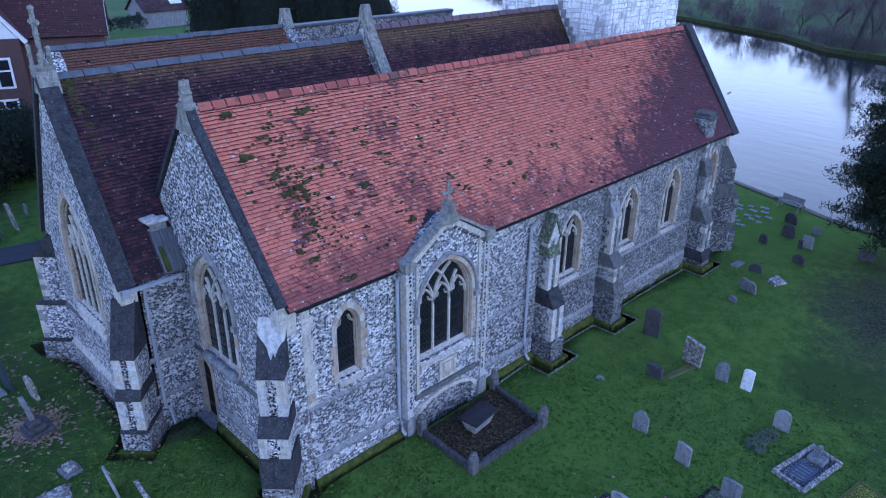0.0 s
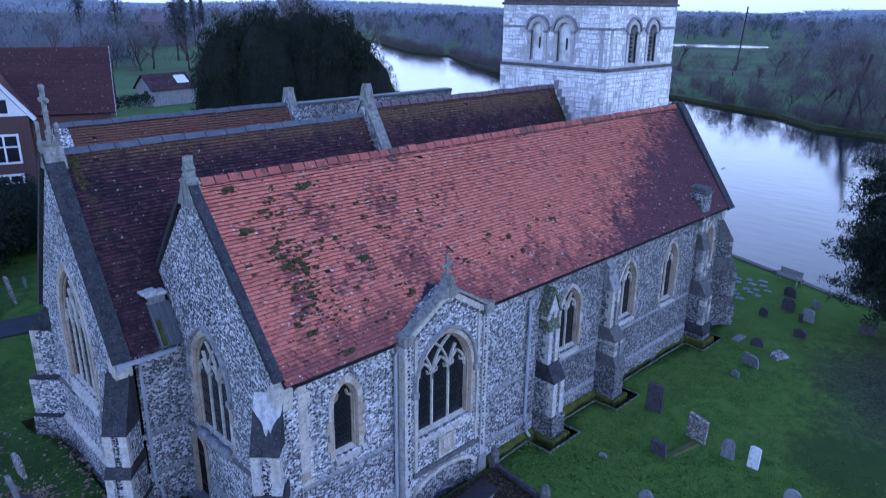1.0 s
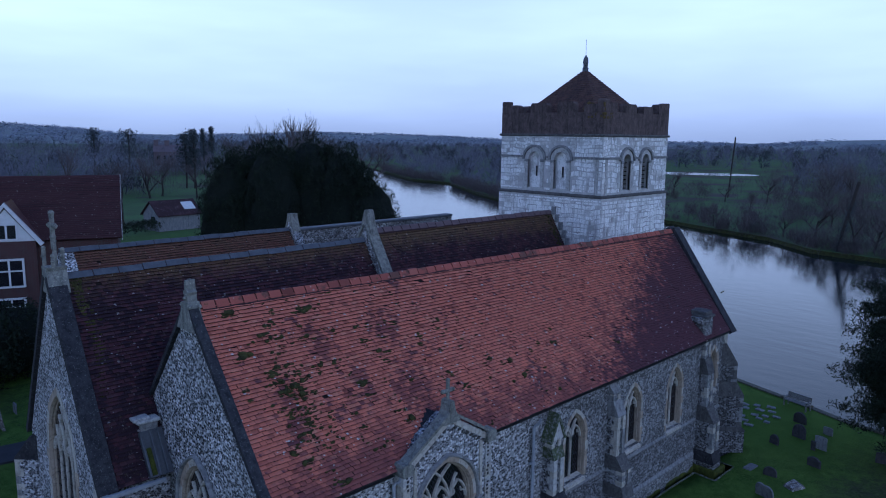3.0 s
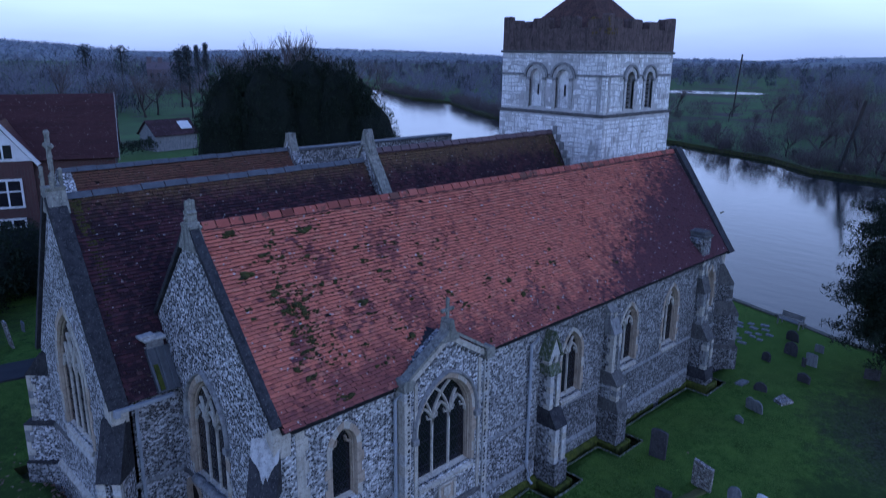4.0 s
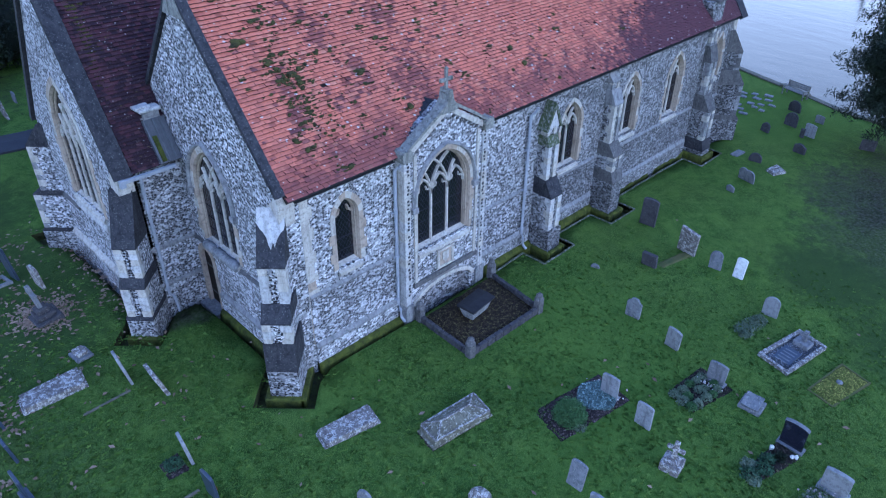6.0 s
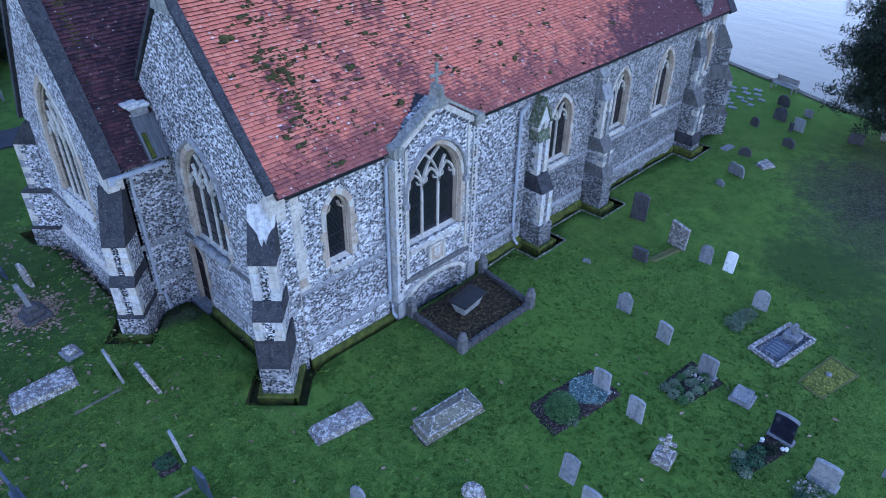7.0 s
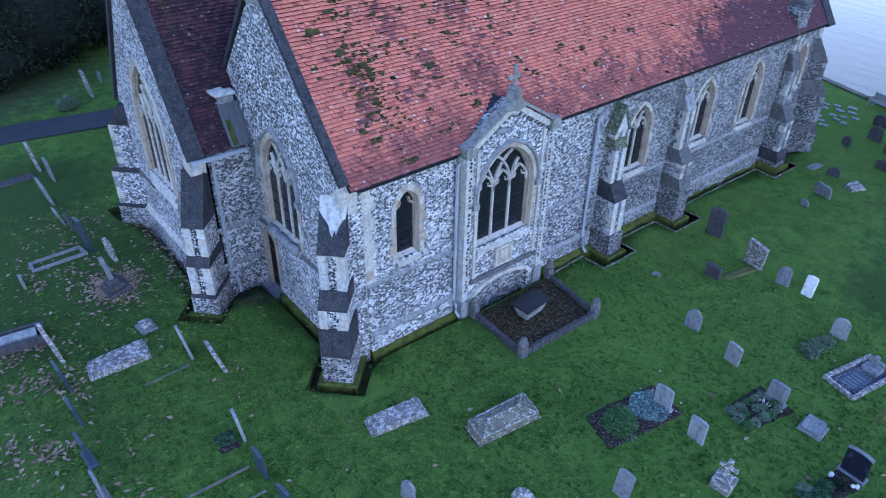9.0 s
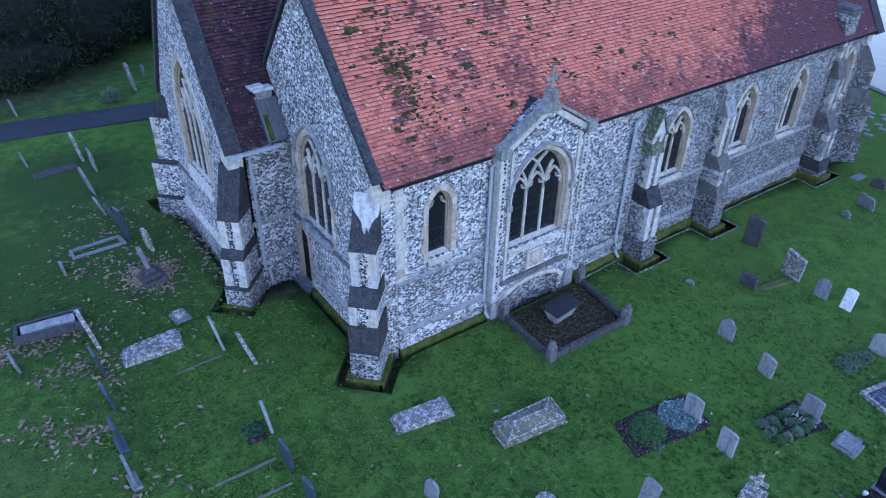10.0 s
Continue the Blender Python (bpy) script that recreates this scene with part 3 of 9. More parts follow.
def prism(bm, pts, w0, w1, m=None, slot=0):
    """A polygon in the local u, v plane, drawn out from w0 to w1."""
    m = m or Matrix()
    a = [bm.verts.new(m @ Vector((u, v, w0))) for u, v in pts]
    b = [bm.verts.new(m @ Vector((u, v, w1))) for u, v in pts]
    n = len(pts)
    fs = [bm.faces.new(a[::-1]), bm.faces.new(b)] + [bm.faces.new((a[i], a[(i + 1) % n], b[(i + 1) % n], b[i])) for i in range(n)]
    for f in fs:
        f.material_index = slot
    bmesh.ops.recalc_face_normals(bm, faces=fs)
    return fs


def lathe(bm, rings, sides=10, m=None):
    """Rings of (radius, height), closed at both ends."""
    m = m or Matrix()
    loops = [[bm.verts.new(m @ Vector((r * math.cos(2 * math.pi * k / sides), r * math.sin(2 * math.pi * k / sides), z))) for k in range(sides)] for r, z in rings]
    for lo, hi in zip(loops, loops[1:]):
        for k in range(sides):
            bm.faces.new((lo[k], lo[(k + 1) % sides], hi[(k + 1) % sides], hi[k]))
    bm.faces.new(loops[0][::-1])
    bm.faces.new(loops[-1])


def tube(bm, pts, r, sides=8):
    """A round pipe along points."""
    loops = []
    for i, p in enumerate(pts):
        d = (Vector(pts[min(i + 1, len(pts) - 1)]) - Vector(pts[max(i - 1, 0)])).normalized()
        side = d.orthogonal().normalized()
        up = d.cross(side)
        loops.append([bm.verts.new(Vector(p) + r * (side * math.cos(2 * math.pi * k / sides) + up * math.sin(2 * math.pi * k / sides))) for k in range(sides)])
    for lo, hi in zip(loops, loops[1:]):
        lo_v = lo[0].co
        shift = min(range(sides), key=lambda k: (hi[k].co - lo_v).length)
        hi[:] = hi[shift:] + hi[:shift]
        for k in range(sides):
            bm.faces.new((lo[k], lo[(k + 1) % sides], hi[(k + 1) % sides], hi[k]))
    bm.faces.new(loops[0][::-1])
    bm.faces.new(loops[-1])
    bmesh.ops.recalc_face_normals(bm, faces=bm.faces[:])


def axes_at(origin, out):
    """Local axes on a wall face: u to the right as seen from outside, v up, w outwards."""
    w = Vector((out[0], out[1], 0)).normalized()
    v = Vector((0, 0, 1))
    u = v.cross(w)
    return Matrix.Translation(origin) @ Matrix((u, v, w)).transposed().to_4x4()


def pierced(bm, outline, holes, w0, w1, m):
    """A wall with openings through it."""
    edges = []
    for loop in [outline, *holes]:
        vs = [bm.verts.new((u, v, w1)) for u, v in loop]
        edges += [bm.edges.new((vs[i], vs[(i + 1) % len(vs)])) for i in range(len(vs))]
    got = bmesh.ops.triangle_fill(bm, edges=edges, use_beauty=True, normal=(0, 0, 1))
    faces = [g for g in got["geom"] if isinstance(g, bmesh.types.BMFace)]
    out = bmesh.ops.extrude_face_region(bm, geom=faces)
    bmesh.ops.translate(bm, vec=(0, 0, w0 - w1), verts=[g for g in out["geom"] if isinstance(g, bmesh.types.BMVert)])
    bmesh.ops.recalc_face_normals(bm, faces=bm.faces[:])
    bmesh.ops.transform(bm, matrix=m, verts=bm.verts[:])


def arch(cu, a, sill, spring, apex, n=7, base=True):
    """The outline of a pointed opening, from the lower right corner anticlockwise."""
    rise = apex - spring
    rad = (a * a + rise * rise) / (2 * a)
    off, top = rad - a, math.atan2(rise, rad - a)
    right = [(cu - off + rad * math.cos(top * k / n), spring + rad * math.sin(top * k / n)) for k in range(n)]
    left = [(2 * cu - u, v) for u, v in reversed(right)]
    mid = right + [(cu, apex)] + left
    return [(cu + a, sill)] + mid + [(cu - a, sill)] if base else mid


def rib(bm, pts, width, w0, w1, m):
    """A stone rib of even width along a line in the wall's plane."""
    m = m or Matrix()
    rows = []
    for i, (u, v) in enumerate(pts):
        (ua, va), (ub, vb) = pts[max(i - 1, 0)], pts[min(i + 1, len(pts) - 1)]
        d = math.hypot(ub - ua, vb - va) or 1
        nu, nv = -(vb - va) / d * width / 2, (ub - ua) / d * width / 2
        chamfer = 0.55
        rows.append([bm.verts.new(m @ Vector(p)) for p in ((u + nu, v + nv, w0), (u + nu, v + nv, (w0 + w1) / 2), (u + nu * (1 - chamfer), v + nv * (1 - chamfer), w1), (u - nu * (1 - chamfer), v - nv * (1 - chamfer), w1), (u - nu, v - nv, (w0 + w1) / 2), (u - nu, v - nv, w0))])
    for a, b in zip(rows, rows[1:]):
        for k in range(5):
            bm.faces.new((a[k], a[k + 1], b[k + 1], b[k]))
    bm.faces.new(rows[0])
    bm.faces.new(rows[-1][::-1])
    bmesh.ops.recalc_face_normals(bm, faces=bm.faces[:])

# ================= ground and river =================
NEAR_BANK = [(14, -420), (29, -70), (32.6, -14), (34.1, -3.1), (35.5, 0.7), (36.6, 4.2), (42, 22), (50, 48), (62, 78), (84, 122), (128, 196), (240, 420)]
FAR_BANK = [(300, 420), (196, 232), (166, 178), (163, 156), (139, 121), (127, 100), (121, 70), (117, 50), (113, 41), (108, 29), (100, 20), (98, 8), (96, -20), (92, -90), (84, -420)]


def ground_z(x, y):
    flat = -0.012 * max(-25.0, min(x, 36.0))
    if -30 < x < 40 and -30 < y < 60:
        flat += 0.05 * noise.noise((x * 0.28, y * 0.28, 0.3)) + 0.018 * noise.noise((x * 1.3, y * 1.3, 2.1))
    return flat


def pit_corner(cx, cy, reach, half, back):
    """Three sides of the trench round a diagonal buttress that points south-east... seen from its own wall corner."""
    d, s = Vector((-1, -1)).normalized(), Vector((1, -1)).normalized()
    c = Vector((cx, cy))
    return [tuple(c + d * back - s * half), tuple(c + d * reach - s * half), tuple(c + d * reach + s * half), tuple(c + d * back + s * half)]


def build_ground():
    # the trench round the church, walked anticlockwise seen from above, starting at the chapel's south-east buttress
    se = pit_corner(-0.14, 0.20, 1.48, 0.88, 0.45)
    ch = pit_corner(-2.0, 5.5, 1.42, 0.76, 0.35)
    trench = [se[0], se[1], se[2], se[3], (0.8, -0.46), (3.95, -0.46), (3.95, -0.5), (8.0, -0.5), (9.95, -0.38), (9.95, -1.4), (11.75, -1.4), (11.75, -0.44), (14.25, -0.44), (14.25, -1.45), (15.95, -1.45), (15.95, -0.34),
              (21.95, -0.34), (21.95, -1.35), (23.9, -1.35), (23.9, -0.34), (26.3, -0.7), (26.6, 0.6), (29.2, 5.2), (29.2, 21.0), (0.0, 21.0), (0.0, 13.3), (-2.0, 13.3), (-3.1, 13.45), (-3.0, 12.4), (-2.35, 11.6), (-2.35, 6.6),
              ch[0], ch[1], ch[2], ch[3], (-1.35, 5.15), (-0.6, 5.15), (-0.46, 4.2), (-0.46, 1.0)]
    river = NEAR_BANK + FAR_BANK
    bm = bmesh.new()
    rim = []
    edges = []
    big = 3000
    for n, loop in enumerate(([(-big, -big), (big, -big), (big, big), (-big, big)], trench, river)):
        vs = [bm.verts.new((x, y, 0)) for x, y in loop]
        es = [bm.edges.new((vs[i], vs[(i + 1) % len(vs)])) for i in range(len(vs))]
        edges += es
    got = bmesh.ops.triangle_fill(bm, edges=edges, use_beauty=True, normal=(0, 0, 1))
    bmesh.ops.recalc_face_normals(bm, faces=bm.faces[:])
    for f in bm.faces:
        if f.normal.z < 0:
            f.normal_flip()
    cuts = [c * 1.5 for c in range(-16, 27)] + [-60, -120, 60, 90, 140, 220, 400, 800]
    for axis in (0, 1):
        for c in cuts:
            co, no = [0, 0, 0], [0, 0, 0]
            co[axis], no[axis] = c, 1
            bmesh.ops.bisect_plane(bm, geom=bm.verts[:] + bm.edges[:] + bm.faces[:], dist=1e-5, plane_co=co, plane_no=no)
    bmesh.ops.triangulate(bm, faces=bm.faces[:])
    for v in bm.verts:
        v.co.z = ground_z(v.co.x, v.co.y)
    # sides of the trench and of the river
    def inside(p, loop):
        hit = False
        for (xa, ya), (xb, yb) in zip(loop, loop[1:] + loop[:1]):
            if (ya > p[1]) != (yb > p[1]) and p[0] < (xb - xa) * (p[1] - ya) / (yb - ya) + xa:
                hit = not hit
        return hit
    border = [e for e in bm.edges if e.is_boundary and max(abs(v.co.x) + abs(v.co.y) for v in e.verts) < 2500]
    out = bmesh.ops.extrude_edge_only(bm, edges=border)
    low = [g for g in out["geom"] if isinstance(g, bmesh.types.BMVert)]
    walls = [g for g in out["geom"] if isinstance(g, bmesh.types.BMFace)]
    for v in low:
        local = -6 < v.co.x < 30.5 and -3 < v.co.y < 22
        v.co.z -= 0.34 if local else 2.4
    for f in walls:
        f.material_index = 1
    loops = [(v.co.x, v.co.y) for v in low]
    floor = [e for e in bm.edges if e.is_boundary and all(-6 < v.co.x < 30.5 and -3 < v.co.y < 22 for v in e.verts)]
    got = bmesh.ops.triangle_fill(bm, edges=floor, use_beauty=True, normal=(0, 0, 1))
    for g in got["geom"]:
        if isinstance(g, bmesh.types.BMFace):
            g.material_index = 1
            if g.normal.z < 0:
                g.normal_flip()
    for f in bm.faces:
        f.smooth = f.material_index == 0
    ob = put("ground", bm, ["grass", "pit"])
    tagged(ob, "mown damp churchyard lawn running to far winter meadows", "lawn", kind="structure")


build_ground()


def sheet(name, pts, z, mat, label, category):
    bm = bmesh.new()
    vs = [bm.verts.new((x, y, z)) for x, y in pts]
    es = [bm.edges.new((vs[i], vs[(i + 1) % len(vs)])) for i in range(len(vs))]
    bmesh.ops.triangle_fill(bm, edges=es, use_beauty=True, normal=(0, 0, 1))
    for f in bm.faces:
        if f.normal.z < 0:
            f.normal_flip()
    return tagged(put(name, bm, mat), label, category, kind="structure")


sheet("water", [(x - 3, y) for x, y in NEAR_BANK] + [(x + 4, y) for x, y in FAR_BANK], -1.05, "water", "calm grey river reflecting the pale evening sky", "river")
sheet("flood_water", [(300, 110), (312, 110), (316, 118), (309, 133), (302, 150), (288, 158), (278, 150), (283, 136), (290, 122)], -0.36, "water", "shallow flood water lying on a far meadow", "water")


def build_path():
    line = [(-40, 28.5), (-25, 26.5), (-14, 24.9), (-7.0, 23.5), (-3.9, 23.05), (0.0, 22.45), (6, 22.6), (16, 25.5)]
    bm = bmesh.new()
    rows = []
    for i, (x, y) in enumerate(line):
        xa, ya = line[max(i - 1, 0)]
        xb, yb = line[min(i + 1, len(line) - 1)]
        d = math.hypot(xb - xa, yb - ya)
        nx, ny = -(yb - ya) / d * 1.05, (xb - xa) / d * 1.05
        z = -0.012 * x + 0.10
        rows.append([bm.verts.new(p) for p in ((x - nx, y - ny, z - 0.2), (x - nx, y - ny, z), (x, y, z + 0.04), (x + nx, y + ny, z), (x + nx, y + ny, z - 0.2))])
    for a, b in zip(rows, rows[1:]):
        for k in range(4):
            bm.faces.new((a[k], b[k], b[k + 1], a[k + 1]))
    bmesh.ops.recalc_face_normals(bm, faces=bm.faces[:])
    tagged(put("footpath", bm, "tarmac"), "dark damp asphalt path across the churchyard lawn", "path", kind="structure")


build_path()


def build_river_wall():
    bm = bmesh.new()
    pts = [Vector((x, y, 0)) for x, y in NEAR_BANK[1:8]]
    for a, b in zip(pts, pts[1:]):
        n = max(1, int((b - a).length / 1.5))
        d = (b - a).normalized()
        s = Vector((-d.y, d.x, 0))
        for k in range(n):
            p, q = a.lerp(b, k / n), a.lerp(b, (k + 0.97) / n)
            lift = random.uniform(-0.02, 0.04)
            top = ground_z(p.x, p.y) + 0.07 + lift
            quad = [p - s * 0.28, q - s * 0.28, q + s * 0.12, p + s * 0.12]
            lo = [bm.verts.new((v.x, v.y, top - 1.3)) for v in quad]
            hi = [bm.verts.new((v.x, v.y, top)) for v in quad]
            bm.faces.new(hi)
            for i in range(4):
                bm.faces.new((lo[i], lo[(i + 1) % 4], hi[(i + 1) % 4], hi[i]))
    bmesh.ops.recalc_face_normals(bm, faces=bm.faces[:])
    tagged(put("river_wall", bm, "timber"), "low dark mossy edging along the river bank", "wall", kind="structure")


build_river_wall()


def build_edging():
    """Thin stone edging round the dry trench on the south side."""
    thing = tagged(new("trench_edging"), "thin pale stone edging along the dry trench", "edging", kind="structure")
    line = [(8.15, -0.52), (9.92, -0.41), (9.92, -1.43), (11.78, -1.43), (11.78, -0.47), (14.22, -0.47), (14.22, -1.48), (15.98, -1.48), (15.98, -0.37), (21.92, -0.37), (21.92, -1.38), (23.93, -1.38), (23.93, -0.4)]
    rng = random.Random(5)
    for (xa, ya), (xb, yb) in zip(line, line[1:]):
        d = math.hypot(xb - xa, yb - ya)
        n = max(1, round(d / 0.6))
        for k in range(n):
            p, q = k / n, (k + 0.985) / n
            x, y = xa + (xb - xa) * p, ya + (yb - ya) * p
            bm = bmesh.new()
            box(bm, (0, -0.035, -0.15), (d * (q - p), 0.03, 0.035 + rng.uniform(-0.012, 0.012)), pose(0, 0, 0, 0, 0, math.degrees(math.atan2(yb - ya, xb - xa))), 0.008)
            ob = part("edging_stone", bm, "mossy_stone", thing)
            ob.location = (x, y, ground_z(x, y))


build_edging()

# ================= the church =================
church = empty("church", "flint parish church with red and brown tiled roofs beside a river", "church")
SOUTH = axes_at((0, 0, 0), (0, -1))            # chapel's south face: u = x
EAST = axes_at((0, 0, 0), (-1, 0))             # chapel's east face: u = -y
CHANCEL_E = axes_at((-2.0, 0, 0), (-1, 0))     # chancel's east face
CHANCEL_S = axes_at((0, 5.5, 0), (0, -1))      # chancel's south face
TOWER_E = axes_at((22.3, 0, 0), (-1, 0))
TOWER_S = axes_at((0, 5.55, 0), (0, -1))
BAY = axes_at((0, -0.35, 0), (0, -1))


def window(name, m, cu, a, sill, spring, apex, lights, label, hood=False, surround=0.17, mould=0.7, deep=0.24):
    """A pointed stone window: moulded reveal, surround blocks, mullions, tracery, sill and leaded glass."""
    steps = ((0.0, 0.02), (0.05 * mould, -0.05), (0.05 * mould, -0.10), (0.10 * mould, -0.12), (0.10 * mould, -0.17), (0.13 * mould, -0.19), (0.13 * mould, -deep - 0.1))
    bm = bmesh.new()
    loops = []
    for inset, w in steps:
        f = 1 - inset / a
        loops.append([bm.verts.new(m @ Vector((cu + (u - cu) * f, v if i in (0, 16) else spring + (v - spring) * f, w))) for i, (u, v) in enumerate(arch(cu, a, sill, spring, apex))])
    for lo, hi in zip(loops, loops[1:]):
        for k in range(len(lo) - 1):
            bm.faces.new((lo[k], lo[k + 1], hi[k + 1], hi[k]))
    bmesh.ops.recalc_face_normals(bm, faces=bm.faces[:])
    win = part(name, bm, "frame", church, label)
    inner = a - 0.13 * mould
    k = inner / a
    top = spring + (apex - spring) * k
    bm = bmesh.new()
    prism(bm, arch(cu, inner + 0.02, sill - 0.02, spring, top + 0.02), -deep - 0.03, -deep, m)
    part("glass", bm, "glass", win, "dark leaded glass")
    # surround blocks: jambs of long and short stones, then the arch
    rng = random.Random(int(abs(cu) * 100) + lights)
    def block(poly, w1=0.022):
        b = bmesh.new()
        prism(b, poly, -0.12, w1 + rng.uniform(-0.006, 0.008), m)
        part("stone", b, "frame" if rng.random() < 0.6 else "stone", win)
    for side in (-1, 1):
        v, n = sill, 0
        while v < spring - 0.05:
            h = min(rng.uniform(0.26, 0.40), spring - v)
            if spring - v - h < 0.12:
                h = spring - v
            o = surround * (1.45 if n % 2 else 0.95)
            block([(cu + side * a, v + 0.006), (cu + side * (a + o), v + 0.006), (cu + side * (a + o), v + h - 0.006), (cu + side * a, v + h - 0.006)])
            v, n = v + h, n + 1
    inn, out = arch(cu, a, sill, spring, apex, 8, False), arch(cu, a + surround, sill, spring, apex + surround * 1.25, 8, False)
    for i in range(0, 16, 2):
        block([inn[i], inn[i + 1], inn[i + 2], out[i + 2], out[i + 1], out[i]])
    if hood:
        bm = bmesh.new()
        o = arch(cu, a + surround + 0.05, sill, spring, apex + surround * 1.25 + 0.06, 9, False)
        rib(bm, [(o[0][0], spring - 0.12)] + o + [(o[-1][0], spring - 0.12)], 0.11, -0.02, 0.12, m)
        for side in (0, -1):
            box(bm, (o[side][0] - 0.12, spring - 0.30, -0.02), (o[side][0] + 0.12, spring - 0.10, 0.15), m, 0.02)
        part("hood_mould", bm, "dull", win, "moulded stone hood with carved stops")
    # mullions and tracery
    step = 2 * inner / lights
    rise = top - spring
    rad = (inner * inner + rise * rise) / (2 * inner)
    def within(u, v):
        if v <= spring:
            return True
        x = abs(u - cu) + rad - inner
        return x * x + (v - spring) ** 2 <= rad * rad
    low = spring - 0.10 * (lights > 1)
    for i in range(1, lights):
        u = cu - inner + i * step
        bm = bmesh.new()
        rib(bm, [(u, sill - 0.02), (u, low + 0.02)], 0.095, -deep + 0.002, -deep + 0.075, m)
        part("mullion", bm, "stone", win, "pale limestone mullion")
    if lights > 1:
        bm = bmesh.new()
        for i in range(lights):
            c, b = cu - inner + (i + 0.5) * step, step / 2
            sub = arch(c, b, low, low, low + b * 1.75, 6, False)
            rib(bm, [p for p in sub if within(*p)], 0.082, -deep + 0.003, -deep + 0.085, m)
            for s in (-1, 1):
                cusp = [(c + s * b * 0.82, low + b * 0.55), (c + s * b * 0.45, low + b * 0.62), (c + s * b * 0.38, low + b * 0.95)]
                if all(within(*p) for p in cusp):
                    rib(bm, cusp, 0.05, -deep + 0.004, -deep + 0.065, m)
        big = arch(cu, inner, low, low, low + (top - spring) * 1.06, 10, False)
        for i in range(1, lights):
            for s in (-1, 1):
                # arcs that start from each mullion and run across to the main arch
                half = big[:11] if s > 0 else big[10:][::-1]
                shift = (cu - inner + i * step) - half[0][0]
                run = [(u + shift, v) for u, v in half]
                run = [p for p in run if within(*p)]
                if len(run) > 2:
                    rib(bm, run, 0.082, -deep + 0.003, -deep + 0.085, m)
        part("tracery", bm, "stone", win, "carved limestone tracery")
    else:
        bm = bmesh.new()
        for s in (-1, 1):
            rib(bm, [(cu + s * inner * 0.95, spring + 0.02), (cu + s * inner * 0.55, spring + 0.10), (cu + s * inner * 0.45, spring + rise * 0.5)], 0.07, -deep + 0.02, -deep + 0.13, m)
        part("tracery", bm, "frame", win)
    # saddle bars across the glass
    for n in range(1, int((spring - sill) / 0.42)):
        bm = bmesh.new()
        box(bm, (cu - inner, sill + n * 0.42 - 0.009, -deep + 0.004), (cu + inner, sill + n * 0.42 + 0.009, -deep + 0.018), m)
        part("saddle_bar", bm, "iron", win)
    # sloping sill
    bm = bmesh.new()
    wide = a + surround * 1.1
    prof = [(-deep - 0.05, sill + 0.10), (0.10, sill - 0.10), (0.10, sill - 0.20), (0.02, sill - 0.26), (-deep - 0.05, sill - 0.26)]
    side = m @ Matrix(((0, 0, 1, 0), (0, 1, 0, 0), (1, 0, 0, 0), (0, 0, 0, 1)))
    prism(bm, [(w, v) for w, v in prof], cu - a, cu + a, side)
    part("sill", bm, "stone", win, "sloping pale stone sill")
    return win


def buttress(m, half, stages, label, name="buttress", back=-0.25, checker=(), heads=(), dressed=("stone", "dull")):
    """A stepped buttress in its own axes: stages are (foot, top, reach, top of the weathering above, material)."""
    side = m @ Matrix(((0, 0, 1, 0), (0, 1, 0, 0), (1, 0, 0, 0), (0, 0, 0, 1)))
    bm = bmesh.new()
    first = stages[0]
    prism(bm, [(back, first[0]), (first[2], first[0]), (first[2], first[1]), (back, first[1])], -half, half, side)
    body = part(name, bm, first[4], church, label)
    for n, (z0, z1, reach, slope, mat) in enumerate(stages):
        nxt = stages[n + 1][2] if n + 1 < len(stages) else 0.0
        shrink = 0.035 * n
        h = half - shrink
        if n:
            bm = bmesh.new()
            prism(bm, [(back, z0), (reach - 0.05, z0), (reach - 0.05, z1), (back, z1)], -h + 0.02, h - 0.02, side)
            part("core", bm, mat, body)
            # dressed corner stones, long and short
            v, i = z0, 0
            rng = random.Random(int(half * 1000) + n)
            while v < z1 - 0.04:
                hh = min(rng.uniform(0.2, 0.3), z1 - v)
                for s in (-1, 1):
                    wide = min(h - 0.1, 0.33 if (i + (s > 0)) % 2 else 0.24)
                    deep = (0.16 if (i + (s > 0)) % 2 else 0.28)
                    bm = bmesh.new()
                    lo, hi = sorted((s * h, s * (h - wide)))
                    box(bm, (lo, v + 0.004, reach - deep), (hi, v + hh - 0.004, reach), m)
                    part("stone", bm, dressed[0] if rng.random() < 0.6 else dressed[1], body)
                v, i = v + hh, i + 1
            if n in checker:
                bm = bmesh.new()
                v = z0 + 0.08
                while v < z1 - 0.1:
                    for c in range(4):
                        if rng.random() < 0.58:
                            u = -0.19 + c * 0.095 + rng.uniform(-0.018, 0.018)
                            box(bm, (u, v, reach - 0.06), (u + rng.uniform(0.035, 0.075), v + rng.uniform(0.035, 0.065), reach - 0.04), m)
                    v += rng.uniform(0.07, 0.10)
                tagged(part("flint_inlay", bm, "black_stone", body, "squares of knapped black flint"), kind="stuff")
        if slope > z1:
            bm = bmesh.new()
            rows = max(1, int((slope - z1) / 0.28))
            for r in range(rows):
                t0, t1 = r / rows, (r + 1) / rows
                ra, rb = reach + 0.015 + (nxt - reach) * t0, reach + 0.015 + (nxt - reach) * t1
                za, zb = z1 + (slope - z1) * t0, z1 + (slope - z1) * t1
                prism(bm, [(back, za - 0.01), (ra, za - 0.01), (ra, za + 0.035), (rb, zb + 0.02), (back, zb + 0.02)], -h - 0.004, h + 0.004, side)
            part("weathering", bm, heads[n] if n < len(heads) else "weathering", body, "blackened sloping weathering stones" if n >= len(heads) or heads[n] == "weathering" else "")
    return body


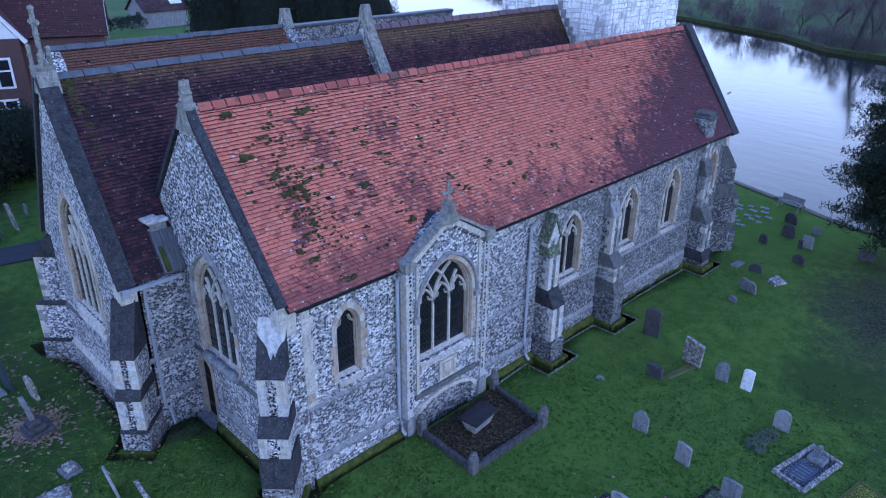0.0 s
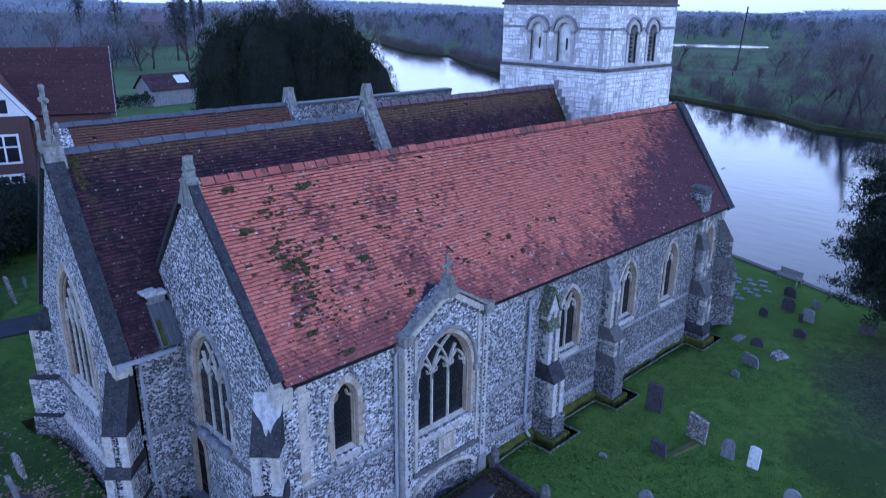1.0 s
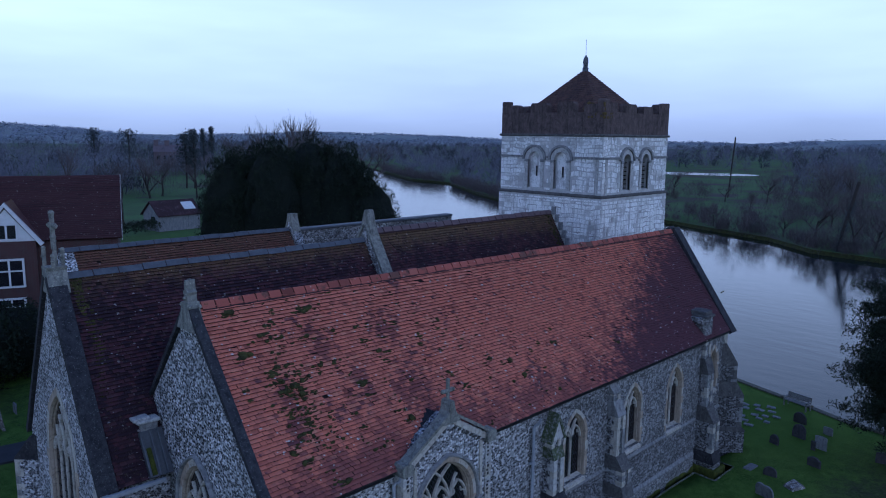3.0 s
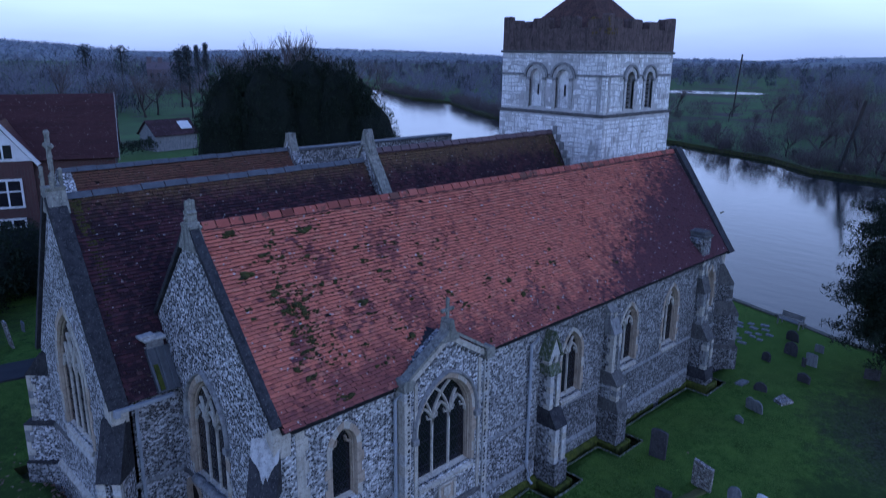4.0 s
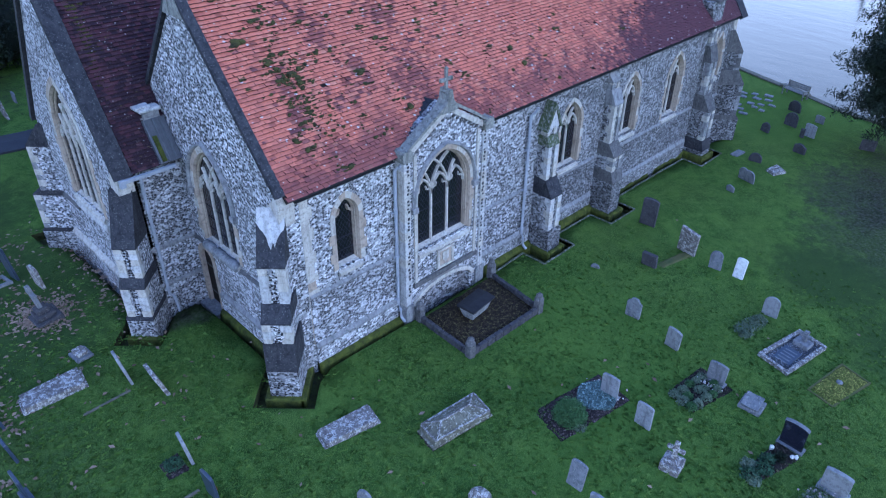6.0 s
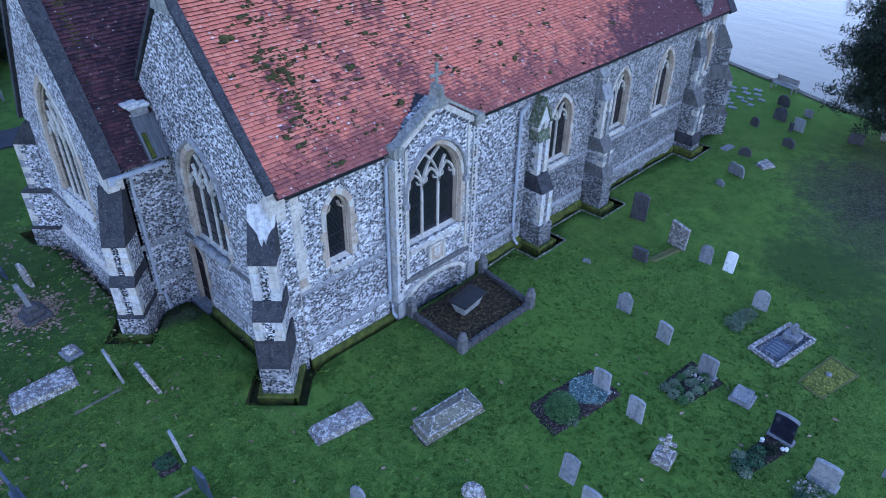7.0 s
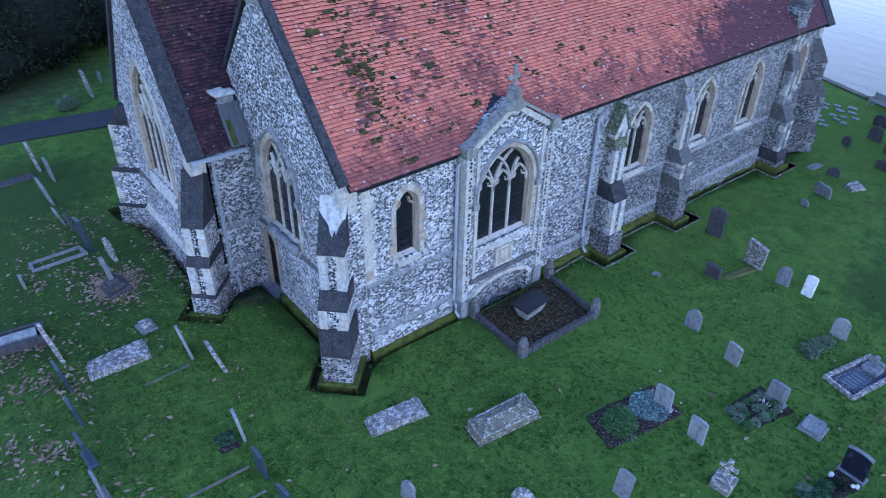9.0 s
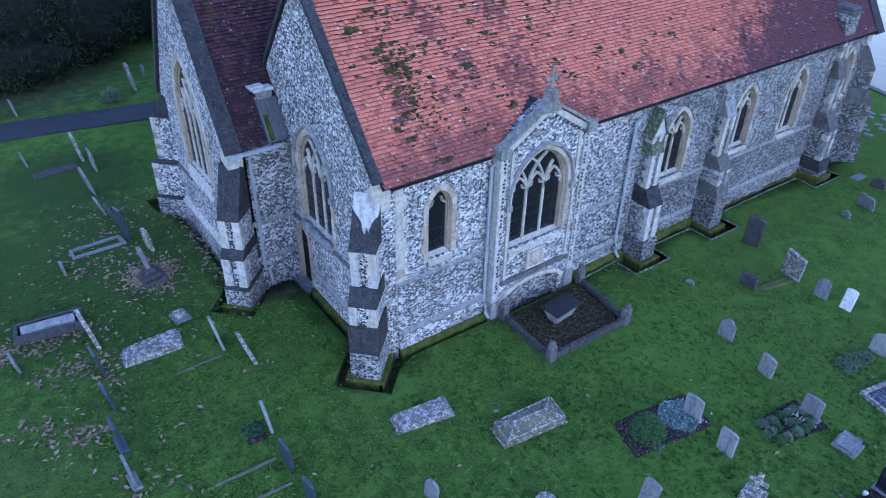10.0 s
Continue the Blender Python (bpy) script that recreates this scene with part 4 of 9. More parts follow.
def tile_field(name, corners, width, gauge, mat, label, single=None, seed=1, skip=None):
    """A roof slope laid with plain tiles. corners: eaves start, eaves end, ridge start, ridge end."""
    rng = np.random.default_rng(seed)
    a, b, c, d = (np.array(p, float) for p in corners)
    length, slope = np.linalg.norm(b - a), np.linalg.norm(c - a)
    nu, ns = int(length / width), int(slope / gauge)
    normal = np.cross(b - a, c - a)
    normal /= np.linalg.norm(normal)
    if normal[2] < 0:
        normal = -normal
    # the boarding under the tiles
    bm = bmesh.new()
    strips = 12
    rows = []
    for k in range(strips + 1):
        p, q = a + (b - a) * k / strips, c + (d - c) * k / strips
        rows.append([bm.verts.new(Vector(v - normal * e)) for v, e in ((p, 0.035), (q, 0.035), (q, 0.10), (p, 0.10))])
    for lo, hi in zip(rows, rows[1:]):
        for i in range(4):
            bm.faces.new((lo[i], hi[i], hi[(i + 1) % 4], lo[(i + 1) % 4]))
    bm.faces.new(rows[0])
    bm.faces.new(rows[-1][::-1])
    bmesh.ops.recalc_face_normals(bm, faces=bm.faces[:])
    roof = part(name, bm, "underlay", church, label)
    J, I = np.meshgrid(np.arange(ns), np.arange(nu), indexing="ij")
    J, I = J.ravel(), I.ravel()
    u0 = (I + 0.5 * (J % 2) - 0.25) / nu
    u0 = np.clip(u0, 0, 1 - 0.4 / nu)
    u1 = np.clip(u0 + (0.99 - 0.07 * (rng.random(len(I)) < 0.16)) / nu, 0, 1)
    s0, s1 = J / ns, np.minimum((J + 1.25) / ns, 1)
    def at(u, s):
        u, s = u[:, None], s[:, None]
        return (a + (b - a) * u) * (1 - s) + (c + (d - c) * u) * s
    lift = 0.070 + rng.normal(0, 0.006, len(I)) + 0.014 * (rng.random(len(I)) < 0.06)
    tilt = rng.normal(0, 0.003, len(I))
    slip = rng.normal(0, 0.035, len(I)) / ns - (rng.random(len(I)) < 0.012) * 0.35 / ns
    s0, s1 = np.maximum(s0 + slip, -0.2 / ns), s1 + slip
    n = normal
    quad = [at(u0, s0) + n * (lift + tilt)[:, None], at(u1, s0) + n * (lift - tilt)[:, None], at(u1, s1) - n * 0.004, at(u0, s1) - n * 0.004]
    under = [q - n * e for q, e in zip(quad, (0.042, 0.042, 0.014, 0.014))]
    verts = np.stack(quad + under, 1)
    keep = np.ones(len(I), bool)
    gone = rng.random(len(I)) < 0.0015
    keep &= ~gone
    if skip is not None:
        keep &= ~skip(verts.mean(1))
    alone = np.zeros(len(I), bool)
    if single is not None:
        alone = keep & single(verts.mean(1))
        pick = np.flatnonzero(alone)[:300]
        alone[:] = False
        alone[pick] = True
    # front and side faces get the dark edge material and line every course
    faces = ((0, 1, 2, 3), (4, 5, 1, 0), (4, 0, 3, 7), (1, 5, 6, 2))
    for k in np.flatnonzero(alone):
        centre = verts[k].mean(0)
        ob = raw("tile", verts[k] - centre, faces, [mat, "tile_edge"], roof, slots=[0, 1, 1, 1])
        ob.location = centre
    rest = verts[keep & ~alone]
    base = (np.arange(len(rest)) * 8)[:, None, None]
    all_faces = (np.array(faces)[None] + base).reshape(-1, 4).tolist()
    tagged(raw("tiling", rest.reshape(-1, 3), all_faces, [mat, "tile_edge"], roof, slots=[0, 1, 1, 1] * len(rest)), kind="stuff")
    return roof


def ridge_line(roof, a, b, piece, mat, kind="round", name="ridge_tile", size=0.15):
    """Ridge tiles or lead rolls laid end to end from a to b."""
    a, b = Vector(a), Vector(b)
    n = int((b - a).length / piece)
    d = (b - a).normalized()
    side = Vector((-d.y, d.x, 0)).normalized()
    rng = random.Random(n)
    bm = bmesh.new()
    bed = size * (1.32 if kind == "round" else 1.3)
    rows = [[bm.verts.new(e + side * u + Vector((0, 0, v))) for u, v in ((-bed, -bed * 1.02), (0, bed * 0.12), (bed, -bed * 1.02), (0, -bed * 0.8))] for e in (a, b)]
    for i in range(4):
        bm.faces.new((rows[0][i], rows[1][i], rows[1][(i + 1) % 4], rows[0][(i + 1) % 4]))
    bmesh.ops.recalc_face_normals(bm, faces=bm.faces[:])
    part("ridge_bedding", bm, "tile_edge", roof, "dark mortar bed under the ridge")
    for k in range(n):
        p, q = a.lerp(b, k / n), a.lerp(b, (k + (0.90 if kind == "round" else 0.96)) / n)
        bm = bmesh.new()
        rows = []
        fat = size * rng.uniform(0.96, 1.04)
        prof = [(-fat * 1.15, -fat * 1.0), (-fat * 0.5, fat * 0.02), (-fat * 0.16, fat * 0.36), (fat * 0.16, fat * 0.36), (fat * 0.5, fat * 0.02), (fat * 1.15, -fat * 1.0)] if kind == "round" else [(-fat * 1.5, -fat * 1.25), (-fat * 0.25, fat * 0.15), (fat * 0.25, fat * 0.15), (fat * 1.5, -fat * 1.25)]
        drop = rng.uniform(-0.010, 0.016)
        for t, grow in ((p, 1.0), (q, 1.0)):
            rows.append([bm.verts.new(t - p + side * u * grow + Vector((0, 0, v * grow + drop))) for u, v in prof])
        for i in range(len(prof) - 1):
            bm.faces.new((rows[0][i], rows[1][i], rows[1][i + 1], rows[0][i + 1]))
        bm.faces.new(rows[0][::-1])
        bm.faces.new(rows[1])
        bmesh.ops.recalc_face_normals(bm, faces=bm.faces[:])
        ob = part(name, bm, mat, roof)
        ob.location = p
    return n


def coping(m, slope, w0, w1, thick, piece, mat, rise=0.0):
    """Coping stones up a gable: slope is (u, v) foot and head, across the wall from w0 to w1."""
    (ua, va), (ub, vb) = slope
    n = max(2, round(math.hypot(ub - ua, vb - va) / piece))
    d = math.hypot(ub - ua, vb - va)
    nu, nv = -(vb - va) / d, (ub - ua) / d
    if nv < 0:
        nu, nv = -nu, -nv
    rng = random.Random(n)
    for k in range(n):
        t0, t1 = k / n, (k + 0.996) / n
        p = [(ua + (ub - ua) * t, va + (vb - va) * t) for t in (t0, t1)]
        th = thick + rng.uniform(-0.01, 0.012)
        bm = bmesh.new()
        prism(bm, [p[0], p[1], (p[1][0] + nu * th, p[1][1] + nv * th), (p[0][0] + nu * th, p[0][1] + nv * th)], w0, w1, m)
        part("coping_stone", bm, mat, church)


def pilaster_stones(m, u0, u1, v0, v1, w, mat="stone", seed=3):
    """Long and short corner stones, each a block."""
    rng = random.Random(seed)
    v, n = v0, 0
    while v < v1 - 0.05:
        h = min(rng.uniform(0.24, 0.4), v1 - v)
        bm = bmesh.new()
        extra = 0.10 if n % 2 else 0.0
        box(bm, (u0, v + 0.005, -0.1), (u1 + (extra if u1 > u0 else -extra), v + h - 0.005, w + rng.uniform(-0.004, 0.006)), m)
        part("quoin_stone", bm, mat if rng.random() < 0.7 else "frame", church)
        v, n = v + h, n + 1


def build_chapel():
    south = axes_at((0, 0, 0), (0, -1))
    s_windows = [(2.12, 0.42, 2.98, 4.62, 5.22, 1), (12.7, 0.63, 2.5, 4.1, 5.1, 2), (16.72, 0.63, 2.55, 4.15, 5.13, 2), (20.25, 0.63, 2.35, 4.15, 5.16, 2), (23.95, 0.42, 3.2, 4.45, 5.2, 1)]
    bm = bmesh.new()
    holes = [arch(cu, a + 0.004, s, sp, ap) for cu, a, s, sp, ap, _ in s_windows] + [[(4.2, 2.2), (7.05, 2.2), (7.05, 5.7), (4.2, 5.7)]]
    pierced(bm, [(0.6, -0.6), (24.85, -0.9), (24.85, 5.82), (0.6, 5.82)], holes, -0.6, 0.0, south)
    part("south_wall", bm, "flint", church, "knapped flint wall in lime mortar")
    for n, (cu, a, s, sp, ap, li) in enumerate(s_windows):
        window("window", south, cu, a, s, sp, ap, li, "pointed stone window with leaded glass" if li == 1 else "two-light pointed stone window with leaded glass", surround=0.17 if li == 1 else 0.13, mould=0.6 if li == 1 else 0.45)
    # east gable
    bm = bmesh.new()
    e_win = (-3.68, 1.02, 2.62, 4.55, 6.02)
    door = arch(-4.92, 0.36, -0.2, 1.75, 2.1)
    pierced(bm, [(-7.3, -0.6), (0.0, -0.6), (0.0, 6.02), (-3.72, 10.42), (-7.3, 6.2)], [arch(e_win[0], e_win[1] + 0.004, *e_win[2:]), door], -0.6, 0.0, EAST)
    part("east_gable_wall", bm, "flint", church, "flint gable wall of the south chapel")
    window("east_window", EAST, *e_win, 3, "tall three-light traceried window under a hood", True, deep=0.17)
    # the small door under the string course
    bm = bmesh.new()
    prism(bm, arch(-4.92, 0.40, -0.22, 1.75, 2.12), -0.15, -0.09, EAST)
    leaf = part("door", bm, "door", church, "small closed dark oak door in a stone frame")
    for z in (0.25, 1.35):
        bm = bmesh.new()
        box(bm, (-5.24, z, -0.092), (-4.72, z + 0.06, -0.075), EAST)
        part("strap_hinge", bm, "iron", leaf)
    for s in (-1, 1):
        v = -0.22
        for k in range(6):
            bm = bmesh.new()
            lo, hi = sorted((-4.92 + s * 0.345, -4.92 + s * (0.36 + (0.20 if k % 2 else 0.15))))
            box(bm, (lo, v + 0.003, -0.25), (hi, v + 0.327, 0.03), EAST)
            part("jamb_stone", bm, "frame", leaf)
            v += 0.33
    inn, out = arch(-4.92, 0.345, 0, 1.75, 2.085, 4, False), arch(-4.92, 0.54, 0, 1.75, 2.3, 4, False)
    for i in range(0, 8, 2):
        bm = bmesh.new()
        prism(bm, [inn[i], inn[i + 1], inn[i + 2], out[i + 2], out[i + 1], out[i]], -0.25, 0.03, EAST)
        part("arch_stone", bm, "frame", leaf)
    bm = bmesh.new()
    box(bm, (-5.45, -0.6, -0.3), (-4.35, -0.16, 0.35), EAST, 0.02)
    part("door_step", bm, "dull", church, "worn stone door step")
    # plinths and string courses
    side_e = EAST @ Matrix(((0, 0, 1, 0), (0, 1, 0, 0), (1, 0, 0, 0), (0, 0, 0, 1)))
    side_s = south @ Matrix(((0, 0, 1, 0), (0, 1, 0, 0), (1, 0, 0, 0), (0, 0, 0, 1)))
    def band(u0, u1, prof, side, mat, name):
        n = max(1, round((u1 - u0) / 0.85))
        for k in range(n):
            bm = bmesh.new()
            prism(bm, prof, u0 + (u1 - u0) * k / n + 0.003, u0 + (u1 - u0) * (k + 1) / n - 0.003, side)
            part(name, bm, mat, church)
    def foot(u0, u1, z, side):
        low = 1.0 if u0 < 12 else 0.45
        bm = bmesh.new()
        prism(bm, [(-0.1, -0.6), (0.10, -0.6), (0.10, z - 0.12), (-0.1, z - 0.12)], u0, u1, side)
        part("plinth", bm, "flint", church)
        band(u0, u1, [(-0.05, z - 0.12), (0.115, z - 0.12), (0.115, z - 0.06), (0.012, z + 0.06), (-0.05, z + 0.06)], side, "dull", "plinth_stone")
        bm = bmesh.new()
        n = max(4, int((u1 - u0) / 0.09))
        rows = []
        for k in range(n + 1):
            u = u0 + (u1 - u0) * k / n
            swell = 1 + 0.30 * noise.noise((u * 2.1, z, 1.0)) + 0.18 * noise.noise((u * 7.0, z, 2.0))
            rows.append([bm.verts.new(side @ Vector((w * low * (swell if 0.1 < w else 1), v - (0.3 * (1 - low) if v > -0.3 else 0) + (0.05 * (swell - 1) if v > -0.3 else 0), u))) for w, v in ((0.0, -0.6), (0.27, -0.6), (0.285, -0.3), (0.27, -0.12), (0.22, 0.0), (0.14, 0.05), (0.0, 0.06))])
        for lo, hi in zip(rows, rows[1:]):
            for i in range(6):
                bm.faces.new((lo[i], lo[i + 1], hi[i + 1], hi[i]))
        bm.faces.new(rows[0])
        bm.faces.new(rows[-1][::-1])
        bmesh.ops.recalc_face_normals(bm, faces=bm.faces[:])
        part("footing", bm, "moss", church, "footing ledge covered in green moss", True)
    def lower(u0, u1, zf, zs, side):
        # thin proud facing added to carry the darker flint between plinth and string course
        bm = bmesh.new()
        prism(bm, [(-0.05, zf + 0.05), (0.022, zf + 0.05), (0.022, zs - 0.08), (-0.05, zs - 0.08)], u0, u1, side)
        part("lower_walling", bm, "flint_low", church, "dark knapped flint walling below the string course")
    string = lambda z: [(-0.05, z - 0.09), (0.03, z - 0.09), (0.075, z - 0.03), (0.075, z), (0.005, z + 0.07), (-0.05, z + 0.07)]
    for u0, u1, zf, zs in ((0.62, 3.95, 0.72, 2.5), (7.62, 10.55, 0.62, 2.42), (11.5, 14.6, 0.55, 2.2), (15.6, 22.35, 0.5, 2.12), (23.5, 25.4, 0.45, 2.1)):
        foot(u0, u1, zf, side_s)
        lower(u0, u1, zf, zs, side_s)
        band(u0, u1, string(zs), side_s, "dull", "string_stone")
    foot(-4.3, -0.72, 0.72, side_e)
    lower(-4.3, -0.62, 0.72, 2.42, side_e)
    band(-5.5, -0.6, string(2.42), side_e, "string", "string_stone")
    # weathered sill rolls below the east window
    for k in range(3):
        bm = bmesh.new()
        u = -3.68 - 0.66 + k * 0.66
        lathe(bm, [(0.05, -0.34), (0.15, -0.28), (0.175, 0), (0.15, 0.28), (0.05, 0.34)], 10, EAST @ pose(u, 2.5, 0.06, 0, 90, 0))
        part("sill_roll", bm, "dull", church, "rounded weathered sill stone", True)
    # corner stones
    pilaster_stones(south, 0.60, 0.88, 0.75, 5.78, 0.012, "stone", 5)
    pilaster_stones(south, 25.38, 25.12, 0.4, 5.7, 0.012, "stone", 6)
    pilaster_stones(EAST, -0.60, -0.84, 2.6, 5.0, 0.012, "stone", 7)
    # white kneeler over the corner buttress
    bm = bmesh.new()
    prism(bm, [(-0.66, 5.25), (-0.50, 5.0), (-0.36, 4.62), (-0.22, 4.98), (0.0, 5.12), (0.05, 5.93), (-0.05, 6.05), (-0.66, 5.42)], -0.46, 0.04, EAST)
    part("kneeler", bm, "stone", church, "lime-streaked pale kneeler stone")
    coping(EAST, ((0.06, 6.04), (-3.69, 10.48)), -0.17, 0.10, 0.12, 1.15, "weathering")
    coping(EAST, ((-7.0, 6.55), (-3.75, 10.48)), -0.17, 0.10, 0.12, 1.15, "weathering")
    # apex block and broken finial
    bm = bmesh.new()
    cu = -3.70
    prism(bm, [(cu - 0.50, 9.86), (cu + 0.50, 9.86), (cu + 0.22, 10.36), (cu + 0.16, 10.62), (cu - 0.16, 10.62), (cu - 0.22, 10.36)], -0.22, 0.13, EAST)
    prism(bm, [(cu - 0.13, 10.60), (cu + 0.13, 10.60), (cu + 0.10, 10.80), (cu + 0.14, 10.88), (cu + 0.06, 10.94), (cu + 0.04, 11.20), (cu - 0.04, 11.20), (cu - 0.06, 10.94), (cu - 0.14, 10.88), (cu - 0.10, 10.80)], -0.18, 0.08, EAST)
    for du, dv, w in ((-0.25, 10.52, 0.08), (0.25, 10.52, 0.08), (-0.25, 10.50, -0.18), (0.25, 10.50, -0.18), (0.0, 10.72, 0.10), (0.0, 11.18, -0.05)):
        bmesh.ops.create_icosphere(bm, subdivisions=1, radius=0.065, matrix=EAST @ pose(cu + du, dv, w))
    part("gable_finial", bm, "finial", church, "worn lichened apex stone of the gable")
    # west gable
    west = axes_at((25.4, 0, 0), (1, 0))
    bm = bmesh.new()
    pierced(bm, [(0.0, -0.9), (7.3, -0.9), (7.3, 6.2), (3.1, 10.5), (0.0, 6.0)], [], -0.55, 0.0, west)
    part("west_gable_wall", bm, "flint", church)
    coping(west, ((-0.25, 5.75), (3.08, 10.52)), -0.42, 0.12, 0.16, 1.2, "weathering")
    coping(west, ((7.3, 6.2), (3.12, 10.52)), -0.42, 0.12, 0.16, 1.2, "weathering")
    # roof
    roof = tile_field("chapel_roof", [(0.14, -0.25, 5.93), (25.0, -0.25, 5.93), (0.14, 3.74, 10.44), (25.0, 3.1, 10.42)], 0.168, 0.115, "red", "steep roof of worn red clay tiles with moss", lambda p: (p[:, 0] < 3.3) & (p[:, 2] < 7.6), 11)
    tile_field("chapel_north_roof", [(25.0, 7.4, 6.2), (0.5, 7.4, 6.2), (25.0, 3.1, 10.42), (0.5, 3.74, 10.44)], 0.34, 0.24, "brown", "north slope of the chapel roof", None, 12)
    ridge_line(roof, (0.34, 3.74, 10.50), (25.0, 3.1, 10.48), 0.40, "ridge_red", "round", "ridge_tile", 0.135)
    # eaves board and gutter
    bm = bmesh.new()
    for u0, u1 in ((0.4, 3.75), (7.75, 25.2)):
        box(bm, (u0, 5.79, 0.0), (u1, 5.85, 0.16), south)
        prism(bm, [(0.18, 5.84), (0.20, 5.815), (0.24, 5.81), (0.275, 5.84), (0.285, 5.88), (0.27, 5.88), (0.24, 5.83), (0.205, 5.835), (0.19, 5.88), (0.18, 5.88)], u0, u1, side_s)
    part("gutter", bm, "iron", church, "black iron gutter under the eaves")
    for x, top in ((3.86, 5.72), (10.08, 5.6)):
        bm = bmesh.new()
        tube(bm, [(x + 0.15, -0.28, top + 0.05), (x + 0.1, -0.24, top - 0.1), (x, -0.11, top - 0.25), (x, -0.11, 0.6), (x, -0.22, 0.4), (x, -0.24, 0.12), (x + 0.03, -0.38, -0.02)], 0.055)
        for z in (0.75, 2.4, 4.0):
            tube(bm, [(x, -0.11, z), (x, -0.11, z + 0.1)], 0.075)
            box(bm, (x - 0.12, -0.09, z + 0.02), (x + 0.12, 0.02, z + 0.07))
        part("downpipe", bm, "pipe", church, "pale painted iron rainwater pipe")
    # buttresses
    corner = axes_at((-0.11, 0.26, 0), (-1, -1))
    buttress(corner, 0.44, [(-0.6, 0.95, 1.05, 1.9, "flint_dark"), (1.85, 2.6, 0.98, 3.05, "flint"), (3.0, 4.25, 0.66, 5.35, "flint")], "diagonal corner buttress of flint and pale stone with black weatherings", checker=(1, 2), dressed=("lime", "stone"))
    down = Vector((0, -1.10, 0.66)).normalized()          # along the topmost weathering, in the buttress's axes
    proud = Vector((0, 0.66, 1.10)).normalized()
    lie = corner @ Matrix.Translation((0, 5.37, 0.02)) @ Matrix((Vector((1, 0, 0)), down, proud)).transposed().to_4x4()
    bm = bmesh.new()
    prism(bm, [(-0.36, -0.30), (0.37, -0.30), (0.37, 0.18), (0.34, 0.30), (0.27, 0.36), (0.19, 0.50), (0.12, 0.72), (0.07, 0.60), (0.02, 0.80), (-0.04, 0.68), (-0.10, 0.48), (-0.18, 0.36), (-0.27, 0.26), (-0.36, 0.12)], -0.10, 0.045, lie)
    part("lime_run", bm, "lime", church, "white lime streaked over the blackened weathering")
    for k, s in enumerate((-1, 1)):
        bm = bmesh.new()
        box(bm, (-0.6 if s < 0 else 0.42, -0.6, -0.3), (-0.42 if s < 0 else 0.6, -0.02, 1.2), corner, 0.03)
        part("footing", bm, "moss", church)
    bm = bmesh.new()
    box(bm, (-0.56, -0.6, 1.0), (0.56, -0.03, 1.2), corner, 0.03)
    part("footing", bm, "moss", church)
    for x, half, reach in ((11.05, 0.37, 1.0), (15.1, 0.36, 1.0), (22.9, 0.38, 1.02)):
        foot = axes_at((x, 0, 0), (0, -1))
        for lo, hi in (((-half - 0.17, -0.1), (-half, reach + 0.15)), ((half, -0.1), (half + 0.17, reach + 0.15)), ((-half, reach - 0.03), (half, reach + 0.15))):
            bm = bmesh.new()
            box(bm, (lo[0], -0.6, lo[1]), (hi[0], -0.10, hi[1]), foot, 0.04)
            part("footing", bm, "moss", church)
    a = axes_at((11.05, 0, 0), (0, -1))
    buttress(a, 0.37, [(-0.8, 0.72, 0.95, 0.72, "flint_dark"), (0.72, 2.1, 0.86, 2.72, "flint"), (2.7, 4.05, 0.50, 4.4, "flint"), (4.35, 4.75, 0.36, 4.75, "flint")], "stepped flint buttress with a mossy gabled head", checker=(1,), dressed=("lime", "stone"), heads=("string", "weathering", "mossy_stone", "dull"))
    bm = bmesh.new()
    prism(bm, [(-0.36, 4.7), (0.36, 4.7), (0.36, 4.8), (0.0, 5.55), (-0.36, 4.8)], -0.2, 0.40, a)
    part("gablet", bm, "lime", church, "pale gabled buttress head")
    bm = bmesh.new()
    prism(bm, [(-0.45, 4.66), (-0.36, 4.66), (0.02, 5.52), (0.0, 5.66)], -0.2, 0.46, a)
    prism(bm, [(0.45, 4.66), (0.36, 4.66), (-0.02, 5.52), (0.0, 5.66)], -0.2, 0.46, a)
    part("gablet_roof", bm, "mossy_stone", church, "moss-covered stone gablet slopes")
    b = axes_at((15.1, 0, 0), (0, -1))
    buttress(b, 0.36, [(-0.8, 1.25, 0.95, 1.7, "flint_dark"), (1.65, 2.35, 0.80, 2.85, "flint"), (2.8, 4.45, 0.48, 5.0, "flint"), (4.95, 5.3, 0.22, 5.6, "flint")], "stepped flint buttress with grey sloping head", checker=(), heads=("string", "string", "dull", "dull"))
    c = axes_at((22.9, 0, 0), (0, -1))
    buttress(c, 0.38, [(-0.9, 0.1, 0.98, 0.6, "flint_dark"), (0.55, 2.05, 0.85, 2.75, "flint"), (2.7, 4.3, 0.42, 5.0, "flint"), (4.9, 5.9, 0.2, 5.9, "flint")], "tall stepped flint buttress rising through the eaves", dressed=("dull", "stone"), heads=("weathering", "string", "string", "string"))
    bm = bmesh.new()
    box(bm, (-0.36, 5.6, -0.75), (0.36, 6.9, 0.16), c, 0.02)
    prism(bm, [(-0.36, 6.1), (-0.62, 6.75), (-0.62, 6.95), (-0.36, 6.95)], -0.7, 0.1, c)
    part("stub", bm, "flint", church, "flint stub of the buttress above the eaves")
    bm = bmesh.new()
    box(bm, (-0.40, 6.9, -0.72), (0.40, 7.05, 0.22), c, 0.03)
    box(bm, (-0.33, 7.05, -0.62), (0.33, 7.22, 0.12), c, 0.03)
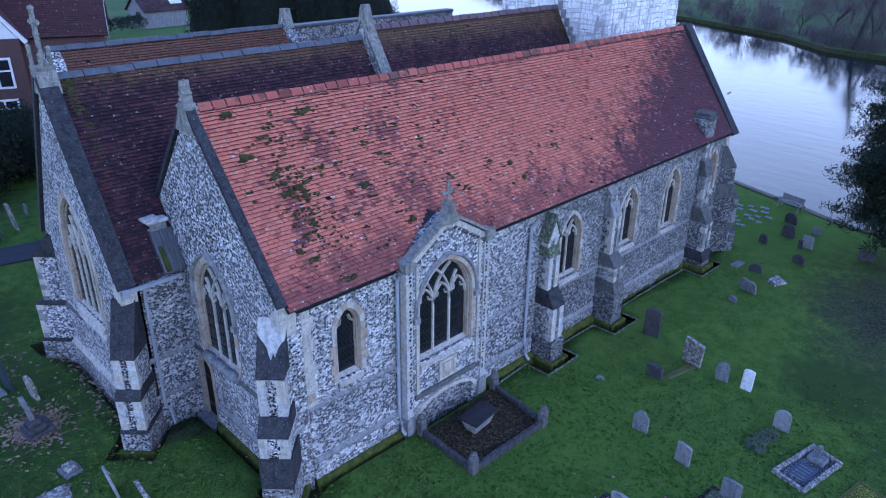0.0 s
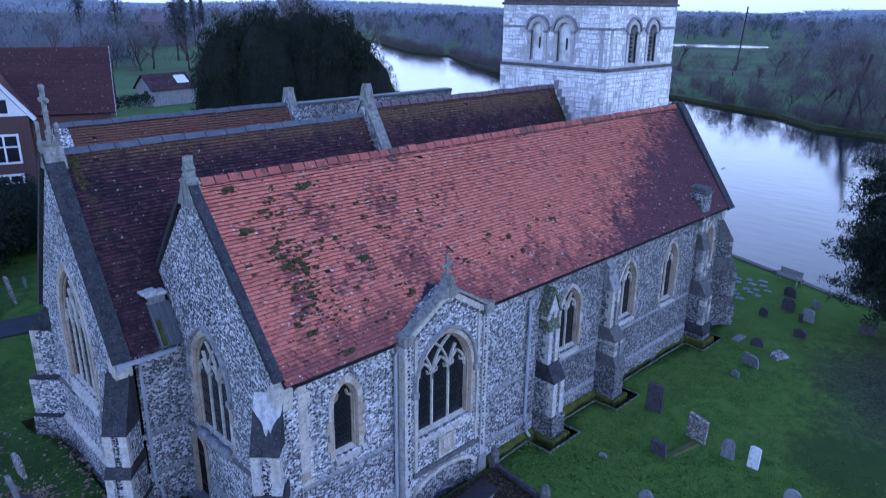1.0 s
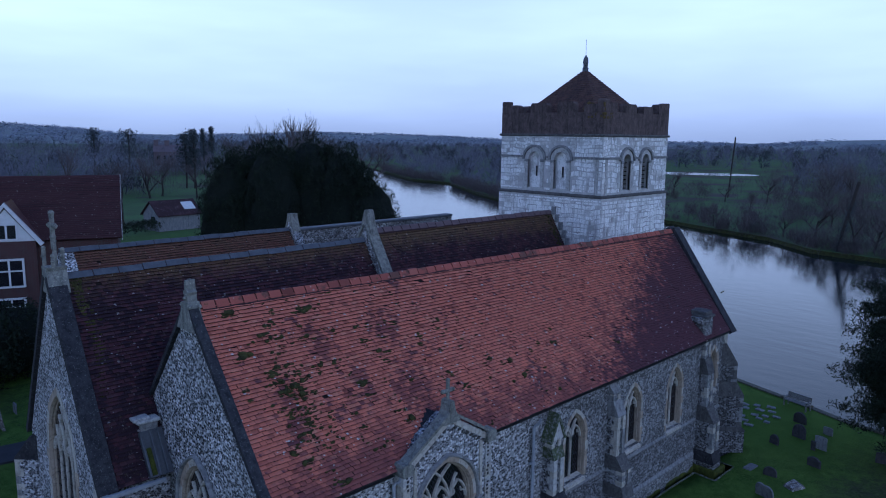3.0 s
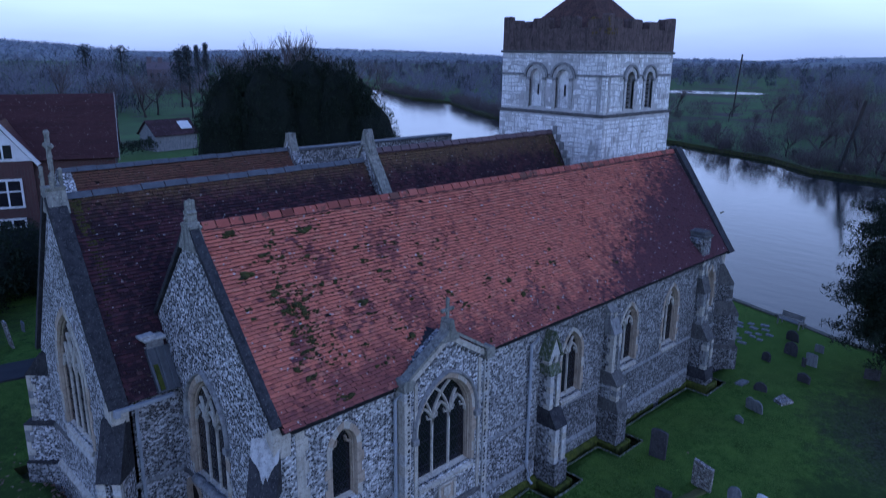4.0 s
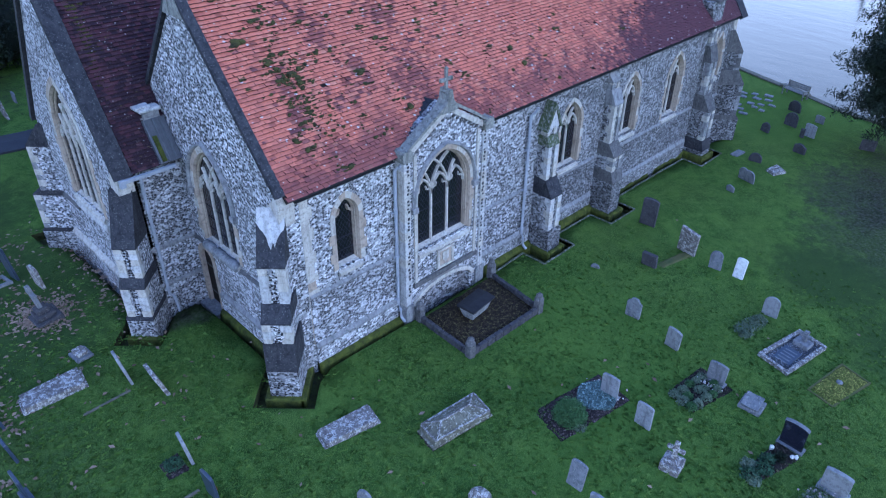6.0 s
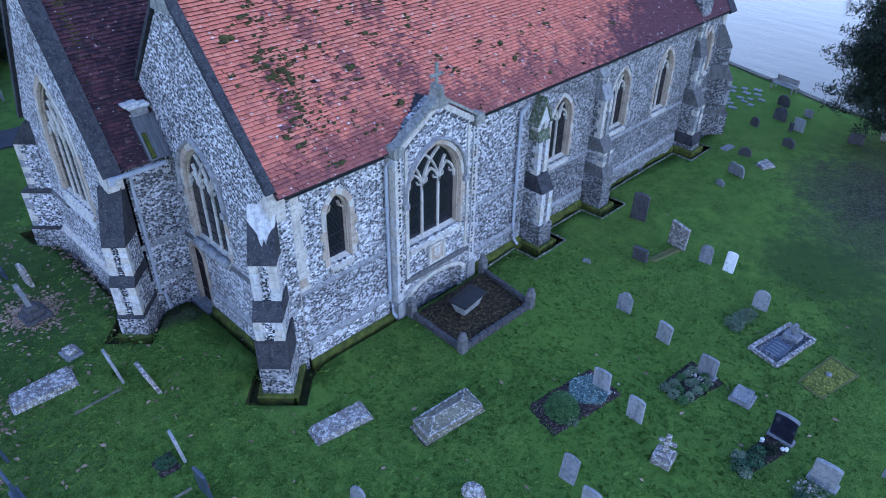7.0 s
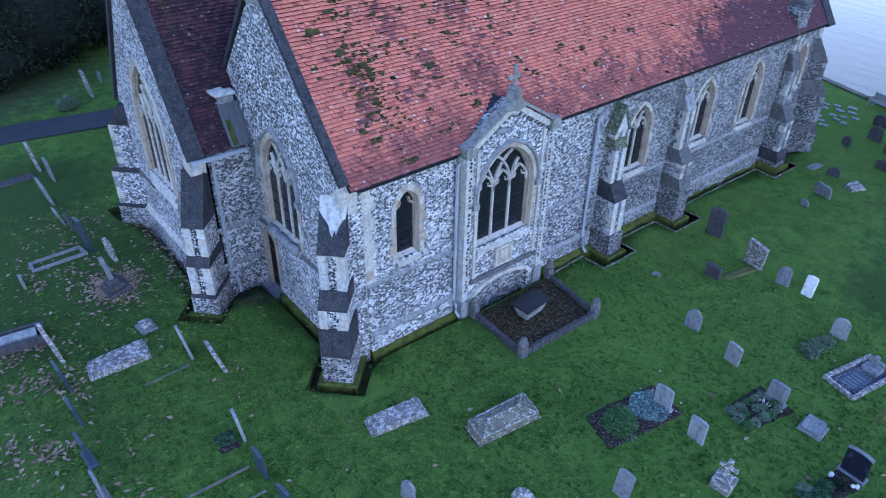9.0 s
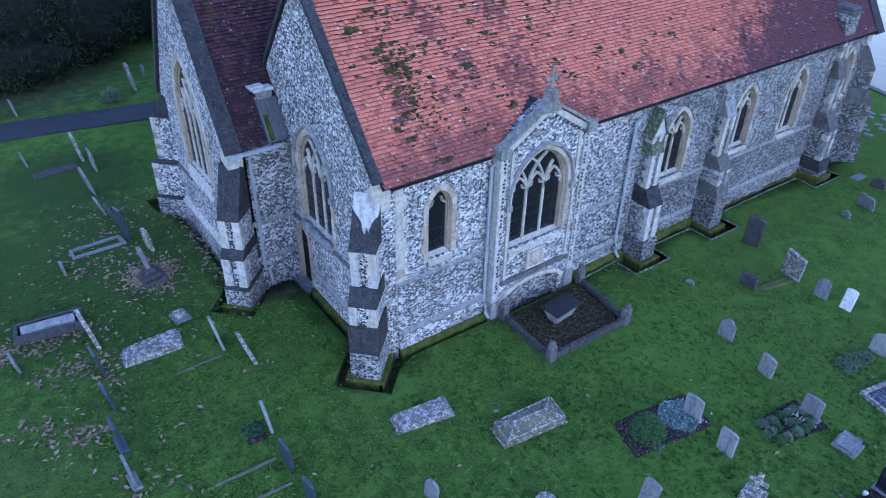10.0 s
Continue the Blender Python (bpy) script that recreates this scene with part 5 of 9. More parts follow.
    part("stub_cap", bm, "string", church, "dark weathered stone cap")
    d = axes_at((25.3, 0.1, 0), (1, -1))
    buttress(d, 0.42, [(-0.9, 0.8, 1.15, 1.0, "flint_dark"), (1.0, 2.6, 1.0, 3.3, "flint_dark"), (3.2, 4.2, 0.6, 5.2, "flint_dark")], "diagonal flint buttress at the river end", dressed=("dull", "string"), heads=("string", "string", "string"))


build_chapel()


def low_arch(a, foot=None, grow=0.0, cu=5.7, spring=0.42, rise=0.5):
    """Points of a shallow segmental arch; with a foot the opening below it too."""
    pts = [(cu + a * math.cos(t), spring + (rise + grow) * math.sin(t)) for t in np.linspace(0, math.pi, 13)]
    return pts if foot is None else [(cu - a, foot), (cu + a, foot)] + pts


def build_bay():
    """The gabled window bay in the south wall."""
    cu, a, sill, spring, apex = 5.68, 1.16, 2.42, 4.25, 5.66
    bm = bmesh.new()
    pierced(bm, [(3.98, -0.6), (7.55, -0.6), (7.55, 6.0), (5.75, 7.05), (3.98, 6.0)], [arch(cu, a + 0.004, sill, spring, apex), low_arch(1.28, -0.6)], -0.55, 0.0, BAY)
    part("bay_wall", bm, "flint", church, "gabled flint window bay framed in pale stone")
    bm = bmesh.new()
    prism(bm, [(4.05, -0.6), (7.45, -0.6), (7.45, 1.1), (4.05, 1.1)], -0.33, -0.2, BAY)
    part("recess_back", bm, "flint_dark", church, "flint back of a low arched recess")
    window("bay_window", BAY, cu, a, sill, spring, apex, 3, "three-light traceried window with carved hood", True, 0.12, deep=0.28)
    # low arch over the recess
    i, o = low_arch(1.28), low_arch(1.43, None, 0.15)
    for k in range(0, 12, 2):
        bm = bmesh.new()
        prism(bm, [i[k], i[k + 1], i[k + 2], o[k + 2], o[k + 1], o[k]], -0.3, 0.10, BAY)
        part("arch_stone", bm, "stone", church)
    # corner pilasters of long stones with black flint squares between
    for u0, u1, s in ((3.96, 4.20, 8), (7.57, 7.34, 9)):
        lo, hi = min(u0, u1), max(u0, u1)
        v, rng, n = -0.1, random.Random(s), 0
        while v < 6.0:
            h = min(rng.uniform(0.3, 0.45), 6.02 - v)
            bm = bmesh.new()
            box(bm, (lo, v + 0.004, -0.35), (hi, v + h - 0.004, 0.045), BAY)
            part("pilaster_stone", bm, "lime" if rng.random() < 0.6 else "stone", church)
            v += h
        inner = hi if s == 8 else lo
        d = 1 if s == 8 else -1
        bm = bmesh.new()
        for k in range(40):
            if k % 5:
                v = 0.8 + k * 0.125
                u = inner - d * (0.10 + 0.025 * (k % 2) + rng.uniform(0, 0.02))
                box(bm, (min(u, u + d * 0.075), v, 0.02), (max(u, u + d * 0.075), v + rng.uniform(0.05, 0.095), 0.052), BAY)
        tagged(part("flint_inlay", bm, "black_stone", church, "squares of black flint between pale stones"), kind="stuff")
        bm = bmesh.new()
        shaft = inner + d * 0.22
        box(bm, (shaft - 0.055, 1.3, -0.02), (shaft + 0.055, 5.9, 0.05), BAY)
        part("shaft", bm, "stone", church, "slender pale stone shaft beside the window")
    # sill course, panel with shield, plinth
    bm = bmesh.new()
    box(bm, (4.3, 1.12, -0.02), (7.25, 1.3, 0.09), BAY, 0.02)
    part("string_stone", bm, "string", church)
    bm = bmesh.new()
    for lo, hi in (((5.36, 1.36), (5.46, 2.1)), ((6.02, 1.36), (6.12, 2.1)), ((5.46, 2.02), (6.02, 2.1)), ((5.46, 1.36), (6.02, 1.44))):
        box(bm, (*lo, -0.02), (*hi, 0.07), BAY, 0.01)
    panel = part("carved_panel", bm, "stone", church, "small square stone panel with a carved shield")
    bm = bmesh.new()
    box(bm, (5.46, 1.44, -0.02), (6.02, 2.02, 0.015), BAY)
    part("panel_ground", bm, "frame", panel)
    bm = bmesh.new()
    prism(bm, [(5.74, 1.52), (5.88, 1.68), (5.88, 1.94), (5.60, 1.94), (5.60, 1.68)], 0.0, 0.05, BAY)
    part("shield", bm, "stone", panel)
    for u0, u1 in ((3.92, 4.28), (7.24, 7.62)):
        bm = bmesh.new()
        prism(bm, [(u0, -0.6), (u1, -0.6), (u1, 0.42), (u1 - 0.05, 0.55), (u0 + 0.05, 0.55), (u0, 0.42)], -0.35, 0.09, BAY)
        part("pilaster_foot", bm, "dull", church, "grey stone foot of a pilaster")
    # gable band, copings, roof behind, cross
    for s in (-1, 1):
        foot_u = 5.76 + s * 1.72
        bm = bmesh.new()
        prism(bm, [(foot_u, 5.78), (5.76, 6.86), (5.76, 7.06), (foot_u, 5.98)], -0.3, 0.06, BAY)
        part("gable_band", bm, "stone", church, "pale stone band under the gable coping")
        for k in range(9):
            t = (k + 0.7) / 10
            u, v = foot_u + (5.76 - foot_u) * t, 5.75 + 1.06 * t
            bm = bmesh.new()
            box(bm, (u - 0.05, v - 0.075, 0.0), (u + 0.05, v - 0.01, 0.05), BAY)
            part("dentil", bm, "string", church)
        coping(BAY, ((foot_u + s * 0.12, 5.98), (5.76, 7.12)), -0.22, 0.12, 0.09, 0.8, "finial")
        bm = bmesh.new()
        prism(bm, [(foot_u - 0.17, 5.8), (foot_u + 0.17, 5.8), (foot_u + 0.2, 5.92), (foot_u + 0.2, 6.08), (foot_u + s * 0.05 + 0.1, 6.16), (foot_u + s * 0.05 - 0.1, 6.16), (foot_u - 0.2, 6.08), (foot_u - 0.2, 5.92)], -0.6, 0.17, BAY)
        part("kneeler", bm, "finial", church, "stepped grey kneeler stone")
        # roof slope of the bay running back into the main roof
        bm = bmesh.new()
        pts = [(foot_u, 0.0, 5.92), (5.76, 0.0, 7.0), (5.76, 1.1, 7.0), (foot_u, 0.2, 5.92)]
        vs = [bm.verts.new(p) for p in pts] + [bm.verts.new((x, y, z - 0.12)) for x, y, z in pts]
        for f in ((0, 1, 2, 3), (7, 6, 5, 4), (0, 4, 5, 1), (1, 5, 6, 2), (2, 6, 7, 3), (3, 7, 4, 0)):
            bm.faces.new([vs[k] for k in f])
        bmesh.ops.recalc_face_normals(bm, faces=bm.faces[:])
        part("bay_roof", bm, "weathering", church, "blackened stone slope behind the bay gable")
    bm = bmesh.new()
    prism(bm, [(5.76 - 0.34, 6.86), (5.76 + 0.34, 6.86), (5.76 + 0.12, 7.22), (5.76 + 0.06, 7.52), (5.76 - 0.06, 7.52), (5.76 - 0.12, 7.22)], -0.26, 0.14, BAY)
    box(bm, (5.76 - 0.045, 7.3, -0.12), (5.76 + 0.045, 8.12, -0.03), BAY, 0.012)
    box(bm, (5.76 - 0.2, 7.74, -0.115), (5.76 + 0.2, 7.84, -0.035), BAY, 0.012)
    for u, v in ((-0.2, 7.79), (0.2, 7.79), (0, 8.1)):
        bmesh.ops.create_icosphere(bm, subdivisions=1, radius=0.075, matrix=BAY @ pose(5.76 + u, v, -0.075))
    lathe(bm, [(0.09, 7.38), (0.12, 7.44), (0.07, 7.5)], 8, BAY @ pose(5.76, 0, -0.075, -90, 0, 0))
    part("gable_cross", bm, "finial", church, "mossy stone cross on the bay gable")


build_bay()


def build_chancel():
    side_e = CHANCEL_E @ Matrix(((0, 0, 1, 0), (0, 1, 0, 0), (1, 0, 0, 0), (0, 0, 0, 1)))
    e_win = (-8.55, 1.2, 3.05, 5.2, 7.2)
    bm = bmesh.new()
    pierced(bm, [(-11.7, -0.6), (-5.5, -0.6), (-5.5, 5.42), (-8.6, 10.72), (-11.7, 5.2)], [arch(e_win[0], e_win[1] + 0.004, *e_win[2:])], -0.6, 0.0, CHANCEL_E)
    part("chancel_gable_wall", bm, "flint_low", church, "flint gable wall of the chancel")
    window("chancel_window", CHANCEL_E, *e_win, 4, "tall four-light traceried east window", False, 0.2, deep=0.16)
    bm = bmesh.new()
    pierced(bm, [(-1.98, -0.6), (0.0, -0.6), (0.0, 5.35), (-1.98, 5.35)], [], -0.5, 0.0, CHANCEL_S)
    part("chancel_south_wall", bm, "flint_low", church, "flint wall between chancel and chapel")
    side_s = CHANCEL_S @ Matrix(((0, 0, 1, 0), (0, 1, 0, 0), (1, 0, 0, 0), (0, 0, 0, 1)))
    for z in (1.05, 2.45):
        bm = bmesh.new()
        prism(bm, [(-0.05, z - 0.08), (0.05, z - 0.08), (0.05, z), (0.0, z + 0.06), (-0.05, z + 0.06)], -1.6, -0.02, side_s)
        part("string_stone", bm, "dull", church)
    # plinth of the east wall and its broad sloping sill
    bm = bmesh.new()
    prism(bm, [(-0.1, -0.6), (0.12, -0.6), (0.12, 0.8), (-0.1, 0.8)], -11.2, -6.1, side_e)
    part("plinth", bm, "flint_low", church)
    for k in range(6):
        bm = bmesh.new()
        prism(bm, [(-0.05, 0.8), (0.15, 0.8), (0.15, 0.88), (0.01, 1.0), (-0.05, 1.0)], -11.2 + k * 0.85 + 0.003, -11.2 + (k + 1) * 0.85 - 0.003, side_e)
        part("plinth_stone", bm, "stone", church)
    bm = bmesh.new()
    prism(bm, [(-0.05, 2.5), (0.06, 2.5), (0.08, 2.56), (0.0, 2.95), (-0.05, 2.95)], -9.8, -7.3, side_e)
    part("window_apron", bm, "lime", church, "lime-streaked sloping apron under the window")
    for u0, u1 in ((-11.6, -9.8), (-7.3, -5.9)):
        bm = bmesh.new()
        prism(bm, [(-0.05, 2.3), (0.05, 2.3), (0.07, 2.36), (0.0, 2.46), (-0.05, 2.46)], u0, u1, side_e)
        part("string_stone", bm, "string", church)
    # copings and the cross
    coping(CHANCEL_E, ((-5.26, 5.20), (-8.56, 10.78)), -0.42, 0.1, 0.15, 1.2, "weathering")
    coping(CHANCEL_E, ((-11.92, 4.98), (-8.64, 10.78)), -0.5, 0.1, 0.16, 1.2, "weathering")
    bm = bmesh.new()
    prism(bm, [(-5.85, 4.7), (-5.3, 4.7), (-5.28, 5.17), (-5.5, 5.5), (-5.85, 5.1)], -0.45, 0.03, CHANCEL_E)
    part("kneeler", bm, "stone", church, "pale kneeler stone at the foot of the gable")
    bm = bmesh.new()
    prism(bm, [(-8.6 - 0.42, 10.35), (-8.6 + 0.42, 10.35), (-8.6 + 0.2, 11.0), (-8.6 + 0.25, 11.12), (-8.6 - 0.25, 11.12), (-8.6 - 0.2, 11.0)], -0.48, 0.08, CHANCEL_E)
    for du, h, w in ((-0.26, 11.8, 0.02), (0.26, 11.6, -0.1), (0.0, 12.0, -0.22), (-0.1, 11.65, -0.45), (0.12, 11.75, -0.4)):
        box(bm, (-8.6 + du * 0.8 - 0.045, 11.0, w - 0.07), (-8.6 + du * 0.8 + 0.045, h - 0.15, w + 0.03), CHANCEL_E, 0.02)
        bmesh.ops.create_icosphere(bm, subdivisions=1, radius=0.075, matrix=CHANCEL_E @ pose(-8.6 + du * 0.8, h - 0.15, w - 0.02))
        bmesh.ops.create_icosphere(bm, subdivisions=1, radius=0.065, matrix=CHANCEL_E @ pose(-8.6 + du * 0.95, (11.0 + h) / 2, w))
    box(bm, (-8.6 - 0.06, 11.6, -0.28), (-8.6 + 0.06, 12.7, -0.16), CHANCEL_E, 0.02)
    box(bm, (-8.6 - 0.22, 12.24, -0.27), (-8.6 + 0.22, 12.38, -0.17), CHANCEL_E, 0.02)
    for u, v in ((-0.22, 12.31), (0.22, 12.31), (0, 12.68), (0, 11.98)):
        bmesh.ops.create_icosphere(bm, subdivisions=1, radius=0.1, matrix=CHANCEL_E @ pose(-8.6 + u, v, -0.22))
    part("gable_cross", bm, "finial", church, "tall crocketed lichened stone cross")
    # roofs
    roof = tile_field("chancel_roof", [(-1.58, 5.22, 5.28), (9.75, 5.22, 5.28), (-1.58, 8.6, 10.78), (9.75, 8.6, 10.78)], 0.17, 0.115, "brown", "dark brown tiled chancel roof with lichen", None, 21)
    ridge_line(roof, (-1.5, 8.6, 10.87), (9.75, 8.6, 10.87), 0.75, "lead", "flat", "ridge_stone", 0.115)
    tile_field("chancel_north_roof", [(9.75, 12.0, 5.1), (-1.5, 12.0, 5.1), (9.75, 8.6, 10.78), (-1.5, 8.6, 10.78)], 0.34, 0.24, "brown", "north slope of the chancel roof", None, 22)
    nave = tile_field("nave_roof", [(10.2, 5.0, 5.1), (22.3, 5.0, 5.1), (10.2, 8.6, 11.1), (22.3, 8.6, 11.1)], 0.17, 0.115, "brown", "dark brown tiled nave roof", None, 23)
    ridge_line(nave, (10.2, 8.6, 11.18), (22.3, 8.6, 11.18), 0.5, "ridge_dull", "round", "ridge_tile", 0.14)
    tile_field("nave_north_roof", [(22.3, 12.2, 5.1), (10.2, 12.2, 5.1), (22.3, 8.6, 11.1), (10.2, 8.6, 11.1)], 0.34, 0.24, "brown", "north slope of the nave roof", None, 24)
    # stepped lead flashing where the nave roof meets the tower
    bm = bmesh.new()
    for k in range(14):
        t = k / 14
        y, z = 8.4 - 3.3 * t, 11.1 - 5.5 * t
        box(bm, (22.12, y - 0.2, z - 0.1), (22.32, y + 0.05, z + 0.32), None, 0.01)
    part("roof_flashing", bm, "dull", church, "stone weathering where roof meets tower")
    # coped gable between chancel and nave
    mid = axes_at((9.75, 0, 0), (-1, 0))
    bm = bmesh.new()
    pierced(bm, [(-12.3, 4.6), (-4.9, 4.6), (-4.9, 5.2), (-8.6, 11.32), (-12.3, 5.2)], [], -0.5, 0.0, mid)
    part("nave_gable_wall", bm, "flint", church, "flint parapet gable between nave and chancel")
    coping(mid, ((-4.7, 5.0), (-8.57, 11.4)), -0.46, 0.03, 0.11, 1.0, "finial")
    coping(mid, ((-12.5, 5.0), (-8.63, 11.4)), -0.46, 0.03, 0.11, 1.0, "finial")
    bm = bmesh.new()
    prism(bm, [(-8.6 - 0.42, 10.95), (-8.6 + 0.42, 10.95), (-8.6 + 0.24, 11.45), (-8.6 + 0.13, 11.85), (-8.6 + 0.05, 12.02), (-8.6 - 0.05, 12.02), (-8.6 - 0.13, 11.85), (-8.6 - 0.24, 11.45)], -0.42, -0.06, mid)
    part("gable_finial", bm, "finial", church, "worn pointed apex stone")
    # north aisle: roof, ridge, gable and the flint parapet beyond it
    n_roof = tile_field("north_aisle_roof", [(0.5, 12.3, 5.2), (11.0, 12.3, 5.2), (0.5, 16.2, 10.32), (11.0, 16.2, 10.32)], 0.17, 0.115, "rust", "rusty brown tiled roof of the north aisle", None, 25)
    ridge_line(n_roof, (0.5, 16.2, 10.45), (11.0, 16.2, 10.45), 0.75, "lead", "flat", "ridge_stone", 0.115)
    tile_field("north_aisle_far_roof", [(11.0, 20.1, 5.2), (0.5, 20.1, 5.2), (11.0, 16.2, 10.32), (0.5, 16.2, 10.32)], 0.34, 0.24, "rust", "far slope of the north aisle roof", None, 26)
    n_e = axes_at((0.5, 0, 0), (-1, 0))
    bm = bmesh.new()
    pierced(bm, [(-20.1, -0.6), (-12.2, -0.6), (-12.2, 5.2), (-16.2, 10.45), (-20.1, 5.2)], [], -0.5, 0.0, n_e)
    box(bm, (0.5, 19.6, -0.6), (22.4, 20.1, 5.2))
    part("north_aisle_wall", bm, "flint", church)
    bm = bmesh.new()
    pierced(bm, [(-20.1, 4.0), (-12.2, 4.0), (-12.2, 5.3), (-16.2, 10.75), (-20.1, 5.3)], [], -0.45, 0.0, axes_at((11.0, 0, 0), (-1, 0)))
    part("aisle_gable_wall", bm, "flint", church)
    bm = bmesh.new()
    prism(bm, [(-16.2 - 0.42, 10.3), (-16.2 + 0.42, 10.3), (-16.2 + 0.24, 10.72), (-16.2 + 0.15, 11.02), (-16.2 + 0.15, 11.14), (-16.2 - 0.15, 11.14), (-16.2 - 0.15, 11.02), (-16.2 - 0.24, 10.72)], -0.42, -0.02, axes_at((11.0, 0, 0), (-1, 0)))
    part("gable_finial", bm, "finial", church, "worn flat-topped apex stone")
    bm = bmesh.new()
    box(bm, (11.45, 16.0, 4.0), (22.3, 16.4, 10.25))
    part("aisle_parapet", bm, "flint", church, "flint parapet wall beyond the north aisle")
    bm = bmesh.new()
    box(bm, (11.45, 15.9, 10.25), (22.3, 16.5, 10.38), None, 0.03)
    part("parapet_coping", bm, "lead", church, "grey lead-covered parapet coping")
    # eaves gutter, downpipe and the lead valley beside the chapel gable
    bm = bmesh.new()
    box(bm, (-1.85, 5.03, 5.15), (-0.30, 5.15, 5.25))
    box(bm, (-2.02, 5.02, 5.02), (-1.85, 5.18, 5.27), None, 0.02)
    part("gutter", bm, "pipe", church, "pale painted eaves gutter")
    bm = bmesh.new()
    tube(bm, [(-1.40, 5.1, 5.16), (-1.36, 5.2, 4.9), (-1.32, 5.36, 4.7), (-1.32, 5.36, 0.75), (-1.2, 5.3, 0.6), (-1.15, 5.28, -0.05)], 0.055)
    for z in (0.9, 2.6, 4.0):
        tube(bm, [(-1.32, 5.36, z), (-1.32, 5.36, z + 0.1)], 0.075)
    part("downpipe", bm, "pipe", church, "pale painted iron rainwater pipe")
    slope = Vector((0, 3.38, 5.5)).normalized()
    up = Vector((0, -slope.z, slope.y))
    lay = Matrix((Vector((1, 0, 0)), slope, -up if up.z < 0 else up)).transposed().to_4x4()
    lay = Matrix.Translation((-0.17, 5.22, 5.28)) @ lay
    bm = bmesh.new()
    box(bm, (-0.5, 0.0, 0.03), (0.15, 1.35, 0.10), lay)
    box(bm, (-0.54, 0.0, 0.0), (-0.47, 1.35, 0.19), lay, 0.015)
    box(bm, (-0.26, 0.0, 0.04), (-0.18, 1.35, 0.17), lay, 0.015)
    box(bm, (-0.04, 0.0, 0.04), (0.04, 1.35, 0.17), lay, 0.015)
    part("lead_valley", bm, "lead", church, "lead-lined valley beside the chapel gable")
    bm = bmesh.new()
    box(bm, (-0.455, 0.05, 0.08), (-0.30, 0.85, 0.13), lay, 0.02)
    part("valley_moss", bm, "moss", church, "bright moss in the lead valley")
    bm = bmesh.new()
    box(bm, (-0.62, 5.86, 6.0), (-0.12, 6.3, 6.72), None, 0.02)
    stack = part("vent_stack", bm, "dull", church, "short grey stone vent stack with a projecting cap")
    bm = bmesh.new()
    box(bm, (-0.74, 5.76, 6.70), (-0.06, 6.38, 6.82), None, 0.04)
    box(bm, (-0.58, 5.84, 6.80), (-0.10, 6.30, 6.90), pose(0, 0, 0, 0, -2, 0), 0.03)
    part("cap", bm, "lime", stack, "chipped pale capstone")
    # buttresses
    se = axes_at((-1.9, 5.55, 0), (-1, -1))
    buttress(se, 0.42, [(-0.6, 0.62, 0.98, 0.70, "flint_dark"), (0.68, 1.80, 0.92, 2.08, "flint_low"), (2.06, 3.15, 0.74, 4.75, "flint_low")], "diagonal corner buttress of flint and lime-washed stone", checker=(1, 2), dressed=("lime", "stone"))
    bm = bmesh.new()
    box(bm, (-0.55, -0.6, 0.9), (0.55, -0.03, 1.12), se, 0.03)
    part("footing", bm, "moss", church)
    ne = axes_at((-1.9, 11.65, 0), (-1, 1))
    buttress(ne, 0.42, [(-0.6, 0.8, 1.0, 0.9, "flint_dark"), (0.85, 2.3, 0.92, 2.45, "flint_low"), (2.4, 4.2, 0.6, 5.0, "flint_low")], "diagonal corner buttress of flint", checker=())


build_chancel()


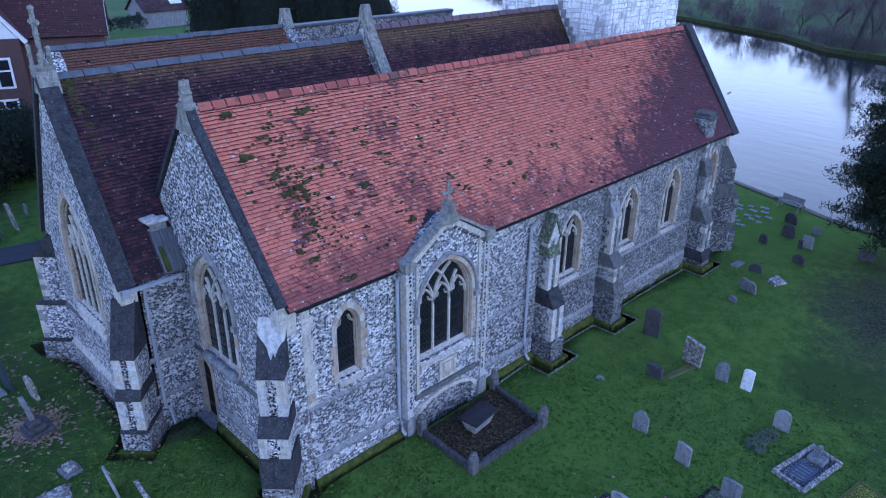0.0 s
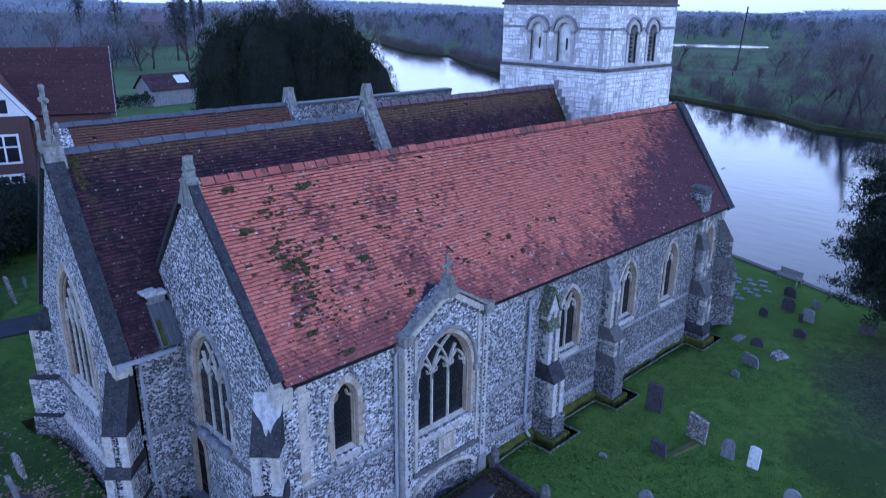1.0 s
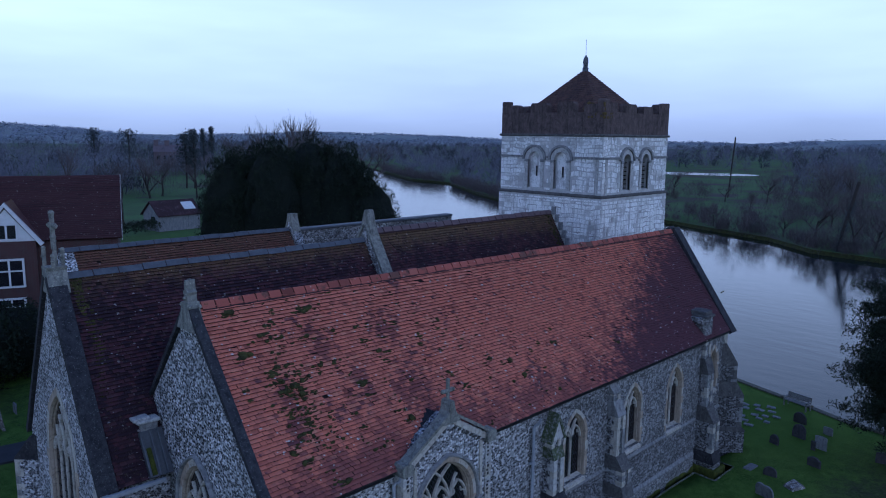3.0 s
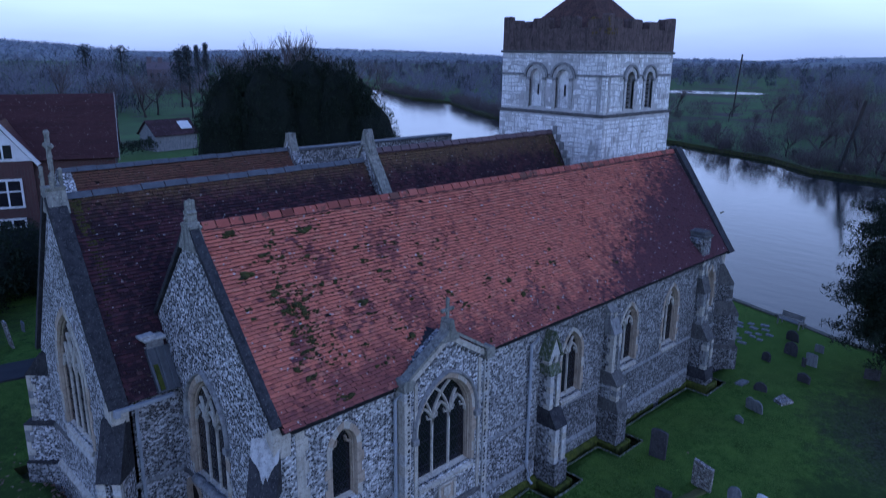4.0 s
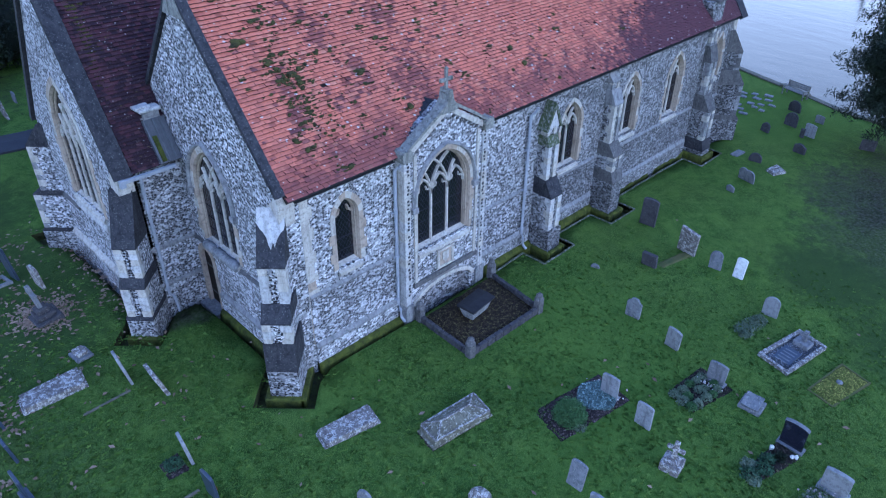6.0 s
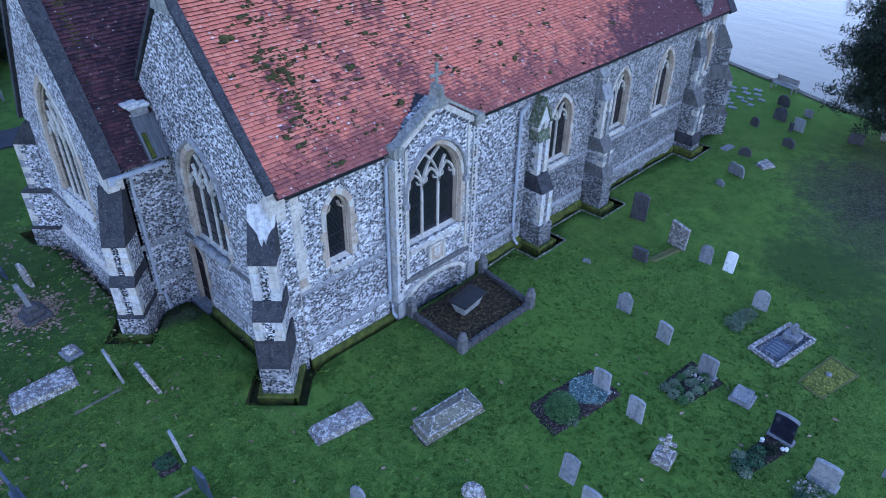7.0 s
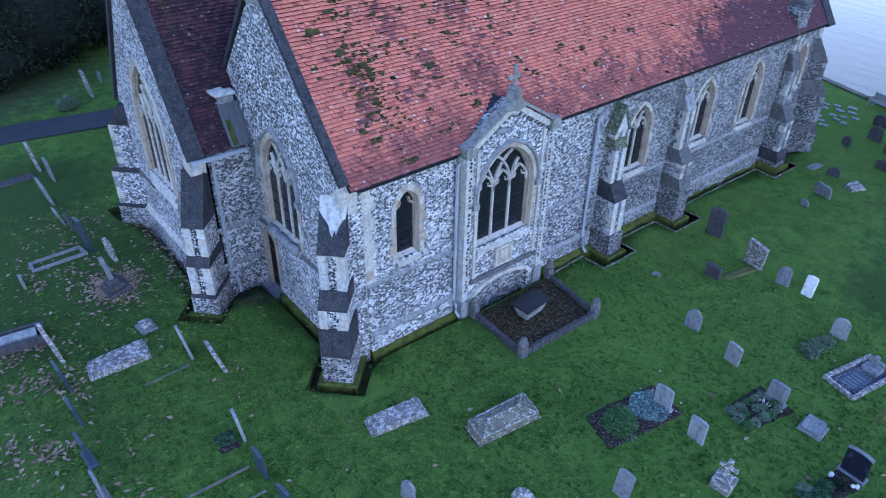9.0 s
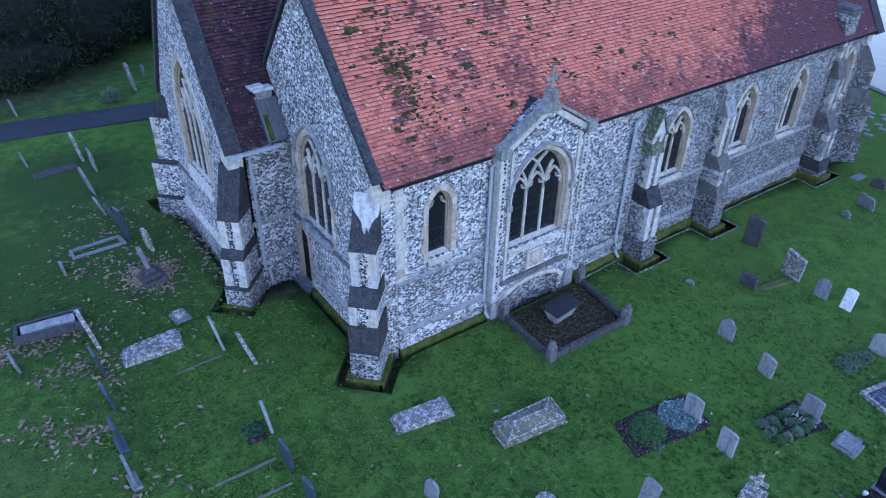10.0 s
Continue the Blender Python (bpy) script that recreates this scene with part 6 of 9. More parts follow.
def build_tower():
    x0, x1, y0, y1 = 22.3, 28.7, 5.55, 12.15
    bm = bmesh.new()
    box(bm, (x0 - 0.06, y0 - 0.06, -0.9), (x1 + 0.06, y1 + 0.06, 12.0))
    tower = part("tower", bm, "joint", church, "square lime-washed stone tower with battlements and a tiled cap")
    e_holes = [(-9.79, 0.42), (-8.07, 0.42)]
    s_holes = [(24.55, 0.36), (26.4, 0.36)]
    def stage(m, outline, holes, back):
        bm = bmesh.new()
        pierced(bm, outline, [arch(c, a, 12.35, 13.85, 13.85 + a, 7) for c, a in holes], -0.5, 0.0, m)
        part("belfry_wall", bm, "joint", tower)
        for c, a in holes:
            # in the open lights an iron-black sheet stands in for the dark inside
            bm = bmesh.new()
            prism(bm, arch(c, a + 0.03, 12.3, 13.85, 13.88 + a, 7), -0.32 if back == "rubble" else -0.42, -0.22 if back == "rubble" else -0.36, m)
            part("blocked_light" if back == "rubble" else "belfry_opening", bm, "block" if back == "rubble" else back, tower, "arch blocked with pale rubble" if back == "rubble" else "dark louvred belfry opening")
            for ring, (r0, r1, w, mat) in enumerate(((0.0, 0.2, 0.05, "lime"), (0.24, 0.36, 0.11, "dull"))):
                inn, out = arch(c, a + r0, 12.35, 13.85, 13.85 + a + r0, 6, False), arch(c, a + r1, 12.35, 13.85, 13.85 + a + r1, 6, False)
                for k in range(0, 12, 2):
                    bm = bmesh.new()
                    prism(bm, [inn[k], inn[k + 1], inn[k + 2], out[k + 2], out[k + 1], out[k]], -0.1, w, m)
                    part("arch_stone", bm, mat, tower)
            for s in (-1, 1):
                bm = bmesh.new()
                lo, hi = sorted((c + s * a, c + s * (a + 0.2)))
                box(bm, (lo, 12.3, -0.1), (hi, 13.85, 0.05), m)
                part("jamb", bm, "lime", tower)
                bm = bmesh.new()
                box(bm, (lo - 0.02, 13.72, -0.1), (hi + 0.02, 13.86, 0.09), m, 0.02)
                part("impost", bm, "dull", tower)
            if back == "rubble":
                # black bar on the blocking, in place of a slit's shade
                bm = bmesh.new()
                box(bm, (c - 0.05, 12.95, -0.24), (c + 0.05, 13.5, -0.2), m)
                part("slit", bm, "iron", tower, "narrow dark slit")
            else:
                for k in range(7):
                    bm = bmesh.new()
                    box(bm, (c - a, 12.4 + k * 0.22, -0.33), (c + a, 12.45 + k * 0.22, -0.2), m)
                    part("louvre", bm, "door", tower)
    full_e = [(-y1, 12.0), (-y0, 12.0), (-y0, 15.15), (-y1, 15.15)]
    full_s = [(x0, 12.0), (x1, 12.0), (x1, 15.15), (x0, 15.15)]
    stage(TOWER_E, full_e, e_holes, "rubble")
    stage(TOWER_S, [(x0 + 0.5, 12.0), (x1 - 0.5, 12.0), (x1 - 0.5, 15.15), (x0 + 0.5, 15.15)], s_holes, "iron")
    bm = bmesh.new()
    box(bm, (x1 - 0.5, y0, 12.0), (x1, y1, 15.15))
    box(bm, (x0 + 0.5, y1 - 0.5, 12.0), (x1 - 0.5, y1, 15.15))
    part("belfry_wall", bm, "rubble", tower)
    # flat clasping strip at the corner, strings
    for lo, hi, z0, z1, name, mat in ((-0.12, 0.12, 12.0, 12.16, "string_course", "string"), (-0.1, 0.1, 15.08, 15.2, "string_course", "string")):
        bm = bmesh.new()
        box(bm, (x0 - hi, y0 - hi, z0), (x1 + hi, y1 + hi, z1), None, 0.03)
        part(name, bm, mat, tower, "dark moulded string course")
    for m, u0, u1 in ((TOWER_E, -y1, -10.62), (TOWER_E, -9.0, -8.88), (TOWER_E, -7.25, -y0), (TOWER_S, x0, 23.85), (TOWER_S, 25.2, 25.75), (TOWER_S, 27.05, x1)):
        bm = bmesh.new()
        box(bm, (u0, 13.95, -0.02), (u1, 14.06, 0.08), m)
        part("impost_string", bm, "dull", tower)
    pilast = [(TOWER_E, -y0 - 0.42, -y0 - 0.2), (TOWER_S, x0 + 0.22, x0 + 0.44)]
    for m, u0, u1 in pilast:
        bm = bmesh.new()
        box(bm, (u0, 12.16, -0.02), (u1, 13.95, 0.05), m, 0.02)
        part("corner_strip", bm, "lime", tower)
    # coursed blocks on the two faces that look over the churchyard
    rng = random.Random(61)
    loose, made = bmesh.new(), 0
    for m, u0, u1, proud, holes in ((TOWER_E, -y1, -y0, 0.0, e_holes), (TOWER_S, x0, x1, 0.0, s_holes)):
        v = 9.0
        while v < 15.05:
            h = min(rng.uniform(0.13, 0.30), 15.07 - v)
            low = v + h < 12.0
            if v < 12.0 < v + h:
                h = 12.0 - v
            u = u0 - (0.06 if low else 0.0)
            end = u1 + (0.06 if low else 0.0)
            while u < end - 0.02:
                w = min(rng.choice((rng.uniform(0.13, 0.26), rng.uniform(0.22, 0.58))), end - u)
                if end - u - w < 0.14:
                    w = end - u
                cu, cv = u + w / 2, v + h / 2
                clear = not (11.96 < cv < 12.18)
                for c, a in holes:
                    if 12.0 < cv < 13.9 and abs(cu - c) < a + 0.2 + w / 2 or cv >= 13.85 and math.hypot(cu - c, cv - 13.85) < a + 0.37 + w * 0.35:
                        clear = False
                if clear and rng.random() > 0.015:
                    g = rng.uniform(0.004, 0.012)
                    d = (0.06 if low else 0.0)
                    top = rng.uniform(0.012, 0.034)
                    j = 0.03
                    wave = 0.0 if abs(cv - 12.0) < 0.45 or cv > 14.8 else 1.0
                    s0, s1 = (wave * 0.13 * noise.noise((q * 1.5, v * 0.6, 4.0)) for q in (u, u + w))
                    pts = [(u + g + rng.uniform(-j, j) * 0.6, v + g + s0 + rng.uniform(-j, j) * 0.5), (u + w - g + rng.uniform(-j, j) * 0.6, v + g + s1 + rng.uniform(-j, j) * 0.5), (u + w - g - rng.uniform(0, j), v + h - g + s1 - rng.uniform(0, j)), (u + g + rng.uniform(0, j), v + h - g + s0 - rng.uniform(0, j))]
                    single = cv > 12.1 and made < 298
                    bm = bmesh.new() if single else loose
                    lo = [bm.verts.new(m @ Vector((p, q, d - 0.03))) for p, q in pts]
                    hi = [bm.verts.new(m @ Vector((cu + (p - cu) * 0.95, cv + (q - cv) * 0.93, d + top))) for p, q in pts]
                    bm.faces.new(hi)
                    for i in range(4):
                        bm.faces.new((lo[i], lo[(i + 1) % 4], hi[(i + 1) % 4], hi[i]))
                    if single:
                        made += 1
                        part("block", bm, "block", tower)
                u += w
            v += h
    tagged(part("blockwork", loose, "block", tower, "lime-washed stone blocks"), kind="stuff")
    # battlements
    bm = bmesh.new()
    t = 0.42
    for lo, hi in (((x0, y0), (x1, y0 + t)), ((x0, y1 - t), (x1, y1)), ((x0, y0 + t), (x0 + t, y1 - t)), ((x1 - t, y0 + t), (x1, y1 - t))):
        box(bm, (*lo, 15.2), (*hi, 16.3))
    part("parapet", bm, "parapet", tower, "dark brown stone parapet")
    size = y1 - y0
    spans = ((0.0, 1.15), (2.0, 3.05), (3.75, 4.75), (5.4, size))
    seen = set()
    for m, base, length in ((TOWER_E, -y1, size), (TOWER_S, x0, x1 - x0), (axes_at((x1, 0, 0), (1, 0)), y0, size), (axes_at((0, y1, 0), (0, 1)), -x1, x1 - x0)):
        for k, (a, b) in enumerate(spans):
            f = length / size
            u0, u1 = base + a * f, base + b * f
            if k == 0:
                u0 += t
            if k == 3:
                u1 -= t
            h = random.Random(int(u0 * 10)).uniform(-0.16, 0.08)
            bm = bmesh.new()
            prism(bm, [(u0, 16.25), (u1, 16.25), (u1, 16.72 + h), (u1 - 0.08, 16.82 + h), (u0 + 0.08, 16.82 + h), (u0, 16.72 + h)], -t, 0.02, m)
            part("merlon", bm, "parapet", tower)
    for cx, cy in ((x0, y0), (x1 - t, y0), (x0, y1 - t), (x1 - t, y1 - t)):
        bm = bmesh.new()
        box(bm, (cx - 0.02, cy - 0.02, 16.25), (cx + t + 0.02, cy + t + 0.02, 16.92), None, 0.05)
        part("merlon", bm, "parapet", tower)
    bm = bmesh.new()
    box(bm, (x0 + t, y0 + t, 15.9), (x1 - t, y1 - t, 16.0))
    part("tower_roof", bm, "lead", tower, "flat lead gutter behind the battlements")
    bm = bmesh.new()
    rng = random.Random(26)
    for k in range(60):
        along, up = rng.uniform(0, 1.2), rng.uniform(16.0, 16.75)
        spot = (x0 + 0.03, y0 + along, up) if k % 5 < 3 else (x0 + along * 0.6, y0 + 0.03, up)
        bmesh.ops.create_icosphere(bm, subdivisions=1, radius=rng.uniform(0.05, 0.12), matrix=Matrix.LocRotScale(spot, None, (0.5, 1.2, 1.0) if k % 5 < 3 else (1.2, 0.5, 1.0)))
    tagged(part("parapet_lichen", bm, "lichen_yellow", tower, "yellow-brown lichen on the parapet"), kind="stuff")
    # pyramid cap: courses of tiles
    cx, cy, apex, foot, half = (x0 + x1) / 2, (y0 + y1) / 2 + 0.12, 18.75, 15.95, 2.68
    bm = bmesh.new()
    rows = 26
    for r in range(rows):
        z = foot + (apex - foot) * r / rows
        a = half * (1 - r / rows)
        b = half * (1 - (r + 1.15) / rows)
        lo = [bm.verts.new((cx + sx * a, cy + sy * a, z + 0.03)) for sx, sy in ((-1, -1), (1, -1), (1, 1), (-1, 1))]
        un = [bm.verts.new((cx + sx * a, cy + sy * a, z - 0.02)) for sx, sy in ((-1, -1), (1, -1), (1, 1), (-1, 1))]
        hi = [bm.verts.new((cx + sx * max(b, 0.02), cy + sy * max(b, 0.02), z + (apex - foot) * 1.15 / rows - 0.01)) for sx, sy in ((-1, -1), (1, -1), (1, 1), (-1, 1))]
        for i in range(4):
            j = (i + 1) % 4
            bm.faces.new((lo[i], lo[j], hi[j], hi[i]))
            bm.faces.new((un[i], un[j], lo[j], lo[i]))
    bmesh.ops.recalc_face_normals(bm, faces=bm.faces[:])
    part("pyramid_cap", bm, "cap_tile", tower, "low pyramid roof of dark brown tiles")
    bm = bmesh.new()
    lathe(bm, [(0.16, 18.6), (0.17, 18.8), (0.12, 18.86), (0.15, 19.1), (0.13, 19.3), (0.03, 19.48)], 8, pose(cx, cy, 0))
    tube(bm, [(cx, cy, 19.4), (cx - 0.03, cy, 20.3)], 0.012, 5)
    part("cap_finial", bm, "lead", tower, "lead finial with a thin rod")


build_tower()

# ================= trees, far banks and buildings =================


def leaf_cloud(rng, centres, per, size, spread, flat=0.6, rise=0.0, lie=1.0):
    """Small leaf quads scattered round the given points: vertices and faces."""
    n = len(centres) * per
    c = np.repeat(centres, per, 0) + np.clip(rng.normal(0, spread, (n, 3)), -1.6 * spread, 1.6 * spread)
    d = rng.normal(0, 1, (n, 3))
    d /= np.linalg.norm(d, axis=1)[:, None]
    e = rng.normal(0, 1, (n, 3))
    e -= d * (d * e).sum(1)[:, None]
    e /= np.linalg.norm(e, axis=1)[:, None]
    d[:, 2] = d[:, 2] * lie + rise
    e[:, 2] *= lie
    s = size * rng.uniform(0.6, 1.3, (n, 1))
    v = np.stack([c - d * s, c + e * s * flat * 0.5, c + d * s, c - e * s * flat * 0.5], 1).reshape(-1, 3)
    f = (np.arange(n)[:, None] * 4 + np.arange(4)).tolist()
    return v, f


def lobes_surface(rng, lobes, n, inner=0.72, rough=0.055):
    """Points near the outside of a few lumpy lobes."""
    vol = np.array([l[3] * l[4] + l[4] * l[5] + l[3] * l[5] for l in lobes])
    pick = rng.choice(len(lobes), n, p=vol / vol.sum())
    L = np.array(lobes)[pick]
    d = rng.normal(0, 1, (n, 3))
    d /= np.linalg.norm(d, axis=1)[:, None]
    lump = 1 + rough * np.sin(d[:, 0] * 7 + L[:, 0]) * np.cos(d[:, 1] * 6 + L[:, 1]) + rough * np.sin(d[:, 2] * 9 + d[:, 0] * 5)
    r = (inner + (1.03 - inner) * rng.random(n) ** 0.5) * lump
    return L[:, :3] + d * L[:, 3:] * r[:, None]


def evergreen(name, base, lobes, clumps, per, leaf, label, trunk, seed, core=0.8, spread=0.25, flat=0.6, rise=0.0, cores=None):
    rng = np.random.default_rng(seed)
    tree = empty(name, label, "tree", place=pose(*base))
    bm = bmesh.new()
    lathe(bm, [(trunk * 1.3, -0.3), (trunk, 0.6), (trunk * 0.8, 2.5), (trunk * 0.4, 6.0)], 9)
    for k in range(6):
        a = k * 1.05
        tube(bm, [(0, 0, 1.2 + 0.3 * k), (1.2 * math.cos(a), 1.2 * math.sin(a), 2.2 + 0.5 * k), (3 * math.cos(a), 3 * math.sin(a), 3.2 + 0.6 * k)], trunk * 0.3, 6)
    part("trunk", bm, "bark", tree, "gnarled dark trunk")
    pts = lobes_surface(rng, lobes, clumps)
    v, f = leaf_cloud(rng, pts, per, leaf, spread, flat, rise)
    crown = tagged(raw("crown", v, f, "yew", tree), kind="stuff")
    crown["label"] = "dense dark green needles"
    # solid cores, coloured near black for the shade inside the crown
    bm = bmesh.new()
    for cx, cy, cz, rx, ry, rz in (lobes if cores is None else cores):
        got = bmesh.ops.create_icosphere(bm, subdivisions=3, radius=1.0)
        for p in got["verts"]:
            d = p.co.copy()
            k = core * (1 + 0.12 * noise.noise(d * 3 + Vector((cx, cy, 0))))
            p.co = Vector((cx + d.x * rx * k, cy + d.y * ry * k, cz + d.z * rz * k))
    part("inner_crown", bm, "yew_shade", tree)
    return tree


def build_evergreens():
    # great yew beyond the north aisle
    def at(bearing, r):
        return VIEWPOINT[0] + r * math.cos(radians(bearing)) - 26.0, VIEWPOINT[1] + r * math.sin(radians(bearing)) - 37.0
    lobes = []
    # bearings and heights chosen so the crown's outline fits the camera's view
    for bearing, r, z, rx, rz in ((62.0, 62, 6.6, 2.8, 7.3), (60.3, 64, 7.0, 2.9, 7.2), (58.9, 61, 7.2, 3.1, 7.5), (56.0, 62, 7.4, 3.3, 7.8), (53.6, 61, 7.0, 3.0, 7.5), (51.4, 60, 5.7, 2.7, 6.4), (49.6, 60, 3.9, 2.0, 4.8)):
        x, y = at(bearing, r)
        lobes.append((x, y, z, rx, rx, rz))
    rng = random.Random(8)
    tufts = []
    for k in range(46):
        # upward-pointing sprays that break the crown's outline
        x, y, z, rx, _, rz = rng.choice(lobes)
        a, t = rng.uniform(0, 2 * math.pi), rng.uniform(0.35, 1.0)
        tufts.append((x + rx * 0.85 * math.cos(a) * math.sqrt(1 - t * t * 0.9), y + rx * 0.85 * math.sin(a) * math.sqrt(1 - t * t * 0.9), z + rz * t * 0.93, 0.75, 0.75, rng.uniform(0.7, 1.2)))
    evergreen("yew_tree", (26.0, 37.0, -0.3), lobes + tufts, 22000, 9, 0.12, "huge dark spreading yew behind the church", 0.7, 31, 0.92, 0.11, 0.4, 0.5, lobes)
    # the yew by the river lawn: spreading tiers of drooping sprays
    mass = [(0.5, -0.3, 6.3, 3.9, 3.9, 3.7), (-1.5, 2.0, 5.4, 2.0, 2.0, 2.5), (0.8, 2.9, 4.6, 1.8, 1.6, 2.0), (1.2, 0.2, 8.6, 3.0, 3.0, 2.5)]
    rng = random.Random(12)
    tiers = []
    for k in range(150):
        # a bough: clumps that shrink and droop towards its tip
        a, z = rng.uniform(0, 2 * math.pi), rng.uniform(1.9, 10.2)
        reach = 4.65 * math.sqrt(max(0.05, 1 - ((z - 5.2) / 5.4) ** 2)) * rng.uniform(0.72, 1.12)
        n = 4
        for j in range(n):
            t = 0.52 + 0.48 * j / (n - 1)
            size = 0.95 - 0.62 * j / (n - 1)
            tiers.append((0.2 + reach * t * math.cos(a) + rng.uniform(-0.15, 0.15), 0.5 + reach * t * math.sin(a) + rng.uniform(-0.15, 0.15), z - 0.9 * max(0, t - 0.6) + rng.uniform(-0.1, 0.1), size, size, size * 0.42))
    slim = [(x, y, z, rx * 0.85, ry * 0.85, rz * 0.85) for x, y, z, rx, ry, rz in mass]
    evergreen("yew_tree", (30.3, -8.75, -0.35), slim + tiers, 22000, 10, 0.10, "dark old yew with drooping sprays over the graves", 0.5, 32, 0.66, 0.13, 0.5, -0.3, slim)
    # dark evergreens over the path, north-east of the chancel
    evergreen("yew_tree", (-5.0, 32.0, 0.1), [(0.5, 0.3, 3.0, 4.0, 3.0, 2.9), (4.2, 0.2, 2.6, 3.2, 2.8, 2.6), (8.0, 2.5, 2.2, 3.0, 2.4, 2.2), (-5.5, 0.6, 3.4, 4.4, 3.4, 3.4), (-1.0, -2.6, 1.3, 4.4, 1.6, 1.3), (-12.0, 1.0, 4.0, 4.6, 3.6, 4.0)], 6500, 12, 0.13, "dark evergreen tree over the path", 0.35, 33, 0.9, 0.2)


build_evergreens()


def twig_mesh(seed, height, spread=0.55, levels=4, lean=0.0, bushy=1.0, fine=0.012):
    """A bare winter tree as tapered limbs and thin twigs: trunk part and twig part."""
    rng = random.Random(seed)
    trunk_v, trunk_f, twig_v, twig_f = [], [], [], []

    def limb(p, d, length, r, level):
        steps = 3 if level < 2 else 2
        pts = [p]
        for s in range(steps):
            d = (d + Vector((rng.gauss(0, 0.13), rng.gauss(0, 0.13), rng.gauss(0.05, 0.08)))).normalized()
            p = p + d * (length / steps)
            pts.append(p)
        v, f, sides = (trunk_v, trunk_f, 6) if level < 2 else (twig_v, twig_f, 3)
        base = len(v)
        for i, q in enumerate(pts):
            side = d.orthogonal().normalized()
            up = d.cross(side)
            rr = r * (1 - 0.55 * i / steps)
            for k in range(sides):
                a = 2 * math.pi * k / sides
                v.append(q + (side * math.cos(a) + up * math.sin(a)) * rr)
        for i in range(steps):
            for k in range(sides):
                a, b = base + i * sides + k, base + i * sides + (k + 1) % sides
                f.append((a, b, b + sides, a + sides))
        if level >= levels:
            return
        kids = (5, 5, 4, 4, 3)[level]
        for k in range(max(2, round(kids * bushy))):
            t = rng.uniform(0.35, 1.0) if level else rng.uniform(0.3, 1.0)
            i = min(steps - 1, int(t * steps))
            q = pts[i].lerp(pts[i + 1], t * steps - i)
            a = rng.uniform(0, 2 * math.pi)
            out = Vector((math.cos(a), math.sin(a), rng.uniform(0.1, 0.9)))
            nd = (d * (1 - spread) + out.normalized() * spread + Vector((0, 0, 0.12))).normalized()
            limb(q, nd, length * rng.uniform(0.5, 0.72), max(r * 0.5, fine), level + 1)

    limb(Vector((0, 0, -0.3)), Vector((lean, 0, 1)).normalized(), height * 0.42, height * 0.022, 0)
    return (trunk_v, trunk_f), (twig_v, twig_f)


def build_bare_trees():
    protos = []
    for k, (h, sp, lean) in enumerate(((11, 0.62, 0.05), (9, 0.7, -0.1), (13, 0.5, 0.12), (7, 0.75, 0.0))):
        protos.append(twig_mesh(40 + k, h, sp, 4, lean, 1.0, 0.017))
    # x, y, kind, size, turn
    waterside = [(101, 10, 0, 0.85, 20), (105, 16, 2, 0.75, 90), (107, 22, 1, 1.0, 40), (111, 28, 3, 0.9, 10), (102, 4, 1, 1.0, 260), (116, 42, 3, 0.8, 200), (103, 13, 3, 1.2, 310), (119, 54, 1, 0.6, 15), (122, 63, 3, 0.7, 100)]
    meadow = [(123, 20, 1, 0.9, 260), (131, 27, 0, 0.8, 70), (114, 6, 0, 0.9, 135), (128, 12, 1, 1.1, 88), (140, 24, 2, 0.7, 140), (150, 34, 0, 0.85, 205), (138, 6, 0, 1.0, 300), (152, 14, 2, 0.9, 12), (142, 46, 1, 0.8, 333)]
    beyond = [(182, 84, 1, 1.0, 15), (178, 86, 1, 0.8, 230), (166, 62, 1, 0.7, 60), (172, 54, 1, 1.1, 33), (181, 44, 0, 1.0, 77), (205, 50, 0, 1.0, 205), (212, 62, 1, 1.0, 11), (176, 36, 2, 0.9, 160), (190, 30, 0, 1.1, 210), (172, 22, 1, 1.2, 280)]
    park = [(61, 156, 0, 1.25, 30), (66, 161, 1, 1.5, 140), (55, 158, 1, 1.3, 200), (48, 150, 0, 1.2, 250), (44, 160, 2, 1.1, 70), (70, 150, 1, 1.4, 310)]
    behind_yew = [(62, 108, 2, 1.6, 44), (69, 110, 0, 2.0, 120), (76, 108, 2, 1.7, 190), (66, 116, 1, 2.45, 260), (81, 112, 0, 2.0, 20), (58, 112, 1, 2.2, 80), (72, 114, 2, 1.75, 15), (86, 114, 1, 2.25, 200), (90, 110, 0, 1.8, 130), (78, 116, 1, 2.5, 60)]
    made = {}
    spots = waterside + meadow + beyond + park + behind_yew
    for x, y, k, s, turn in spots:
        place = Matrix.LocRotScale((x, y, ground_z(x, y)), Euler((0, 0, radians(turn))), (s, s, s))
        if k not in made:
            (tv, tf), (wv, wf) = protos[k]
            tree = empty("bare_tree", "leafless winter tree on the river bank", "tree", "bare trees")
            raw("trunk", tv, tf, "bark", tree)
            tagged(raw("branch_work", wv, wf, "twig", tree), kind="stuff")
            made[k] = tree
            tree.matrix_basis = place
        else:
            copy_thing(made[k], place @ Matrix.Diagonal((1 / made[k].scale.x,) * 3 + (1,)))
    # tall leaning bare poles on the far bank
    for x, y, h, lean in ((180, 67.4, 16, 0.04),):
        tree = empty("bare_tree", "thin leaning leafless trunk on the far meadow", "tree", "bare trees", pose(x, y, -0.4))
        bm = bmesh.new()
        tube(bm, [(0, 0, -0.3), (lean * h * 0.5, -lean * h * 0.5, h * 0.5), (lean * h, -lean * h, h)], 0.17, 6)
        part("trunk", bm, "bark", tree)
        rng = np.random.default_rng(int(h * 10))
